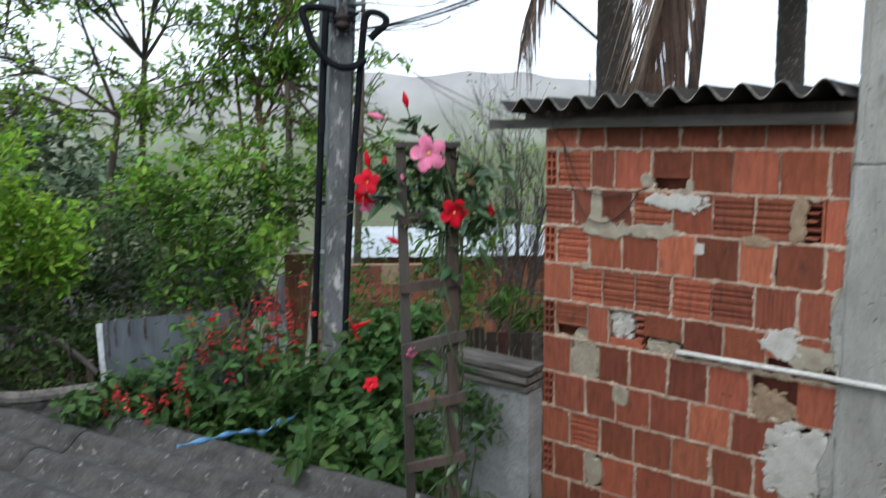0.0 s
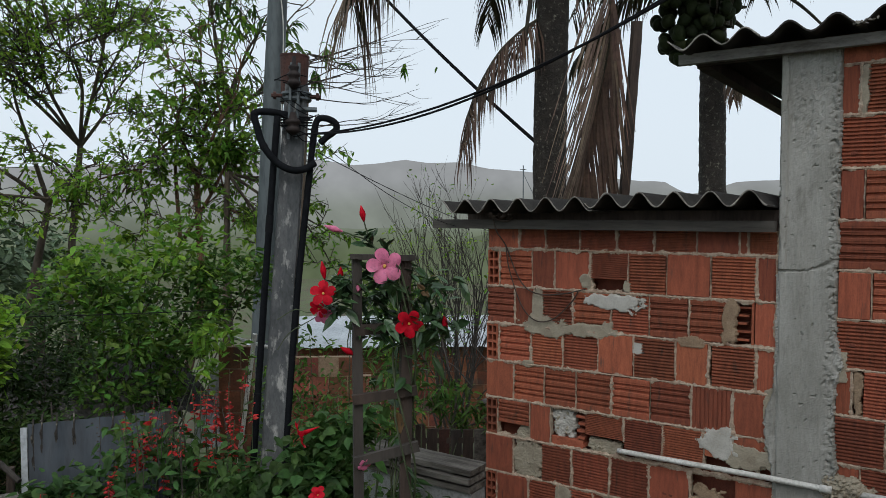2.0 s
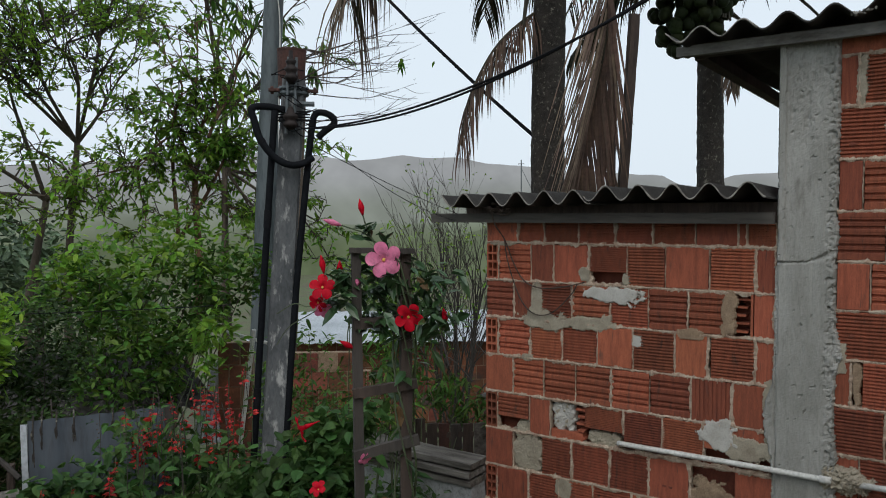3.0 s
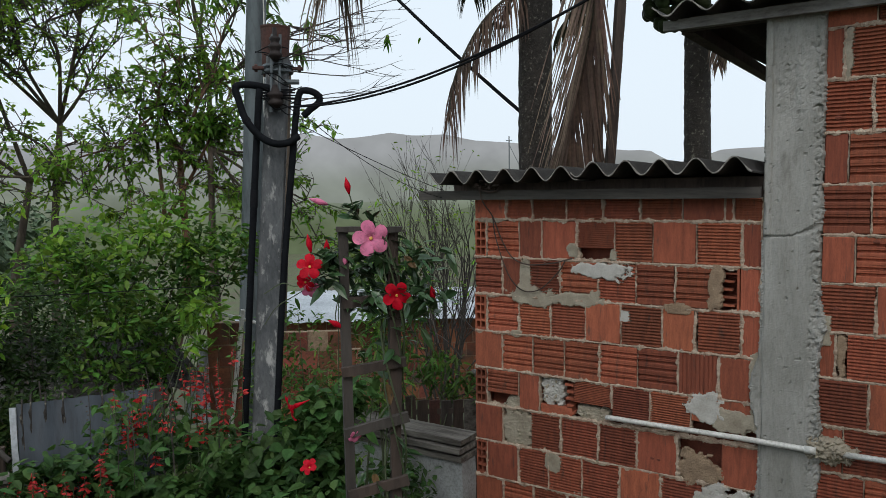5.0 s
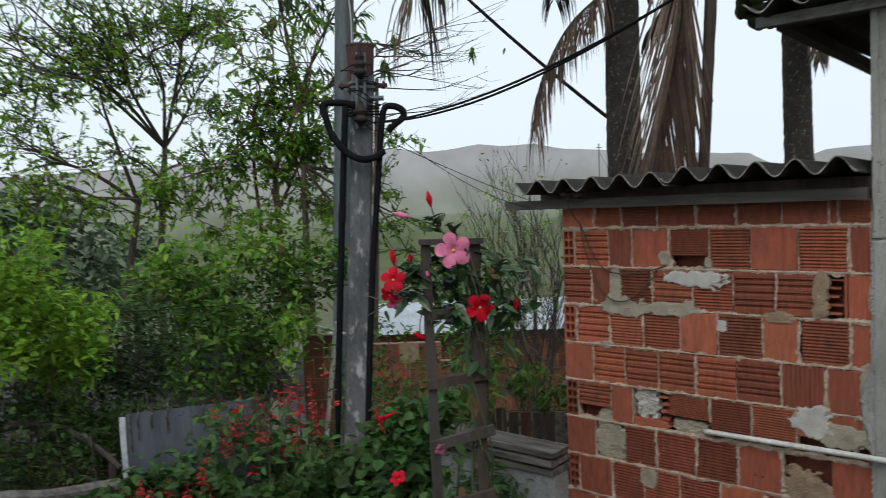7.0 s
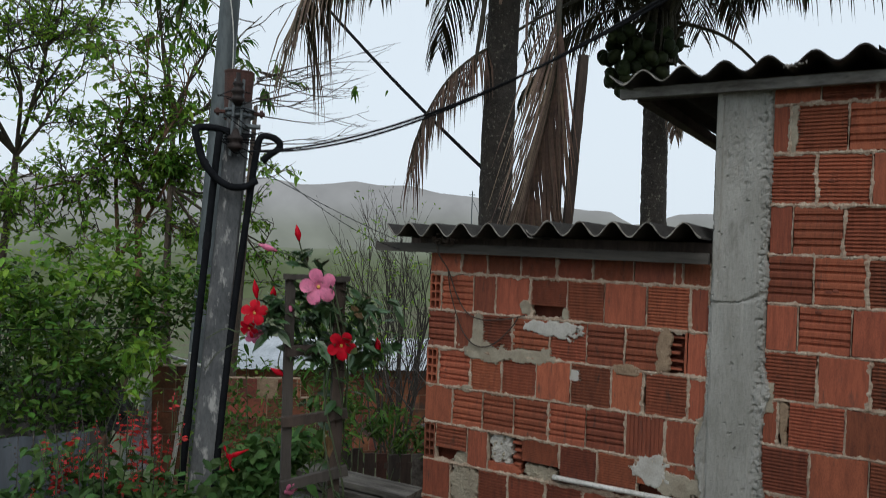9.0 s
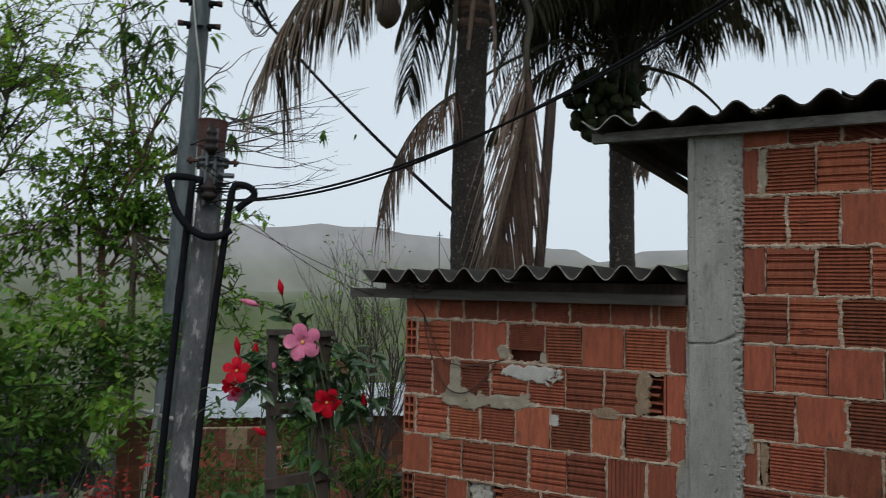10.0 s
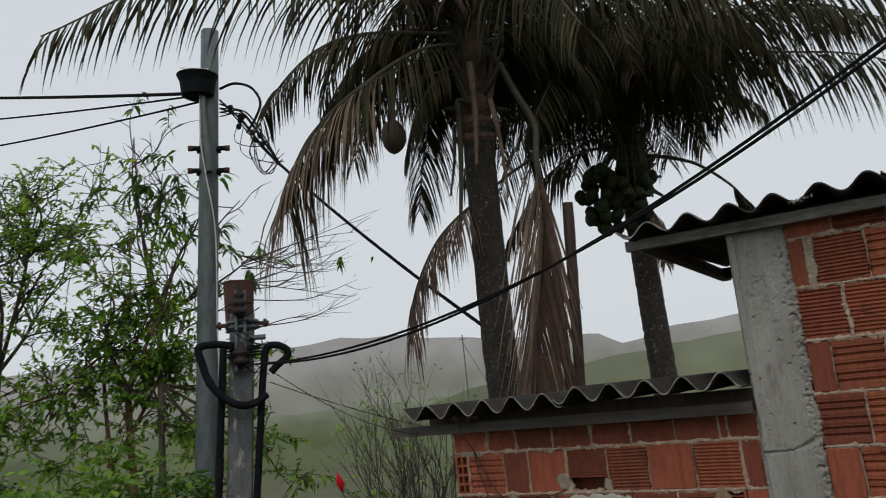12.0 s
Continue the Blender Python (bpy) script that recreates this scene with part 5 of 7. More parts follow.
# ---- trees ----
def tree(name, label, base, fork, tips, seed, mat, bark, leaf=0.09, aspect=0.36, r_base=0.045, density=1.0, lean=0.35, leaf_up=0.1, droop=0.35, subs=7, twigs=4, per=3, from_trunk=(), bare=0.0, rise=-0.04, limb=0.42, bunch=0.0, leaders=99, off=1.0):
    """A tree: tapered trunk, limbs that curve to their tips, side branches, twigs, and leaves along the twigs."""
    r = np.random.default_rng(seed)
    t = thing(name, base, label, "tree")
    base, fork = Vector(base), Vector(fork)
    foot = base.copy()
    stand = off_point(base, off)
    foot.z = SIGHT.z + (ground_height(stand.x, stand.y) - 0.1 - SIGHT.z) / off
    trunk = smooth_path([foot, foot.lerp(fork, 0.5) + Vector((r.normal() * 0.05, r.normal() * 0.05, 0)), fork], 6)
    piece("trunk", Geo().tube(trunk, [r_base * (1 - 0.45 * i / (len(trunk) - 1)) * (1 + 0.06 * nz(i, seed)) for i in range(len(trunk))], 10), bark, t, smooth=True)
    limbs, tw, B, W, stems = Geo(), Geo(), [], [], []

    def curve(a, b, wob):
        a, b = Vector(a), Vector(b)
        L = (b - a).length
        q1 = a.lerp(b, 0.35) + Vector((r.normal(), r.normal(), r.normal() * 0.6)) * wob * L + Vector((0, 0, rise * L))
        q2 = a.lerp(b, 0.7) + Vector((r.normal(), r.normal(), r.normal() * 0.6)) * wob * L
        return smooth_path([a, q1, q2, b], 4)

    for i, tip in enumerate(tips):
        start = Vector(from_trunk[i % len(from_trunk)]) if from_trunk and i % 2 else fork
        rr = r_base * limb
        if i >= leaders:
            near = min(stems, key=lambda p: (p[-1] - Vector(tip)).length)
            start = near[int((len(near) - 1) * r.uniform(0.2, 0.65))]
            rr *= 0.6
        path = curve(start, tip, 0.05)
        stems.append(path)
        piece("limb", Geo().tube(path, [rr * (1 - 0.78 * k / (len(path) - 1)) for k in range(len(path))], 7, False), bark, t, smooth=True)
        L = (Vector(tip) - start).length
        for s in range(subs):
            k = int(r.uniform(0.25, 1.0) * (len(path) - 1))
            p = path[k]
            d = (Vector(tip) - start).normalized() * 0.5 + Vector((r.normal(), r.normal(), r.normal() * 0.7 + lean))
            e = p + d.normalized() * L * r.uniform(0.18, 0.42)
            sub = curve(p, e, 0.06)
            limbs.tube(sub, [rr * 0.36 * (1 - 0.7 * j / (len(sub) - 1)) for j in range(len(sub))], 5, False)
            for q in range(twigs):
                j = int(r.uniform(0.3, 1.0) * (len(sub) - 1))
                f = sub[j] + (d.normalized() * 0.6 + Vector((r.normal(), r.normal(), r.normal() * 0.8 + 0.1))).normalized() * r.uniform(0.07, 0.2)
                tp = [sub[j], sub[j].lerp(f, 0.5) + Vector((0, 0, 0.012)), f]
                tw.tube(tp, [0.0032, 0.0024, 0.0012], 4, False)
                if r.random() < bare:
                    continue
                n = max(1, int(round((per + r.integers(0, 4)) * density * 1.5)))
                for m in range(n):
                    u = bunch + (1 - bunch) * (m + 1) / n
                    pt = tp[0].lerp(f, u)
                    w = (f - tp[0]).normalized() * 0.6 + Vector((r.normal(), r.normal(), r.normal() * 0.6 + leaf_up))
                    B.append(tuple(pt))
                    W.append(tuple(w))
    tagged(piece("branch_work", limbs, bark, t, smooth=True), kind="stuff")
    tagged(piece("twig_work", tw, M_TWIG, t), kind="stuff")
    n = len(B)
    ln = leaf * r.uniform(0.45, 1.05, n)
    tagged(piece("foliage", Geo().leaves(B, W, r.normal(size=(n, 3)) * 0.5 + np.array([0, 0, 1.0]), ln, ln * aspect, droop), mat, t), kind="stuff")
    return set_off(t, off)


tree("spreading_tree", "spreading tree with thin forked limbs and sparse bright leaves", (-2.66, -0.78, 0), (-2.60, -0.76, 2.62),
     [(-2.32, -1.42, 3.58), (-2.33, -0.63, 3.77), (-2.53, -1.74, 3.29), (-2.36, -0.51, 3.16), (-2.05, -1.31, 3.49),
      (-2.32, -1.84, 3.37), (-2.74, -1.75, 3.16), (-2.55, -1.73, 2.89), (-2.19, -1.66, 3.57), (-2.37, -1.63, 3.3), (-2.67, -1.42, 3.13), (-2.45, -1.3, 3.37), (-2.3, -1.32, 3.02), (-2.53, -0.97, 3.34),
      (-2.29, -0.94, 3.69), (-2.09, -1.07, 3.34), (-2.5, -0.73, 3.15), (-2.06, -0.79, 3.3), (-2.29, -0.43, 3.5), (-2.12, -0.74, 3.81), (-2.52, -1.48, 2.83), (-2.8, -1.56, 2.65), (-2.36, -0.52, 2.89),
      (-2.57, -1.1, 2.86), (-2.34, -1.32, 3.76), (-2.36, -1.9, 3.51), (-2.53, -0.68, 3.63), (-2.11, -0.41, 3.79)],
     61, M_LEAFY, M_BARK, 0.045, 0.5, 0.034, 1.0, subs=8, twigs=6, per=3, lean=0.5, rise=0.06, limb=0.38, bunch=0.25, droop=0.2, leaf_up=0.25, leaders=6, off=1.9)
tree("spreading_tree", "slender second stem of the spreading tree with bright leaves", (-2.78, -0.98, 0), (-2.70, -0.92, 2.25),
     [(-2.75, -1.15, 3.3), (-2.64, -1.62, 2.62), (-2.23, -0.85, 2.5), (-3.03, -1.67, 2.65), (-3.15, -1.06, 2.5), (-2.41, -1.17, 2.6), (-2.56, -1.79, 2.39), (-2.47, -1.56, 2.28), (-2.35, -1.28, 2.2), (-2.23, -1.05, 2.13), (-2.07, -0.79, 2.17), (-2.42, -1.43, 2.1), (-2.53, -1.71, 2.15)],
     62, M_LEAFY, M_BARK, 0.046, 0.52, 0.038, 1.2, subs=6, twigs=4, per=4, rise=0.06, limb=0.42, bunch=0.4, droop=0.2, leaf_up=0.25, leaders=3, off=1.9)
tree("mango_tree", "young tree with long hanging dark green leaves", (-1.90, -0.68, 0), (-1.76, -0.50, 2.40),
     [(-1.80, -0.70, 3.15), (-1.65, -0.54, 3.30), (-1.52, -0.35, 3.16), (-1.51, -0.26, 2.85), (-1.66, -0.42, 2.80), (-1.86, -0.67, 2.68), (-1.57, -0.26, 2.45), (-1.97, -0.79, 2.40), (-1.6, -0.4, 2.6), (-1.75, -0.5, 3.0), (-1.45, -0.3, 2.55), (-2.1, -0.95, 2.15), (-1.9, -0.75, 2.05), (-1.6, -0.35, 2.1), (-1.7, -0.6, 2.2), (-2.2, -1.1, 2.3)],
     63, M_LEAF, M_BARKR, 0.052, 0.5, 0.034, 1.1, subs=9, twigs=5, per=4, rise=0.06, limb=0.4, leaders=5, bunch=0.3, droop=0.35, leaf_up=0.0, from_trunk=((-1.82, -0.58, 2.0),), off=1.86)
tree("mango_tree", "slim young stem with drooping leaves behind the poles", (-1.72, -0.28, 0), (-1.72, -0.3, 2.45),
     [(-1.35, 0.1, 2.3), (-1.2, 0.25, 2.0), (-1.4, 0.0, 2.0), (-1.3, 0.2, 2.55), (-1.55, -0.1, 1.8), (-1.15, 0.15, 1.75)],
     64, M_LEAF, M_BARK, 0.066, 0.44, 0.028, 1.0, subs=7, twigs=4, per=3, droop=0.4, leaf_up=0.0, leaders=3, off=1.8)
tree("thin_tree", "thin upright tree with almost bare twigs and tufts of leaves", (-2.2, 0.15, 0), (-2.1, 0.02, 2.9),
     [(-2.14, -0.1, 4.16), (-1.93, -0.27, 4.05), (-1.87, -0.1, 3.84), (-2.02, -0.17, 3.6), (-1.57, 0.29, 3.65), (-1.85, 0.05, 3.52), (-1.7, 0.1, 3.9), (-1.5, 0.35, 3.3), (-1.3, 0.3, 3.1)],
     65, M_LEAFD, M_BARK, 0.10, 0.34, 0.03, 0.9, subs=6, twigs=3, per=5, droop=0.8, leaf_up=-0.2, bare=0.55, lean=0.8, off=1.85)
ACROSS = Vector((0.824, 0.567, 0.0))


def twig_arcs(name, label, root, origin, seed, n):
    """Long thin twigs that arch sideways from one stem, with finer shoots."""
    r = np.random.default_rng(seed)
    root, origin = Vector(root), Vector(origin)
    t = thing(name, tuple(root), label, "tree")
    piece("trunk", Geo().tube(smooth_path([root, root.lerp(origin, 0.6) + Vector((0.05, -0.04, 0)), origin], 8), [0.05 - 0.0018 * k for k in range(17)], 8), M_BARK, t, smooth=True)
    g = Geo()
    for i in range(n):
        a = origin + Vector((0, 0, r.uniform(-0.45, 0.45)))
        reach, rise = r.uniform(0.55, 1.5), r.uniform(-0.25, 0.45)
        b = a + ACROSS * reach + Vector((r.normal() * 0.1, r.normal() * 0.1, rise))
        mid = a.lerp(b, 0.55) + Vector((0, 0, r.uniform(-0.16, 0.10)))
        P = smooth_path([a, mid, b], 8)
        g.tube(P, [0.0075 * (1 - 0.8 * k / (len(P) - 1)) for k in range(len(P))], 5)
        for m in range(4):
            p = P[int(r.uniform(0.3, 0.95) * (len(P) - 1))]
            e = p + ACROSS * r.uniform(0.12, 0.42) + Vector((r.normal() * 0.06, r.normal() * 0.06, r.uniform(-0.05, 0.2)))
            Q = smooth_path([p, p.lerp(e, 0.5) + Vector((0, 0, r.uniform(-0.05, 0.02))), e], 5)
            g.tube(Q, [0.004 * (1 - 0.7 * k / (len(Q) - 1)) for k in range(len(Q))], 4)
    tagged(piece("twig_work", g, M_TWIG, t), kind="stuff")
    return t


twig_arcs("thin_tree", "bare arching twigs of a thin tree", (-4.0, 2.35, -0.8), (-3.75, 2.46, 3.55), 66, 15)
g = Geo()
rosettes(g, [(-0.66, 0.17, 3.06)], 8, 0.052, 0.42, 0.008, -0.2, 0.5, 77)
rosettes(g, [(-0.51, 0.28, 3.06), (-0.6, 0.2, 2.95)], 2, 0.035, 0.4, 0.006, -0.1, 0.5, 78)
set_off(tagged(part("leaf_tuft", g, M_LEAF), "tuft of drooping leaves at the end of an arching twig", "leaf tuft", kind="stuff"), 1.87)


def twig_bush(name, label, base, height, seed, stems=13):
    """A nearly leafless bush: upright stems that fork again and again into fine twigs."""
    r = np.random.default_rng(seed)
    base = Vector(base)
    t = thing(name, tuple(base), label, "shrub")
    g, tips = Geo(), []

    def grow(a, way, length, rad, level):
        way = way.normalized()
        bend = Vector((r.normal(), r.normal(), 0)) * 0.10 * length
        b = a + way * length
        P = smooth_path([a, a.lerp(b, 0.5) + bend * 0.5, b + Vector((0, 0, 0.04 * length))], 5)
        g.tube(P, [rad * (1 - 0.55 * k / (len(P) - 1)) for k in range(len(P))], 5 if level < 2 else 4, False)
        if level == 3:
            tips.append(tuple(b))
            return
        for m in range((3, 4, 4)[level]):
            p = P[int(r.uniform(0.35, 1.0) * (len(P) - 1))]
            w = way + Vector((r.normal() * 0.42, r.normal() * 0.42, 0.25 + r.normal() * 0.12))
            grow(p, w, length * r.uniform(0.42, 0.68), rad * 0.5, level + 1)

    for k in range(stems):
        w = Vector((r.normal() * 0.22, r.normal() * 0.22, 1.0))
        grow(base + Vector((r.normal() * 0.08, r.normal() * 0.08, 0)), w, height * r.uniform(0.42, 0.56), 0.016, 0)
    tagged(piece("twig_work", g, M_TWIG, t), kind="stuff")
    lf = Geo()
    pick = [q for q in tips if r.random() < 0.45]
    rosettes(lf, pick, 2, 0.055, 0.4, 0.02, 0.1, 0.3, seed + 1)
    tagged(piece("foliage", lf, M_LEAFY, t), kind="stuff")
    return t


twig_bush("bare_shrub", "nearly leafless shrub of fine grey twigs", (-2.30, 3.15, -0.55), 3.7, 67)
shrub("guava_bush", (-0.6, -1.45, 0), [((-0.44, -1.42, 1.66), (0.08, 0.08, 0.16), 22)], 5, 0.055, 0.45, M_LEAF, "leafy shoots growing up against the steel pole", 59, M_STEM, 0.03, 0.4, every=12)
shrub("leafy_shrub", (-0.62, 0.15, 0), [((-0.6, 0.15, 1.45), (0.2, 0.2, 0.35), 60), ((-0.72, 0.75, 0.9), (0.2, 0.15, 0.12), 30), ((-0.45, 0.75, 0.80), (0.25, 0.12, 0.06), 24)],
      5, 0.065, 0.38, M_LEAFD, "leafy green shrub growing behind the trellis", 55, M_STEM, 0.03, 0.6, -0.1)
shrub("leafy_shrub", (-0.75, -0.55, 0), [((-0.70, -0.62, 1.42), (0.16, 0.16, 0.16), 26), ((-0.78, -0.66, 1.24), (0.22, 0.2, 0.16), 40)], 4, 0.045, 0.42, M_LEAFD, "thin leafy shoots rising behind the trellis", 95, M_STEM, 0.03, 0.5)
shrub("leafy_shrub", (-0.1, -0.75, 0), [((-0.10, -0.78, 1.62), (0.10, 0.10, 0.26), 44), ((0.0, -0.7, 1.3), (0.14, 0.12, 0.2), 40)], 4, 0.055, 0.38, M_LEAFD, "green shoots with narrow leaves behind the trellis", 96, M_STEM, 0.03, 0.6)
shrub("leafy_shrub", (-0.35, -0.45, 0), [((-0.28, -0.35, 0.55), (0.22, 0.2, 0.2), 50)], 5, 0.06, 0.5, M_SALVIA, "small garden plant beside the whitewashed wall", 56, M_STEM, 0.03, 0.5)
shrub("weed_patch", (-1.0, -0.6, 0), [((-0.75, -0.5, 1.02), (0.3, 0.35, 0.20), 90), ((-0.4, -0.9, 1.02), (0.3, 0.3, 0.22), 80), ((-0.95, 0.0, 1.0), (0.25, 0.25, 0.22), 40)], 5, 0.036, 0.5, M_LEAFD, "tangle of small green weeds", 57, M_TWIG, 0.03, 0.4)


# ---- palms ----
def frond(path, length, side_len, mat, parent, label, seed, n=64, hang=0.8, width=0.036, one_side=0, rib=0.016, start=0.16, tip=0.0):
    """A palm frond: a tapering rib with long leaflets that spread and hang."""
    r = np.random.default_rng(seed)
    P = smooth_path(path, 8)
    seg = np.array([tuple(p) for p in P])
    arc = np.concatenate([[0], np.cumsum(np.linalg.norm(np.diff(seg, axis=0), axis=1))])
    f = piece("frond", Geo().tube(P, [rib * (1 - 0.85 * i / (len(P) - 1)) + 0.002 for i in range(len(P))], 6), M_RIB, parent, label)
    g = Geo()
    for i in range(n):
        t = start + (1 - start) * (i + 0.5) / n
        s = t * arc[-1]
        k = min(int(np.searchsorted(arc, s)), len(seg) - 1)
        p = seg[k - 1] + (seg[k] - seg[k - 1]) * ((s - arc[k - 1]) / max(arc[k] - arc[k - 1], 1e-6))
        d = seg[k] - seg[k - 1]
        d /= np.linalg.norm(d)
        sd = np.cross(d, (0, 0, 1.0))
        sd /= max(np.linalg.norm(sd), 1e-3)
        ln = side_len * max(tip, 0.45 + 0.55 * math.sin(math.pi * min(1, 0.18 + 0.8 * t))) * r.uniform(0.8, 1.1)
        for sg in ((-1, 1) if not one_side else (one_side,)):
            w = sd * sg * 0.75 + d * 0.55 + r.normal(size=3) * 0.10
            w /= np.linalg.norm(w)
            q = np.array(p)
            ring = []
            ww = width * r.uniform(0.7, 1.1)
            twist = r.normal(size=3) * 0.25
            for j in range(5):
                u = j / 4
                bend = min(1.0, hang * (0.48 + 0.54 * u))
                dirn = w * (1 - bend) + np.array([0, 0, -1.0]) * bend * 1.1
                dirn /= np.linalg.norm(dirn)
                wd = ww * (0.55 + 0.9 * u) if u < 0.4 else ww * 1.0 * (1 - (u - 0.4) / 0.62)
                off = d - dirn * np.dot(d, dirn) + twist
                off /= max(np.linalg.norm(off), 1e-3)
                ring.append((q - off * wd / 2, q + off * wd / 2))
                q = q + dirn * ln / 4
            o = len(g.v)
            for a, b in ring:
                g.v.extend((tuple(a), tuple(b)))
            for j in range(4):
                g.f.append((o + 2 * j, o + 2 * j + 1, o + 2 * j + 3, o + 2 * j + 2))
    lf = tagged(part("leaflet_fringe", g, mat), kind="stuff")
    lf.parent = f
    return f


def palm_trunk(parent, pts, r0, r1, seed):
    P = smooth_path(pts, 26)
    g = Geo()
    rad = []
    for i in range(len(P)):
        t = i / (len(P) - 1)
        rad.append((r0 + (r1 - r0) * t) * (1 + 0.014 * (1 if i % 3 == 0 else -0.5) + 0.05 * nz(i * 0.7, seed)))
    g.tube(P, rad, 16)
    for i, v in enumerate(g.v):
        k = 0.011 * nz(v[0] * 22, v[1] * 22, v[2] * 22)
        g.v[i] = (v[0] + k, v[1] - k, v[2] + k)
    return piece("trunk", g, M_PALM, parent, smooth=True)


palm = thing("coconut_palm", (-0.70, 2.25, 0), "coconut palm with ringed dark trunk and a skirt of dead fronds", "palm tree", "coconut palms")
palm_trunk(palm, [(-0.68, 2.28, -0.4), (-0.70, 2.26, 1.2), (-0.73, 2.25, 2.6), (-0.70, 2.24, 4.2), (-0.64, 2.22, 5.5)], 0.155, 0.125, 1)
C1 = Vector((-0.62, 2.22, 5.45))
F = [
    ("green arching palm frond", M_FROND, [(-0.70, 1.95, 5.50), (-0.78, 0.85, 5.25), (-1.18, -0.45, 4.88), (-1.50, -1.18, 4.34)], 0.72, 0.8),
    ("green palm frond with browned tip leaflets", M_FROND, [(-0.66, 2.05, 5.20), (-0.70, 1.32, 4.88), (-0.99, 0.86, 4.49), (-1.28, 0.70, 4.20), (-1.46, 0.67, 3.93), (-1.53, 0.67, 3.68)], 0.72, 1.0),
    ("browned frond drooping beside the trunk", M_DEADD, [(0.0, 4.05, 4.58), (-0.35, 3.55, 4.60), (-0.62, 2.95, 4.28), (-0.76, 2.36, 3.92), (-0.86, 1.95, 3.66), (-0.98, 1.75, 3.42), (-1.10, 1.60, 3.05), (-1.13, 1.56, 2.75)], 0.62, 1.0),
    ("green palm frond", M_FROND, [(-0.8, 2.2, 5.35), (-1.2, 2.05, 5.5), (-1.65, 1.9, 5.3), (-1.95, 1.8, 4.9)], 0.8, 0.85),
    ("green palm frond", M_FROND, [(-0.78, 2.3, 5.25), (-1.2, 2.6, 5.1), (-1.6, 2.9, 4.7), (-1.8, 3.0, 4.1)], 0.75, 0.9),
    ("green palm frond", M_FROND, [(-0.5, 2.05, 5.4), (-0.1, 1.6, 5.35), (0.4, 1.2, 5.0), (0.7, 1.0, 4.5)], 0.8, 0.9),
    ("green palm frond", M_FROND, [(-0.45, 2.2, 5.45), (0.2, 2.1, 5.5), (0.9, 1.9, 5.2), (1.5, 1.8, 4.7)], 0.8, 0.9),
    ("green palm frond", M_FROND, [(-0.5, 2.35, 5.5), (-0.2, 3.0, 5.7), (0.2, 3.6, 5.4), (0.5, 4.1, 4.8)], 0.75, 0.85),
    ("green palm frond", M_FROND, [(-0.65, 2.4, 5.6), (-0.9, 3.1, 5.9), (-1.2, 3.8, 5.6), (-1.5, 4.4, 5.0)], 0.75, 0.85),
    ("green palm frond", M_FROND, [(-0.72, 2.1, 5.1), (-0.85, 1.85, 4.85), (-0.98, 1.68, 4.5), (-1.06, 1.6, 4.15)], 0.36, 0.9),
    ("green palm frond bowed over", M_FROND, [(-0.68, 1.943, 5.256), (-1.235, 1.487, 5.272), (-1.56, 1.207, 5.128), (-1.903, 1.088, 4.85), (-2.084, 1.061, 4.6)], 0.55, 0.85),
    ("green upright palm frond", M_FROND, [(-0.66, 2.1, 5.6), (-1.0, 1.5, 6.2), (-1.5, 0.9, 6.3), (-2.0, 0.4, 5.9)], 0.8, 0.8),
    ("green upright palm frond", M_FROND, [(-0.6, 2.1, 5.6), (-0.2, 1.5, 6.2), (0.3, 0.9, 6.3), (0.7, 0.4, 6.0)], 0.8, 0.8),
]
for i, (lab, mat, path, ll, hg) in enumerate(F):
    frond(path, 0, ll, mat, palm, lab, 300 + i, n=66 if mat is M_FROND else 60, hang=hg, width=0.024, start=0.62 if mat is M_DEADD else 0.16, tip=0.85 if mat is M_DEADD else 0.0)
frond([(-0.80, 1.12, 4.68), (-0.99, 0.86, 4.49), (-1.28, 0.70, 4.20), (-1.46, 0.67, 3.93), (-1.53, 0.67, 3.68)], 0, 0.85, M_DEAD, palm, "browned hanging leaflets of a drooping frond", 329, n=50, hang=0.98, width=0.020, start=0.1, tip=1.0)


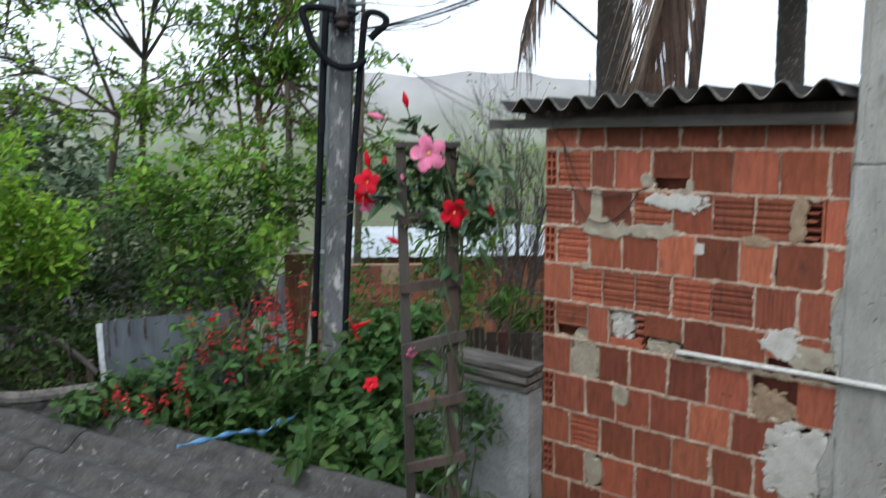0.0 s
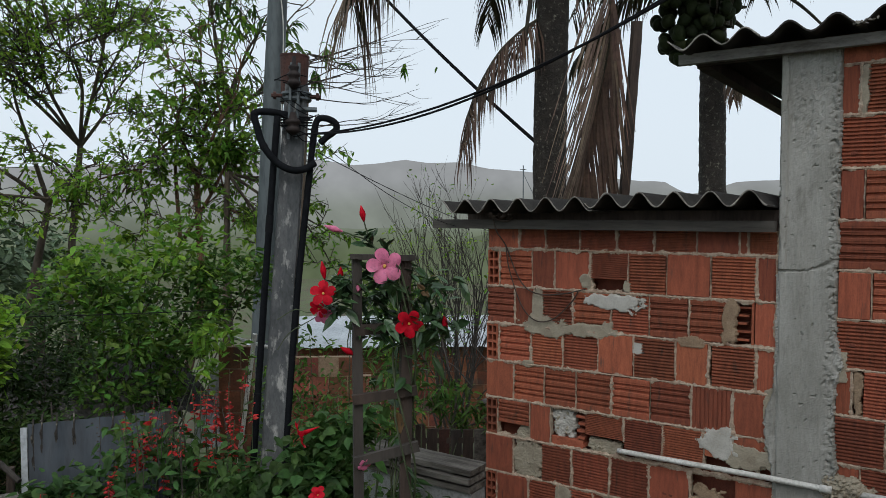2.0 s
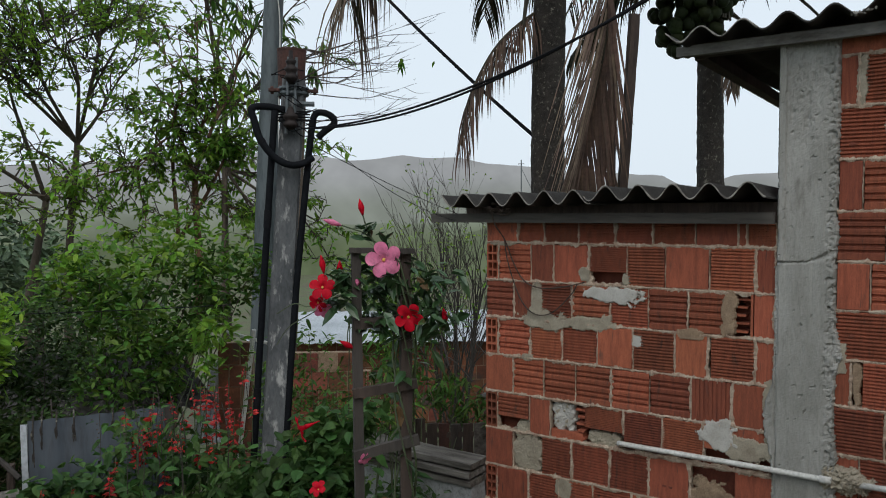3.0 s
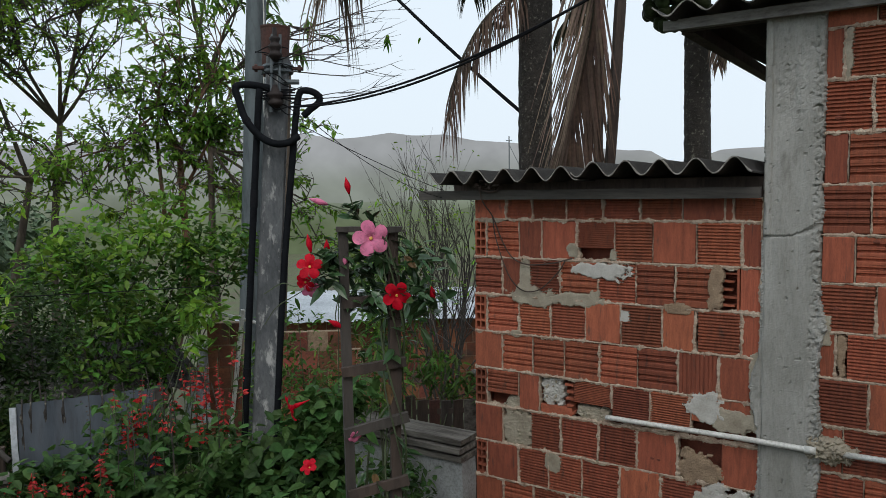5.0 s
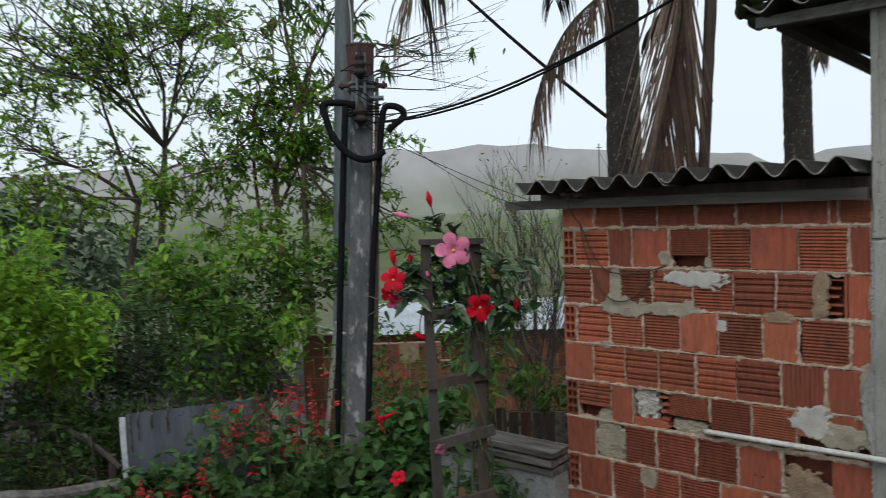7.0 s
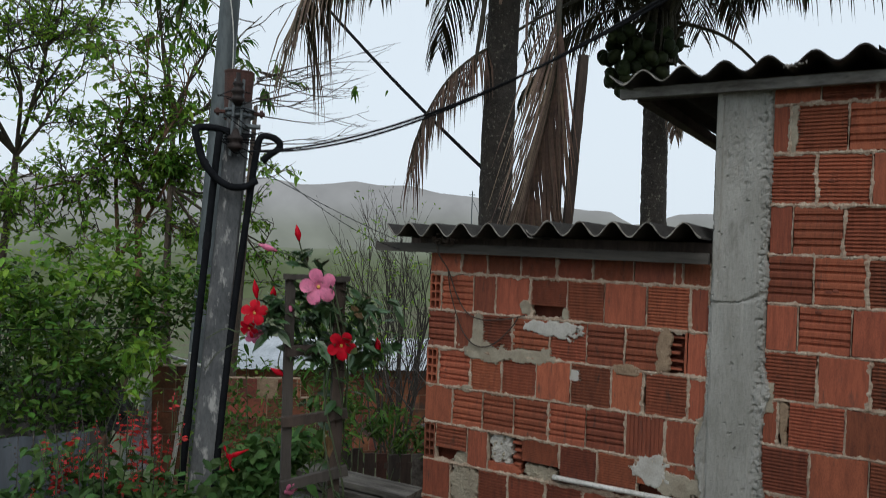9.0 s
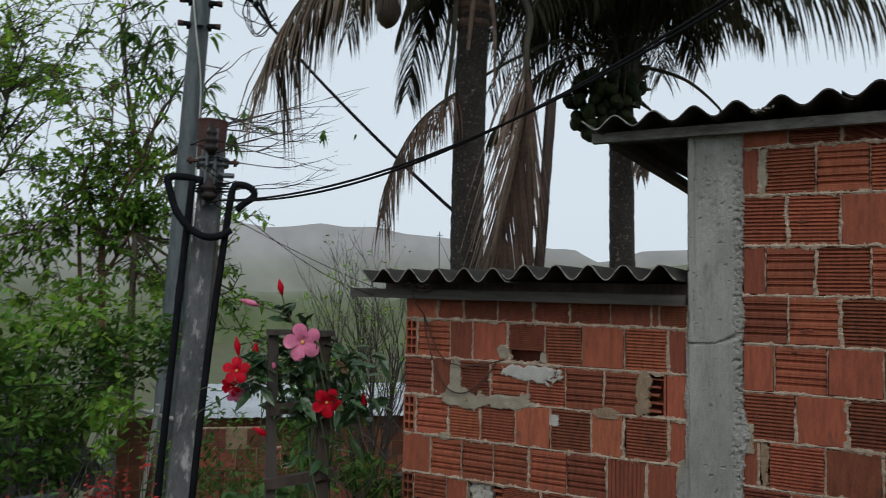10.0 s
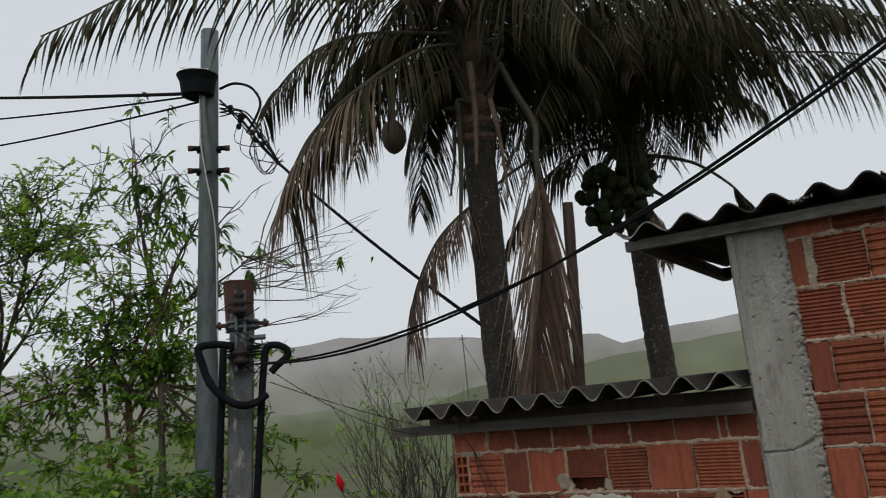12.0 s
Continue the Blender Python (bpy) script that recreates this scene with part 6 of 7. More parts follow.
def dead_skirt(parent, rib, seed):
    """A big dead frond hanging head down beside the trunk: long bleached strands on one side of the rib, a dense brown fan on the other."""
    r = np.random.default_rng(seed)
    P = smooth_path(rib, 10)
    f = piece("frond", Geo().tube(P, [0.034 - 0.028 * i / (len(P) - 1) for i in range(len(P))], 6), M_RIB, parent, "big dead brown frond hanging down beside the trunk")
    across = Vector((0.824, 0.567, 0.0))
    fan, strands = Geo(), Geo()

    def ribbon(g, a, way, length, w, sag):
        o = len(g.v)
        for j in range(6):
            u = j / 5
            q = Vector(a) + way * length * u + Vector((0, 0, -sag * length * u * u))
            h = w * (0.6 + 1.2 * u if u < 0.3 else 1.0 - 0.85 * (u - 0.3) / 0.7) / 2
            tilt = across * 0.8 + VIEW * 0.5
            g.v.extend((tuple(q - tilt * h), tuple(q + tilt * h)))
        for j in range(5):
            g.f.append((o + 2 * j, o + 2 * j + 1, o + 2 * j + 3, o + 2 * j + 2))

    n = 96
    for i in range(n):
        t = 0.42 + 0.58 * (i + 0.5) / n
        k = t * (len(P) - 1)
        a = P[int(k)].lerp(P[min(int(k) + 1, len(P) - 1)], k - int(k))
        down = Vector((0, 0, -1))
        way = (down + across * (0.10 + 0.05 * r.normal()) + VIEW * 0.04 * r.normal()).normalized()
        ribbon(fan, a, way, r.uniform(0.7, 1.1), r.uniform(0.020, 0.030), 0.03)
        way = (down - across * (0.29 + 0.05 * r.normal()) + VIEW * (0.03 + 0.04 * r.normal())).normalized()
        ribbon(strands, a, way, r.uniform(0.75, 1.1), r.uniform(0.013, 0.022), 0.04)
    for i in range(16):
        a = P[int(len(P) * 0.4)].lerp(P[int(len(P) * 0.6)], r.uniform(0, 1)) - across * r.uniform(0.0, 0.08)
        ribbon(strands, a, (Vector((0, 0, -1)) - across * r.uniform(0.3, 0.5) + VIEW * 0.1).normalized(), r.uniform(0.7, 1.1), 0.014, 0.22)
    for name, g, mat in (("leaflet_fan", fan, M_DEADD), ("leaflet_tassel", strands, M_DEAD)):
        lf = tagged(part(name, g, mat), kind="stuff")
        lf.parent = f
    return f


dead_skirt(palm, [(-0.56, 2.20, 5.20), (-0.42, 2.22, 5.02), (-0.22, 2.05, 4.62), (0.0, 1.80, 4.22), (0.054, 1.60, 3.90), (0.02, 1.69, 3.50), (-0.06, 1.735, 3.17), (-0.12, 1.75, 2.95), (-0.19, 1.75, 2.71), (-0.26, 1.743, 2.40), (-0.30, 1.74, 2.05)], 330)
for k, (a, b, w) in enumerate([((-0.42, 1.98, 4.6), (-0.36, 1.96, 3.75), 0.022), ((-0.75, 2.05, 4.7), (-0.85, 2.0, 3.5), 0.03), ((-0.6, 2.05, 5.0), (-0.62, 2.0, 4.1), 0.035), ((-0.84, 2.1, 4.5), (-0.92, 2.05, 3.9), 0.02)]):
    piece("frond_stub", Geo().tube(smooth_path([a, lerp(a, b, 0.5) + Vector((0.03, -0.02, 0)), b], 5), [w * (1 - 0.06 * i) for i in range(11)], 7), M_RIB if k % 2 else M_DEAD, palm, "dry frond base hanging from the crown")
piece("coconut", Geo().blob((-1.06, 1.46, 4.32), (0.10, 0.10, 0.14), 0.08, 2, 14, 10), M_NUTB, palm, "single brown coconut", smooth=True)
piece("nut_stalk", Geo().tube(smooth_path([(-0.72, 2.05, 5.0), (-0.95, 1.65, 4.8), (-1.06, 1.47, 4.45)], 5), 0.012, 6), M_RIB, palm)

palm2 = thing("coconut_palm", (0.06, 4.3, 0), "coconut palm with a heavy cluster of green nuts", "palm tree", "coconut palms")
palm_trunk(palm2, [(0.10, 4.32, -0.6), (0.08, 4.3, 1.2), (0.06, 4.29, 2.6), (0.05, 4.28, 3.7), (0.06, 4.25, 5.2)], 0.14, 0.12, 2)
F2 = [
    ("curved green palm frond bowed to the roof", M_FROND, [(0.06, 4.3, 4.50), (0.33, 4.36, 4.447), (0.683, 4.38, 4.288), (0.969, 4.396, 4.013), (1.10, 4.45, 3.80), (1.2, 4.5, 3.6)], 0.35, 0.6, 0.72),
    ("green palm frond", M_FROND, [(-0.02, 4.1, 4.55), (-0.3, 3.9, 4.55), (-0.7, 3.7, 4.3), (-1.1, 3.5, 3.7)], 0.55, 0.95, 0.3),
    ("green palm frond", M_FROND, [(0.2, 4.0, 5.3), (0.8, 3.6, 5.75), (1.5, 3.2, 5.7), (2.1, 2.9, 5.3)], 0.85, 0.9, 0.16),
    ("green palm frond", M_FROND, [(0.2, 4.1, 5.2), (0.9, 3.9, 5.5), (1.7, 3.6, 5.4), (2.3, 3.4, 5.0)], 0.85, 0.9, 0.16),
    ("green palm frond", M_FROND, [(0.15, 3.95, 5.1), (0.5, 3.3, 5.3), (0.9, 2.7, 5.2), (1.2, 2.3, 4.9)], 0.75, 0.9, 0.16),
    ("green palm frond", M_FROND, [(0.05, 3.9, 5.1), (0.0, 3.2, 5.2), (-0.05, 2.6, 4.9), (-0.1, 2.1, 4.4)], 0.7, 0.9, 0.16),
    ("green palm frond", M_FROND, [(-0.1, 4.0, 5.1), (-0.6, 3.7, 5.2), (-1.1, 3.4, 4.9), (-1.4, 3.2, 4.4)], 0.7, 0.9, 0.16),
    ("green palm frond", M_FROND, [(0.25, 4.3, 5.3), (1.0, 4.5, 5.8), (1.9, 4.6, 5.7), (2.6, 4.6, 5.3)], 0.85, 0.9, 0.16),
    ("green upright palm frond", M_FROND, [(0.1, 4.1, 5.4), (0.5, 3.5, 6.2), (1.1, 2.9, 6.4), (1.8, 2.3, 6.0)], 0.85, 0.85, 0.16),
    ("green upright palm frond", M_FROND, [(0.05, 4.4, 5.4), (0.0, 5.0, 6.0), (0.0, 5.6, 6.0), (0.0, 6.2, 5.5)], 0.8, 0.85, 0.16),
    ("green palm frond", M_FROND, [(-0.1, 4.4, 5.2), (-0.8, 4.8, 5.6), (-1.5, 5.2, 5.3), (-2.0, 5.4, 4.7)], 0.8, 0.85, 0.16),
    ("long green palm frond reaching over the roof", M_FROND, [(0.2, 3.9, 5.0), (1.1, 3.0, 5.3), (1.8, 2.4, 5.25), (2.5, 1.9, 4.85)], 0.9, 0.95, 0.16),
    ("green palm frond with long hanging leaflets", M_FROND, [(0.1, 4.2, 5.2), (0.488, 4.16, 5.257), (1.215, 4.075, 5.191), (1.841, 4.068, 5.02), (2.314, 4.024, 4.818), (2.725, 3.985, 4.506)], 0.95, 0.93, 0.2),
    ("green palm frond with long hanging leaflets", M_FROND, [(0.1, 4.15, 5.2), (0.513, 4.124, 5.361), (1.268, 3.988, 5.424), (1.838, 3.891, 5.47), (2.337, 3.799, 5.409), (2.66, 3.799, 5.078), (2.8, 3.9, 4.7)], 0.95, 0.93, 0.2),
    ("short green palm frond drooping over the roof", M_FROND, [(0.1, 4.2, 5.1), (0.29, 4.166, 5.132), (0.771, 3.984, 4.993), (1.177, 3.896, 4.787), (1.437, 3.892, 4.542)], 0.62, 0.9, 0.2),
    ("browned frond hanging below the crown", M_DEAD, [(0.2, 4.2, 3.9), (0.28, 4.1, 3.75), (0.31, 4.05, 3.55), (0.31, 4.05, 3.3)], 0.32, 1.0, 0.05),
    ("dead stub of frond beside the trunk", M_DEAD, [(0.15, 4.2, 3.9), (0.25, 4.1, 3.8), (0.36, 4.05, 3.6), (0.39, 4.02, 3.4)], 0.24, 1.0, 0.1),
]
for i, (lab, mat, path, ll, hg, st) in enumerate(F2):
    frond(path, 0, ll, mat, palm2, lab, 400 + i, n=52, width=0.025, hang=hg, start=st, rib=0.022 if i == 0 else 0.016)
rp = random.Random(5)
for crown, owner, base_seed in (((-0.63, 2.22, 5.35), palm, 700), ((0.06, 4.22, 5.15), palm2, 800)):
    for k in range(46):
        az = 2 * math.pi * (k + rp.random()) / 46 * 2
        reach, lift, drop = rp.uniform(0.8, 1.75), rp.uniform(-0.05, 0.6), rp.uniform(0.2, 0.75)
        if k % 4 == 1:
            lift = rp.uniform(0.7, 1.2)
        if owner is palm2:
            drop = min(drop, 0.35)
            lift += 0.25
        elif k % 3 == 0:
            reach, lift, drop = rp.uniform(0.5, 1.0), 0.0, rp.uniform(0.25, 0.5)
        c, s = math.cos(az), math.sin(az)
        if owner is palm and 0.4 * c - 0.9 * s > 0.1:
            if k % 2:
                continue
            lift, drop = rp.uniform(0.75, 1.1), rp.uniform(-0.3, 0.1)
        elif 0.4 * c - 0.9 * s > 0.45:
            lift, drop = rp.uniform(0.5, 0.9), rp.uniform(0.0, 0.3)
        x, y, z = crown
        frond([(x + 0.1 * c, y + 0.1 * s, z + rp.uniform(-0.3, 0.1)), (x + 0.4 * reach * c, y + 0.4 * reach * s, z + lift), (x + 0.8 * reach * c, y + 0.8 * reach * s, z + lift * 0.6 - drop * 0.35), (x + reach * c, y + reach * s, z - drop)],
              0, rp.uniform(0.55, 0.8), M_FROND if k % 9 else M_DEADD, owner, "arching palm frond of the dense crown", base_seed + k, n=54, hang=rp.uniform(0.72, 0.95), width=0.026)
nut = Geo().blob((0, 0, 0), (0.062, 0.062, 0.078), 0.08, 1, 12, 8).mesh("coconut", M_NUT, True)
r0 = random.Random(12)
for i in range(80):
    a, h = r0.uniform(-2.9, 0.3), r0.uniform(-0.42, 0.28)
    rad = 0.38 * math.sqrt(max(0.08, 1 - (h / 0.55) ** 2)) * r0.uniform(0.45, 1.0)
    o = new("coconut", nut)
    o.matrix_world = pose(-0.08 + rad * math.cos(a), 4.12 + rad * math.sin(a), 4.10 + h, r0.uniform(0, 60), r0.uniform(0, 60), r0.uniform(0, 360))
    under(palm2, o)
g = Geo()
for i in range(14):
    a = r0.uniform(-2.9, 0.3)
    g.tube(smooth_path([(0.05, 4.25, 4.6), (0.03 + 0.2 * math.cos(a), 4.2 + 0.2 * math.sin(a), 4.5), (0.26 * math.cos(a), 4.15 + 0.26 * math.sin(a), 4.0)], 4), 0.012, 5)
tagged(piece("nut_stalk_work", g, M_RIB, palm2), kind="stuff")
g = Geo()
for i in range(60):
    a, z = r0.uniform(0, 6.28), r0.uniform(4.0, 5.5)
    g.tube([(0.05 + 0.1 * math.cos(a), 4.25 + 0.1 * math.sin(a), z), (0.05 + 0.32 * math.cos(a), 4.25 + 0.32 * math.sin(a), z + r0.uniform(-0.2, 0.5))], [0.035, 0.012], 6)
tagged(piece("leaf_sheath_work", g, M_RIB, palm2, "dark fibrous leaf sheaths below the crown"), kind="stuff")
rough_tube = Geo().tube(smooth_path([(-0.695, 2.24, 4.35), (-0.69, 2.23, 4.6), (-0.66, 2.22, 4.95), (-0.62, 2.22, 5.4)], 10), [0.136 + 0.014 * math.sin(k * 1.1) + 0.008 * nz(k * 0.9, 3) for k in range(31)], 14)
g = Geo()
for i in range(50):
    a, z = r0.uniform(0, 6.28), r0.uniform(4.6, 5.6)
    g.tube([(-0.65 + 0.1 * math.cos(a), 2.22 + 0.1 * math.sin(a), z), (-0.65 + 0.3 * math.cos(a), 2.22 + 0.3 * math.sin(a), z + r0.uniform(-0.1, 0.5))], [0.035, 0.012], 6)
piece("leaf_sheath", rough_tube, M_DEADD, palm, "brown fibrous sheath round the top of the trunk")
tagged(piece("leaf_sheath_work", g, M_RIB, palm, "dark fibrous leaf sheaths below the crown"), kind="stuff")

tagged(part("wooden_post", stick((-0.28, 2.32, -0.3), (0.129, 1.934, 3.602), 0.066, 0.05, 9, 30, 0.004), M_DARKWOOD), "dark square timber post standing behind the shed", "post")
tagged(part("wooden_post", stick((-0.06, 1.90, -0.3), (0.005, 1.83, 3.155), 0.055, 0.04, 10, 30, 0.004), M_DARKWOOD), "shorter dark timber post beside the taller one", "post")

# Unseen wall, added to dim the lower right of the brickwork.
g = Geo().box((3.3, -6.0, -0.1), (3.42, -0.3, 3.1))
tagged(part("wall_terrace", g, M_TAN), "unseen plain wall added to block light from the side", "wall", kind="structure")

# ---- yard behind: low wall, planks, fence, outbuildings ----
lowwall = thing("low_wall", (-0.33, -0.1, 0), "low whitewashed block wall stained grey", "wall", kind="structure")
piece("block_wall", rough_box((-0.95, -0.14, -0.2), (0.015, 0.0, 0.70), (20, 0, 20), 0.004, 12, 8), M_WHITE, lowwall)
r0 = random.Random(51)
for i, (x0, dy, th) in enumerate(((-0.98, 0.0, 0.030), (-0.90, 0.025, 0.016), (-1.02, -0.012, 0.028), (-0.94, 0.03, 0.014), (-0.99, 0.006, 0.030))):
    z = 0.705 + (0.0, 0.031, 0.049, 0.078, 0.093)[i]
    y = -0.155 + dy
    g = rough_box((x0, y, z), (0.015 - 0.02 * (i % 2), y + 0.17, z + th), (60, 0, 2), 0.0055, 20 + i, 9)
    tagged(part("plank", g, M_WOODX), "grey weathered plank stacked on the low wall", "plank", "stacked planks")
for i in range(3):
    g = rough_box((-0.62 + 0.1 * i, 0.95 + 0.1 * i, 0.86 + 0.035 * i), (0.25, 1.05 + 0.1 * i, 0.885 + 0.035 * i), (24, 0, 1), 0.003, 30 + i, 12)
    tagged(part("plank", g, M_WOODX), "loose grey board over the dark block", "plank", "loose boards")
tagged(part("log", Geo().tube([(-0.16, 0.36, 0.70), (0.02, 0.22, 0.78), (0.06, 0.19, 0.79)], 0.03, 12), M_WOOD), "short grey round log lying behind the planks", "log")
fence = thing("board_fence", (-0.6, 0.55, 0), "low fence of dark weathered upright boards", "fence")
for i in range(10):
    x, y = -1.05 + 0.068 * i, 0.32 + 0.040 * i
    last = i == 9
    piece("board", stick((x, y, -0.1), (x + 0.004, y, 0.75 + 0.012 * (i % 2) + 0.03 * r0.random() + (0.05 if i == 4 else 0)), 0.068 + 0.012 * last, 0.016, 60 + i, 8, 0.005), M_WOODX if last else (M_DARKWOOD, M_DARKWOOD, M_RUST, M_WOOD)[i % 4], fence)
piece("rail", stick((-1.1, 0.31, 0.68), (-0.44, 0.68, 0.71), 0.035, 0.02, 90), M_DARKWOOD, fence)
# Dark block set in to stand for the shadowed pit by the shed.
tagged(part("rubble_heap", rough_box((-0.36, 0.5, -0.1), (0.02, 1.5, 0.55), (8, 0, 8), 0.05, 44, 4), M_DARKWOOD), "dark block filling the shadowed pit beside the shed", "rubble")
for i in range(26):
    g = Geo()
    a = Vector((r0.uniform(-1.1, 0.0), r0.uniform(0.7, 1.8), r0.uniform(0.6, 1.0)))
    d = Vector((r0.uniform(-1, 1), r0.uniform(-0.4, 0.4), r0.uniform(-0.1, 0.5))).normalized() * r0.uniform(0.4, 0.9)
    P = smooth_path([a, a + d * 0.5 + Vector((0, 0, r0.uniform(0, 0.12))), a + d], 5)
    g.tube(P, [0.007 * (1 - 0.07 * k) for k in range(len(P))], 5)
    for k in range(3):
        p = P[3 + 2 * k]
        g.tube([p, p + Vector((r0.uniform(-0.2, 0.2), r0.uniform(-0.1, 0.1), r0.uniform(-0.05, 0.25)))], [0.004, 0.0015], 4)
    tagged(part("dry_branch", g, M_TWIG), "dry cut branch thrown on the brush heap", "branch", "brush heap")


def course_wall(a, b, z0, z1, parent, seed, course=0.2, blen=0.2, thick=0.09, skip=0.0, stepped=0.0):
    """Bricks of a far wall, each its own block, joined in one mesh, on a recessed mortar core."""
    r = random.Random(seed)
    a, b = Vector(a), Vector(b)
    L = (b - a).length
    ax = (b - a).normalized()
    nr = Vector((ax.y, -ax.x, 0))
    core, g = Geo(), Geo()

    def block(geo, s0, s1, h0, h1, n0, n1):
        c = [a + ax * s + nr * n for s, n in ((s0, n0), (s1, n0), (s1, n1), (s0, n1))]
        geo.add([(p.x, p.y, h) for h in (h0, h1) for p in c], [(3, 2, 1, 0), (4, 5, 6, 7), (0, 1, 5, 4), (1, 2, 6, 5), (2, 3, 7, 6), (3, 0, 4, 7)])

    rows = int((z1 - z0) / course)
    for k in range(rows):
        s = -blen / 2 if k % 2 else 0.0
        end = L - stepped * max(0, k - rows * 0.5) * 0.3
        block(core, 0, end, z0 + k * course, z0 + (k + 1) * course, -thick, -0.012)
        while s < end - 0.03:
            s0, s1 = max(s, 0) + 0.006, min(s + blen, end) - 0.006
            if r.random() > skip and s1 > s0:
                block(g, s0, s1, z0 + k * course + 0.006, z0 + (k + 1) * course - 0.006, -thick + 0.01, r.uniform(-0.004, 0.002))
            s += blen
    tagged(piece("wall_core", core, M_TAN, parent), kind="stuff")
    return tagged(piece("bricks", g, M_BRICKFAR, parent), kind="stuff")


M_BRICKFAR = material("old_fired_clay", (0.27, 0.092, 0.050), (0.10, 0.044, 0.028), 0.95, 4, 60, 0.4, per="island", spread=0.35, stain=(0.09, 0.06, 0.05), stain_scale=3, stain_at=0.55)
shack = thing("outbuilding", (-4.4, 5.2, -1), "old brick outbuilding with a pale tin roof", "outbuilding")
course_wall((-5.6, 4.05, 0), (-3.0, 6.1, 0), -1.46, 0.35, shack, 1)
sheet = Geo()
a, b = Vector((-6.3, 3.85, 0)), Vector((-2.9, 6.5, 0))
ax = (b - a).normalized()
nr = Vector((-ax.y, ax.x, 0))
for s in (0, 1):
    for i in range(121):
        p = a.lerp(b, i / 120)
        for j, (o, z) in enumerate(((-0.50, 0.335), (1.6, 0.50))):
            q = p + nr * o
            sheet.v.append((q.x, q.y, z + 0.006 * math.cos(i * 2 * math.pi / 4) + 0.004 * s))
for i in range(120):
    k = i * 2
    sheet.f.extend([(k, k + 2, k + 3, k + 1), (k + 242, k + 243, k + 245, k + 244), (k, k + 242, k + 244, k + 2)])
piece("tin_roof", sheet, M_ROOFW, shack, "pale tin roof")
ruin = thing("brick_ruin", (-3.2, 2.3, -0.5), "crumbling low wall of orange bricks", "wall")
course_wall((-3.75, 1.9, 0), (-2.75, 2.65, 0), -0.9, 0.72, ruin, 2, skip=0.04, stepped=0.35)
ruin2 = thing("brick_ruin", (-3.1, 1.1, -0.5), "broken brick pier among the bushes", "wall")
course_wall((-3.33, 0.90, 0), (-3.08, 1.08, 0), -0.8, 1.0, ruin2, 3, skip=0.03)
panel = thing("white_panel", (-3.35, 0.85, 0), "white ribbed metal panel leaning on bricks", "panel")
g = Geo()
for i in range(33):
    t = i / 32
    for z in (0.1, 0.80):
        g.v.append((-3.46 + 0.16 * t, 0.62 + 0.25 * t + 0.01 * math.cos(i * 1.57) + 0.40 * z, z))
for i in range(32):
    k = 2 * i
    g.f.append((k, k + 2, k + 3, k + 1))
n = len(g.v)
g.v.extend([(x - 0.004, y + 0.005, z) for x, y, z in g.v])
g.f.extend([tuple(v + n for v in reversed(f)) for f in list(g.f)])
piece("ribbed_sheet", g, M_ROOFW, panel)
piece("prop", Geo().tube([(-3.2, 1.0, -0.1), (-2.9, 0.95, 1.15)], 0.02, 8).tube([(-3.3, 0.9, 1.12), (-2.75, 1.15, 0.98)], 0.016, 8), M_PVC, panel, "pale prop stick")
far_roof = thing("far_shed_roof", (-4.2, -0.4, 0), "grey corrugated fibre cement roof of a shed below", "roof")


def slope_sheet(o, u, v, lu, lv, pitch, amp):
    o, u, v = Vector(o), Vector(u).normalized(), Vector(v).normalized()
    nr = u.cross(v).normalized()
    g = Geo()
    n = int(lu / pitch * 8)
    for s in (0, 1):
        for i in range(n + 1):
            for j in range(3):
                p = o + u * (lu * i / n) + v * (lv * j / 2) + nr * (amp * math.cos(2 * math.pi * lu * i / n / pitch) + 0.007 * s)
                g.v.append(tuple(p))
    t = (n + 1) * 3
    for i in range(n):
        for j in range(2):
            k = i * 3 + j
            g.f.extend([(k, k + 3, k + 4, k + 1), (k + t, k + t + 1, k + t + 4, k + t + 3)])
        for j in (0, 2):
            k = i * 3 + j
            g.f.append((k, k + t, k + t + 3, k + 3))
    return g


piece("roof_sheet", slope_sheet((-3.55, -2.0, 0.62), (0.28, 0.96, 0.0), (-0.9, 0.26, 0.30), 2.6, 1.2, 0.177, 0.024), M_FIBRE2, far_roof, smooth=True)
piece("shed_body", rough_box((-5.2, -1.4, -1.0), (-3.75, 0.6, 0.56), (6, 0, 6), 0.01, 71, 4), M_TAN, far_roof)
span("garden_wire", (-4.5, -2.6, 1.62), (-0.6, -1.2, 1.75), 0.05, 0.0022, "thin garden wire stretched between the bushes")
span("garden_wire", (-5.0, -3.2, 2.5), (-2.85, -0.86, 2.52), 0.04, 0.003, "pale thin wire stretched to the tree", mat=M_PVC)
mast = thing("antenna_mast", (-11.5, 21.8, -4), "thin far antenna mast with guy wire", "antenna")
piece("pole", Geo().tube([(-11.55, 21.77, -4), (-11.55, 21.77, 4.1)], 0.022, 6).tube([(-11.66, 21.73, 3.95), (-11.44, 21.81, 3.95)], 0.014, 5), M_GALV, mast)
piece("guy_wire", Geo().tube([(-11.55, 21.77, 3.8), (-10.2, 22.6, 0.5)], 0.010, 5), M_GALV, mast)

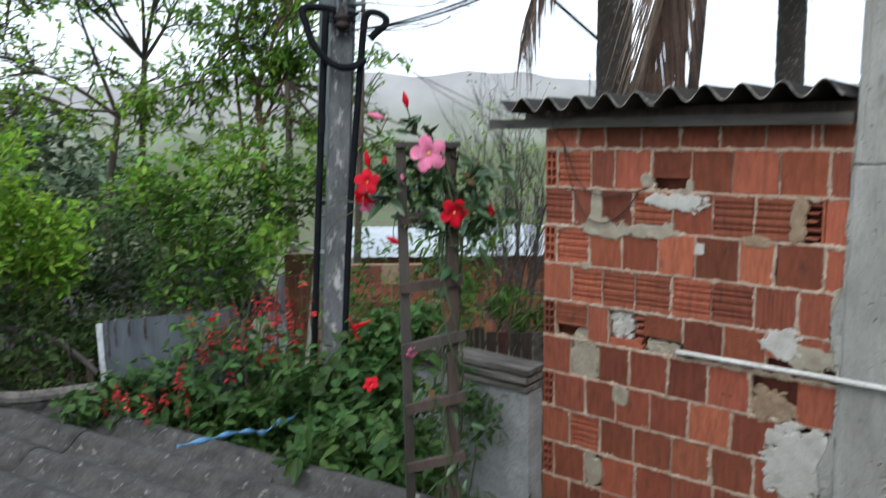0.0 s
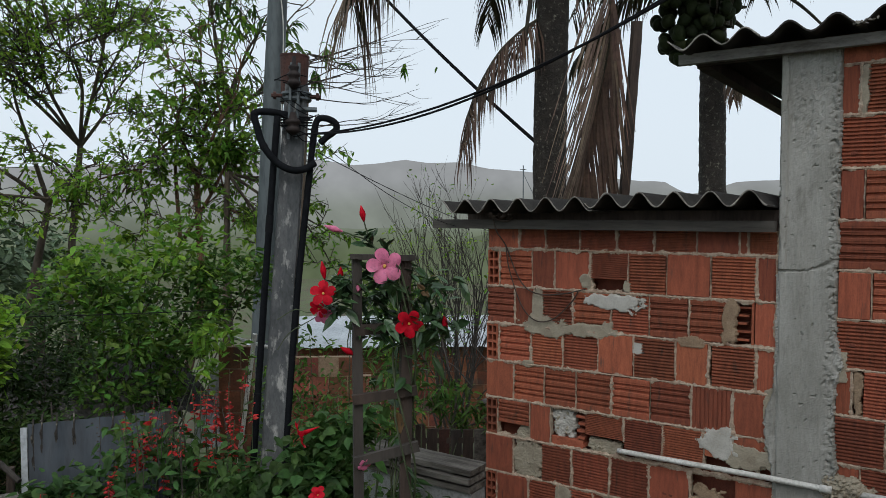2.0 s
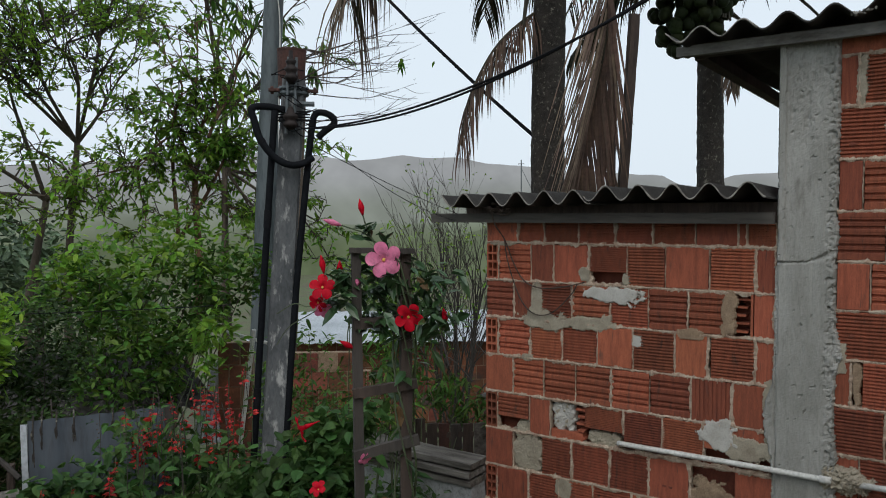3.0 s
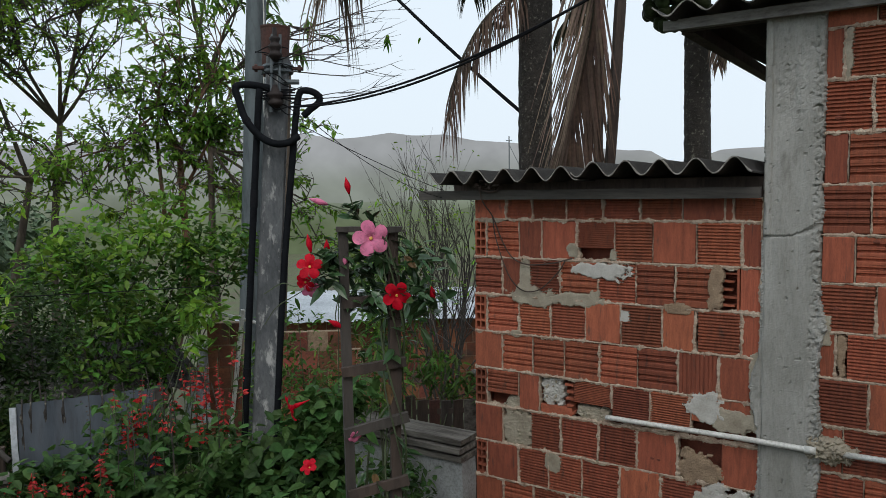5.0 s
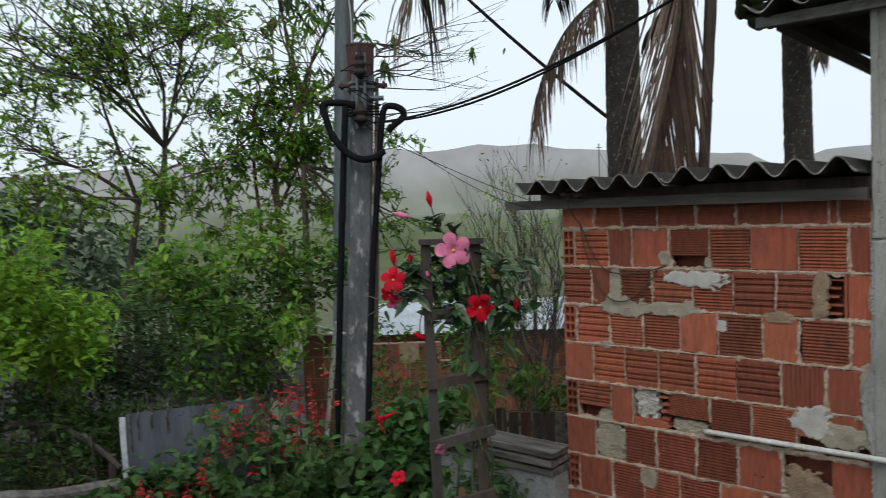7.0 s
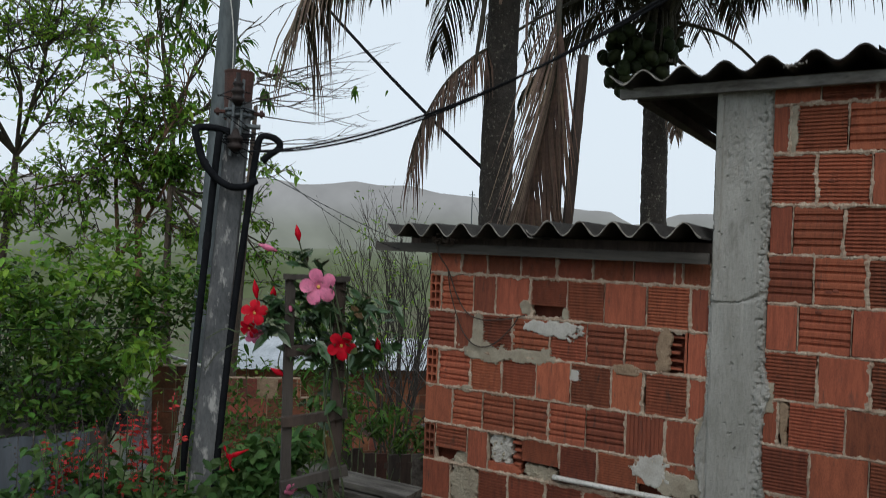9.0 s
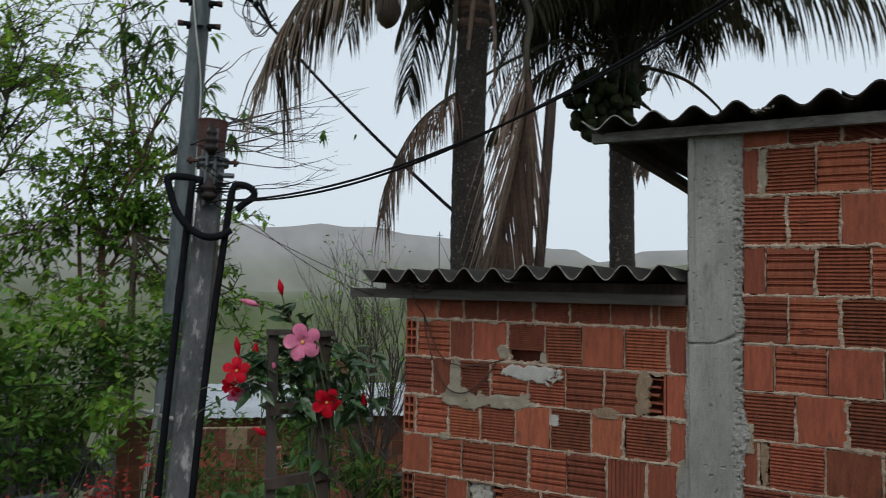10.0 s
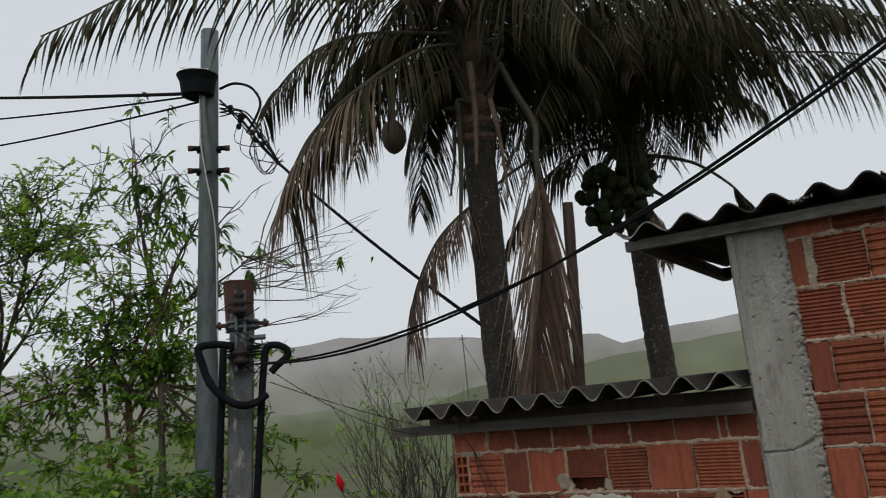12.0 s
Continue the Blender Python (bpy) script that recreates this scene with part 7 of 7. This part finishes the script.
# far trees in the valley
for i, (az, d, z, h) in enumerate([(153, 24, 0.6, 4.6), (158, 20, 0.4, 4.5), (148, 34, -1, 4.0), (163, 22, 0, 5.2), (162.6, 19, 0, 4.9), (165.5, 17, 0, 4.6)]):
    r = np.random.default_rng(500 + i)
    x, y = 2.05 + d * math.cos(radians(az)), -3.43 + d * math.sin(radians(az))
    zz = ground_height(x, y)
    t = thing("valley_tree", (x, y, zz), "rounded dark tree in the misty valley", "tree", "valley trees")
    piece("trunk", Geo().tube([(x, y, zz - 0.2), (x + 0.1, y, zz + h * 0.5), (x, y + 0.1, zz + h * 0.8)], [0.16, 0.11, 0.05], 8), M_BARK, t)
    g = Geo()
    c = []
    for _ in range(240):
        q = r.normal(size=3)
        q /= np.linalg.norm(q)
        q *= r.uniform(0.5, 1.0) * (1 + 0.3 * nz(*(q * 2 + i)))
        c.append((x + q[0] * h * 0.42, y + q[1] * h * 0.42, zz + h * 0.66 + q[2] * h * 0.34))
    rosettes(g, c, 7, 0.28, 0.5, 0.14, 0.1, 0.3, 600 + i)
    tagged(piece("foliage", g, M_FARLEAF, t), kind="stuff")

# tufts of grass and weeds on the near ground
g = Geo()
rg = np.random.default_rng(90)
n = 5200
bx, by = rg.uniform(-3.6, 1.4, n), rg.uniform(-2.4, 2.6, n)
ok = (bx < 0.0) | (by < -0.1)
bx, by = bx[ok], by[ok]
bz = [ground_height(a, b) for a, b in zip(bx, by)]
w = rg.normal(size=(len(bx), 3)) * 0.5 + np.array([0, 0, 1.0])
ln = rg.uniform(0.1, 0.34, len(bx))
g.leaves(np.stack([bx, by, bz], 1), w, rg.normal(size=(len(bx), 3)), ln, ln * 0.09, 0.35)
tagged(part("rough_grass", g, M_BLADE), "rough green grass and weeds", "grass", kind="stuff")


# ---- bricks of the two walls ----
def brick_mesh(kind):
    """One hollow clay brick, 1 wide and 0.19 high, its face at y = 0; ribs follow its kind."""
    g = Geo()
    prof = [(0.085, 0.0), (0.003, 0.0), (0.0, 0.003)]
    if kind == "banded":
        n, w, d = 5, 0.0085, 0.012
        for k in range(1, n + 1):
            z = 0.19 * k / (n + 1) + 0.004 * math.sin(k * 2.1)
            prof += [(0.0, z - w), (d, z - w * 0.5), (d, z + w * 0.3), (0.0015, z + w * 0.9), (0.0015, z + w * 1.8), (0.0, z + w * 2.0)]
    elif kind == "fine":
        n = 12
        for k in range(1, n + 1):
            z = 0.19 * k / (n + 1)
            prof += [(0.0, z - 0.0042), (0.010, z - 0.0026), (0.010, z + 0.0026), (0.0, z + 0.0042)]
    prof += [(0.0, 0.187), (0.003, 0.19), (0.085, 0.19)]
    m = len(prof)
    if kind == "upright":
        for k in range(9):
            x0, x1 = k / 9, (k + 1) / 9 - 0.03
            g.box((x0, 0.0, 0.0), (x1, 0.085, 0.19))
        g.box((0.0, 0.004, 0.002), (1.0, 0.08, 0.188))
        return g.mesh("brick", M_BRICK)
    for x in (0.0, 1.0):
        g.v.extend((x, y, z) for y, z in prof)
    for k in range(m):
        a, b = k, (k + 1) % m
        g.f.append((a, a + m, b + m, b))
    g.f.append(tuple(range(m)))
    g.f.append(tuple(range(2 * m - 1, m - 1, -1)))
    return g.mesh("brick", M_BRICK)


def hole_brick_mesh():
    """The end of a brick with its eight square channels, 0.075 wide."""
    g = Geo()
    xs = [0, 0.009, 0.034, 0.041, 0.066, 0.075]
    zs = [0, 0.010, 0.044, 0.054, 0.088, 0.098, 0.132, 0.142, 0.178, 0.19]
    for i in range(5):
        for j in range(9):
            if i % 2 == 1 and j % 2 == 1:
                x0, x1, z0, z1 = xs[i], xs[i + 1], zs[j], zs[j + 1]
                v = [(x, y, z) for y in (0, 0.06) for x, z in ((x0, z0), (x1, z0), (x1, z1), (x0, z1))]
                g.add(v, [(0, 4, 5, 1), (1, 5, 6, 2), (2, 6, 7, 3), (3, 7, 4, 0), (4, 7, 6, 5)])
            else:
                g.add([(xs[i], 0, zs[j]), (xs[i + 1], 0, zs[j]), (xs[i + 1], 0, zs[j + 1]), (xs[i], 0, zs[j + 1])], [(0, 1, 2, 3)])
    g.add([(x, y, z) for y in (0, 0.085) for x, z in ((0, 0), (0.075, 0), (0.075, 0.19), (0, 0.19))], [(0, 4, 5, 1), (1, 5, 6, 2), (2, 6, 7, 3), (3, 7, 4, 0)])
    return g.mesh("brick", M_BRICK)


KIND = {"b": brick_mesh("banded"), "f": brick_mesh("fine"), "s": brick_mesh("smooth"), "v": brick_mesh("upright"), "h": hole_brick_mesh()}
rb = random.Random(77)
mortar = {shed: Geo(), house: Geo()}


def bead(g, a, b, half, seed):
    """A rough mortar joint from a to b on the wall face."""
    a, b = Vector(a), Vector(b)
    L = (b - a).length
    n = max(2, int(L / 0.007))
    ax = (b - a).normalized()
    up = Vector((-ax.z, 0, ax.x))
    o = len(g.v)
    for i in range(n + 1):
        p = a.lerp(b, i / n)
        k = p.x * 31 + p.z * 17
        w1 = half * max(0.3, 0.95 + 1.3 * nz(k * 0.6, seed) + 1.0 * nz(k * 2.7, seed + 1) + 0.5 * nz(k * 9, seed + 8))
        w2 = half * max(0.3, 0.95 + 1.3 * nz(k * 0.6, seed + 4) + 1.0 * nz(k * 2.7, seed + 6) + 0.5 * nz(k * 9, seed + 9))
        y = -0.003 + 0.007 * nz(k * 0.7, seed + 2) + 0.005 * nz(k * 4, seed + 3)
        for s, yy in ((-w1 * 1.1, 0.03), (-w1, y + 0.002), (0, y - 0.0015), (w2, y + 0.002), (w2 * 1.1, 0.03)):
            q = p + up * s
            g.v.append((q.x, yy, q.z))
    for i in range(n):
        for j in range(4):
            k = o + i * 5 + j
            g.f.append((k, k + 1, k + 6, k + 5))


def lay(parent, z0, z1, x, row):
    """Lay one course: row is pairs of kind and right edge, from x on."""
    g = mortar[parent]
    for kind, x1 in row:
        za, zb = z0, z1
        if "<" in kind:
            kind, part_h = kind.split("<")
            za = z1 - (z1 - z0) * float(part_h)
        if kind in KIND:
            ob = new("brick", KIND[kind])
            w, h = x1 - x - 0.009, zb - za - 0.010
            sx = w if kind != "h" else w / 0.075
            ob.matrix_world = pose(x + 0.0045 + rb.uniform(-0.001, 0.001), rb.uniform(-0.004, 0.003), za + 0.005 + rb.uniform(-0.002, 0.002), rb.uniform(-0.7, 0.7), rb.uniform(-0.5, 0.5), rb.uniform(-0.6, 0.6)) @ Matrix.Diagonal((sx, 1, h / 0.19, 1))
            m = ob.matrix_world.copy()
            ob.parent = parent
            ob.matrix_parent_inverse = Matrix.Translation(-parent.location)
            ob.matrix_basis = m
            bead(g, (x1, 0, za), (x1, 0, zb), rb.choice((0.0025, 0.004, 0.005, 0.007, 0.009)), rb.random() * 50)
        x = x1


SHED = [
    (2.003, 2.112, 0.03, [("s", 0.218), ("f", 0.371), ("f", 0.560), ("f", 0.751), ("f", 0.936), ("f", 1.132), ("s", 1.316), ("s", 1.353), ("f", 1.474)]),
    (1.803, 2.003, 0.026, [("h", 0.102), ("b", 0.296), ("s", 0.424), ("s", 0.614), ("f<0.70", 0.810), ("f", 0.996), ("s", 1.195), ("f", 1.390), ("s", 1.474)]),
    (1.603, 1.803, 0.024, [("b", 0.196), ("s", 0.308), ("-", 0.355), ("f", 0.526), ("b", 0.726), ("f", 0.916), ("b", 1.101), ("b", 1.273), ("-", 1.382), ("s", 1.474)]),
    (1.403, 1.603, 0.023, [("h", 0.099), ("b", 0.291), ("f", 0.471), ("f", 0.662), ("s", 0.842), ("f", 1.042), ("s", 1.190), ("-", 1.202), ("f", 1.393), ("s", 1.474)]),
    (1.203, 1.403, 0.022, [("s", 0.190), ("b", 0.369), ("b", 0.547), ("b", 0.735), ("b", 0.926), ("b", 1.119), ("v", 1.300), ("s", 1.474)]),
    (1.003, 1.203, 0.021, [("h", 0.096), ("b<0.66", 0.286), ("s", 0.406), ("-", 0.593), ("f<0.60", 0.798), ("f<0.83", 0.986), ("f<0.80", 1.178), ("s<0.6", 1.300), ("s<0.5", 1.474)]),
    (0.803, 1.003, 0.020, [("s", 0.188), ("-", 0.357), ("f", 0.526), ("f", 0.727), ("f", 0.924), ("s", 1.116), ("-", 1.313), ("s", 1.474)]),
    (0.603, 0.803, 0.019, [("h", 0.093), ("s", 0.281), ("f", 0.456), ("f", 0.641), ("f", 0.84), ("s", 1.04), ("f", 1.24), ("-", 1.474)]),
    (0.403, 0.603, 0.018, [("s", 0.188), ("b", 0.37), ("f", 0.56), ("f", 0.76), ("s", 0.95), ("f", 1.15), ("s", 1.27), ("-", 1.474)]),
    (0.203, 0.403, 0.018, [("h", 0.093), ("f", 0.281), ("-", 0.38), ("f", 0.57), ("f", 0.77), ("s", 0.97), ("f", 1.17), ("s", 1.36), ("s", 1.474)]),
    (0.003, 0.203, 0.018, [("s", 0.188), ("f", 0.38), ("s", 0.57), ("f", 0.77), ("f", 0.97), ("b", 1.17), ("f", 1.36), ("s", 1.474)]),
]
for z0, z1, x0, row in SHED:
    lay(shed, z0, z1, x0, row)
    bead(mortar[shed], (x0, 0, z0), (1.474, 0, z0), 0.0085, z0 * 9)
RZ = [-0.06, 0.145, 0.345, 0.55, 0.75, 0.955, 1.155, 1.355, 1.55, 1.755, 1.954, 2.159, 2.368, 2.584, 2.790, 2.862]
HOUSE = [
    [("f", 1.88), ("s", 2.08), ("f", 2.28), ("s", 2.48), ("f", 2.68)], [("s", 1.80), ("f", 2.0), ("s", 2.2), ("f", 2.4), ("s", 2.6)], [("b", 1.89), ("s", 2.09), ("f", 2.29), ("b", 2.49), ("f", 2.69)],
    [("s", 1.80), ("f", 2.01), ("s", 2.21), ("f", 2.41), ("s", 2.6)], [("f", 1.88), ("b", 2.09), ("f", 2.29), ("s", 2.49), ("f", 2.69)], [("s", 1.80), ("f", 2.01), ("s", 2.2), ("f", 2.4), ("b", 2.6)],
    [("f", 1.887), ("s", 2.102), ("f", 2.30), ("b", 2.5), ("s", 2.7)], [("s", 1.762), ("-", 1.802), ("f", 2.013), ("s", 2.213), ("f", 2.41), ("s", 2.6)],
    [("f", 1.906), ("s", 2.094), ("f", 2.29), ("b", 2.49), ("f", 2.69)], [("s", 1.825), ("b", 2.022), ("s", 2.22), ("f", 2.42), ("s", 2.62)], [("b", 1.879), ("b", 2.071), ("f", 2.27), ("s", 2.47), ("b", 2.67)],
    [("s", 1.792), ("b", 1.981), ("f", 2.18), ("b", 2.38), ("s", 2.58)], [("f", 1.875), ("f", 2.073), ("s", 2.27), ("f", 2.47), ("b", 2.67)], [("s", 1.77), ("-", 1.790), ("f", 1.985), ("b", 2.18), ("f", 2.38), ("s", 2.58)],
    [("s", 1.881), ("b", 2.08), ("f", 2.28), ("s", 2.48), ("f", 2.68)],
]
for k, row in enumerate(HOUSE):
    lay(house, RZ[k], RZ[k + 1], 1.702, row)
    bead(mortar[house], (1.70, 0, RZ[k]), (2.7, 0, RZ[k]), 0.008, k * 3.3)
for wall_ob, geo in mortar.items():
    tagged(piece("mortar_joints", geo, M_MORTAR, wall_ob, "rough squeezed-out mortar joints"), kind="stuff")


def patch(parent, x0, x1, z0, z1, mat, label, seed, thick=0.010, y=0.0):
    """A smeared lump of mortar with a ragged outline."""
    cx, cz, rx, rz = (x0 + x1) / 2, (z0 + z1) / 2, (x1 - x0) / 2 * 1.1, (z1 - z0) / 2 * 1.12

    def lies(x, z):
        d = (abs((x - cx) / rx) ** 2.6 + abs((z - cz) / rz) ** 2.6) ** (1 / 2.6)
        return 1 - d + 0.50 * nz(x * 15, z * 15, seed) + 0.28 * nz(x * 42, z * 42, seed + 3) + 0.10 * nz(x * 120, z * 120, seed + 5)

    def out(x, z, f):
        return 0.75 * thick * min(1.0, 0.55 + f * 2.5) * (0.95 + 0.25 * nz(x * 22, z * 22, seed + 7)) + (0.0006 + y * 0.12) * nz(x * 85, z * 85, seed + 1) + (0.0002 + y * 0.1) * nz(x * 210, z * 210, seed) - y

    m = 0.03
    piece("mortar_patch", crust(x0 - m, x1 + m, z0 - m, z1 + m, 0.0045, lies, out, 0.010 + y), mat, parent, label)


patch(shed, 0.615, 0.875, 1.722, 1.795, M_PALE, "pale cement patch", 1, 0.012)
patch(shed, 0.24, 0.47, 1.565, 1.655, M_PATCH, "grey mortar smear", 2, 0.010)
patch(shed, 0.46, 0.735, 1.580, 1.635, M_PATCH, "grey mortar smear", 3, 0.010)
patch(shed, 0.302, 0.362, 1.61, 1.80, M_PATCH, "grey mortar smear", 4, 0.008)
patch(shed, 0.68, 0.735, 1.60, 1.66, M_PATCH, "grey mortar smear", 14, 0.008)
patch(shed, 1.055, 1.175, 1.575, 1.625, M_TAN, "tan mortar smear", 5, 0.008)
patch(shed, 1.255, 1.31, 1.61, 1.80, M_TAN, "tan mortar beside a broken brick", 6, 0.008)
patch(shed, 1.165, 1.33, 1.10, 1.215, M_PALE, "pale cement patch", 7, 0.012)
patch(shed, 1.27, 1.475, 1.06, 1.16, M_PATCH, "grey mortar patch beside the column", 8, 0.010)
patch(shed, 1.43, 1.48, 1.15, 1.42, M_PATCH, "grey mortar patch beside the column", 9, 0.008)
patch(shed, 0.565, 0.625, 1.815, 1.875, M_PATCH, "grey mortar plug", 10, 0.008)
patch(shed, 0.79, 0.825, 1.81, 1.86, M_PATCH, "grey mortar plug", 24, 0.008)
patch(shed, 0.19, 0.355, 0.815, 1.0, M_PATCH, "rough mortar rubble filling a gap", 11, 0.012, 0.01)
patch(shed, 1.12, 1.32, 0.80, 0.93, M_TAN, "tan mortar patch", 12, 0.012, 0.004)
patch(shed, 1.20, 1.47, 0.45, 0.79, M_PALE, "broad pale cement patch beside the column", 13, 0.012)
patch(shed, 0.44, 0.52, 0.70, 0.80, M_PATCH, "grey mortar smear", 15, 0.006)
patch(shed, 0.285, 0.39, 0.21, 0.39, M_PATCH, "grey mortar rubble filling a gap", 16, 0.012, 0.008)
patch(shed, 0.83, 0.88, 1.52, 1.57, M_PALE, "pale mortar fleck", 17, 0.004)
patch(shed, 0.74, 0.765, 1.46, 1.50, M_PALE, "pale mortar fleck", 18, 0.004)
patch(shed, 0.06, 0.20, 1.985, 2.01, M_PATCH, "grey mortar smear", 19, 0.006)
patch(shed, 0.24, 0.30, 1.385, 1.42, M_PATCH, "grey mortar smear", 20, 0.006)
patch(house, 1.76, 1.80, 2.60, 2.78, M_PATCH, "grey mortar filling a wide joint", 21, 0.006, 0.002)
patch(house, 1.765, 1.80, 1.38, 1.54, M_TAN, "tan mortar filling a wide joint", 22, 0.006, 0.004)
patch(house, 1.70, 1.745, 1.51, 1.62, M_PATCH, "grey mortar smear", 23, 0.008)

patch(shed, 0.415, 0.535, 1.055, 1.195, M_PALE, "pale mortar lump in a broken gap", 31, 0.03, 0.035)
patch(shed, 0.61, 0.77, 1.0, 1.07, M_PATCH, "mortar rubble in a broken gap", 32, 0.025, 0.03)
patch(shed, 0.20, 0.31, 1.005, 1.07, M_PATCH, "mortar rubble in a broken gap", 33, 0.02, 0.025)

# broken bricks: webs and rubble showing in the gaps
g = Geo()
for k in range(5):
    z = 1.625 + 0.036 * k
    g.add(*(lambda b: (b.v, b.f))(rough_box((1.305, 0.012 + 0.004 * (k % 2), z), (1.36 + 0.012 * math.sin(k * 2), 0.07, z + 0.009), (6, 0, 1), 0.002, k, 30)))
g.box((1.372, 0.0, 1.61), (1.382, 0.08, 1.80))
piece("broken_brick", g, M_BRICK, shed, "broken brick showing its inner webs")
g = Geo()
for k in range(5):
    z = 1.02 + 0.036 * k
    g.add(*(lambda b: (b.v, b.f))(rough_box((0.555 + 0.01 * math.sin(k * 3), 0.004, z), (0.594, 0.07, z + 0.012), (6, 0, 1), 0.003, k + 9, 30)))
g.add(*(lambda b: (b.v, b.f))(rough_box((0.41, 0.004, 1.008), (0.585, 0.07, 1.050), (10, 0, 3), 0.003, 77, 30)))
piece("broken_brick", g, M_BRICK, shed, "broken brick showing its inner webs")
g = Geo()
r0 = random.Random(66)
for i in range(46):
    g.blob((0.47 + r0.uniform(-0.045, 0.045), 0.03 + r0.uniform(-0.02, 0.03), 1.12 + r0.uniform(-0.06, 0.06)), (r0.uniform(0.005, 0.010),) * 3, 0.6, i, 8, 6)
for i in range(36):
    g.blob((0.68 + r0.uniform(-0.06, 0.06), 0.02 + r0.uniform(-0.015, 0.03), 1.03 + r0.uniform(-0.02, 0.035)), (r0.uniform(0.004, 0.009),) * 3, 0.7, i + 60, 8, 6)
for i in range(60):
    g.blob((0.27 + r0.uniform(-0.07, 0.08), 0.008 + r0.uniform(-0.012, 0.02), 0.91 + r0.uniform(-0.1, 0.09)), (r0.uniform(0.003, 0.007),) * 3, 0.7, i + 120, 8, 6)
for i in range(12):
    g.blob((0.25 + r0.uniform(-0.04, 0.05), 0.02, 1.04 + r0.uniform(-0.03, 0.04)), (r0.uniform(0.004, 0.009),) * 3, 0.7, i + 200, 8, 6)
piece("rubble_fill", g, M_PATCH, shed, "pale mortar lumps stuffed in broken gaps")
# Blobs on the face; the darkness of chipped holes is their colour.
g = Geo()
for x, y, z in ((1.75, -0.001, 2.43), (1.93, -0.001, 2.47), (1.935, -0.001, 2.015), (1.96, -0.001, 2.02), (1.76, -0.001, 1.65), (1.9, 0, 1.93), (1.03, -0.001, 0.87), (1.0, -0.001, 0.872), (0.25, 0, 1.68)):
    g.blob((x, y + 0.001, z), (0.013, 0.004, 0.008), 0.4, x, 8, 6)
piece("chip", g, M_HOLE, house, "small dark blobs standing for chips and holes in the bricks")
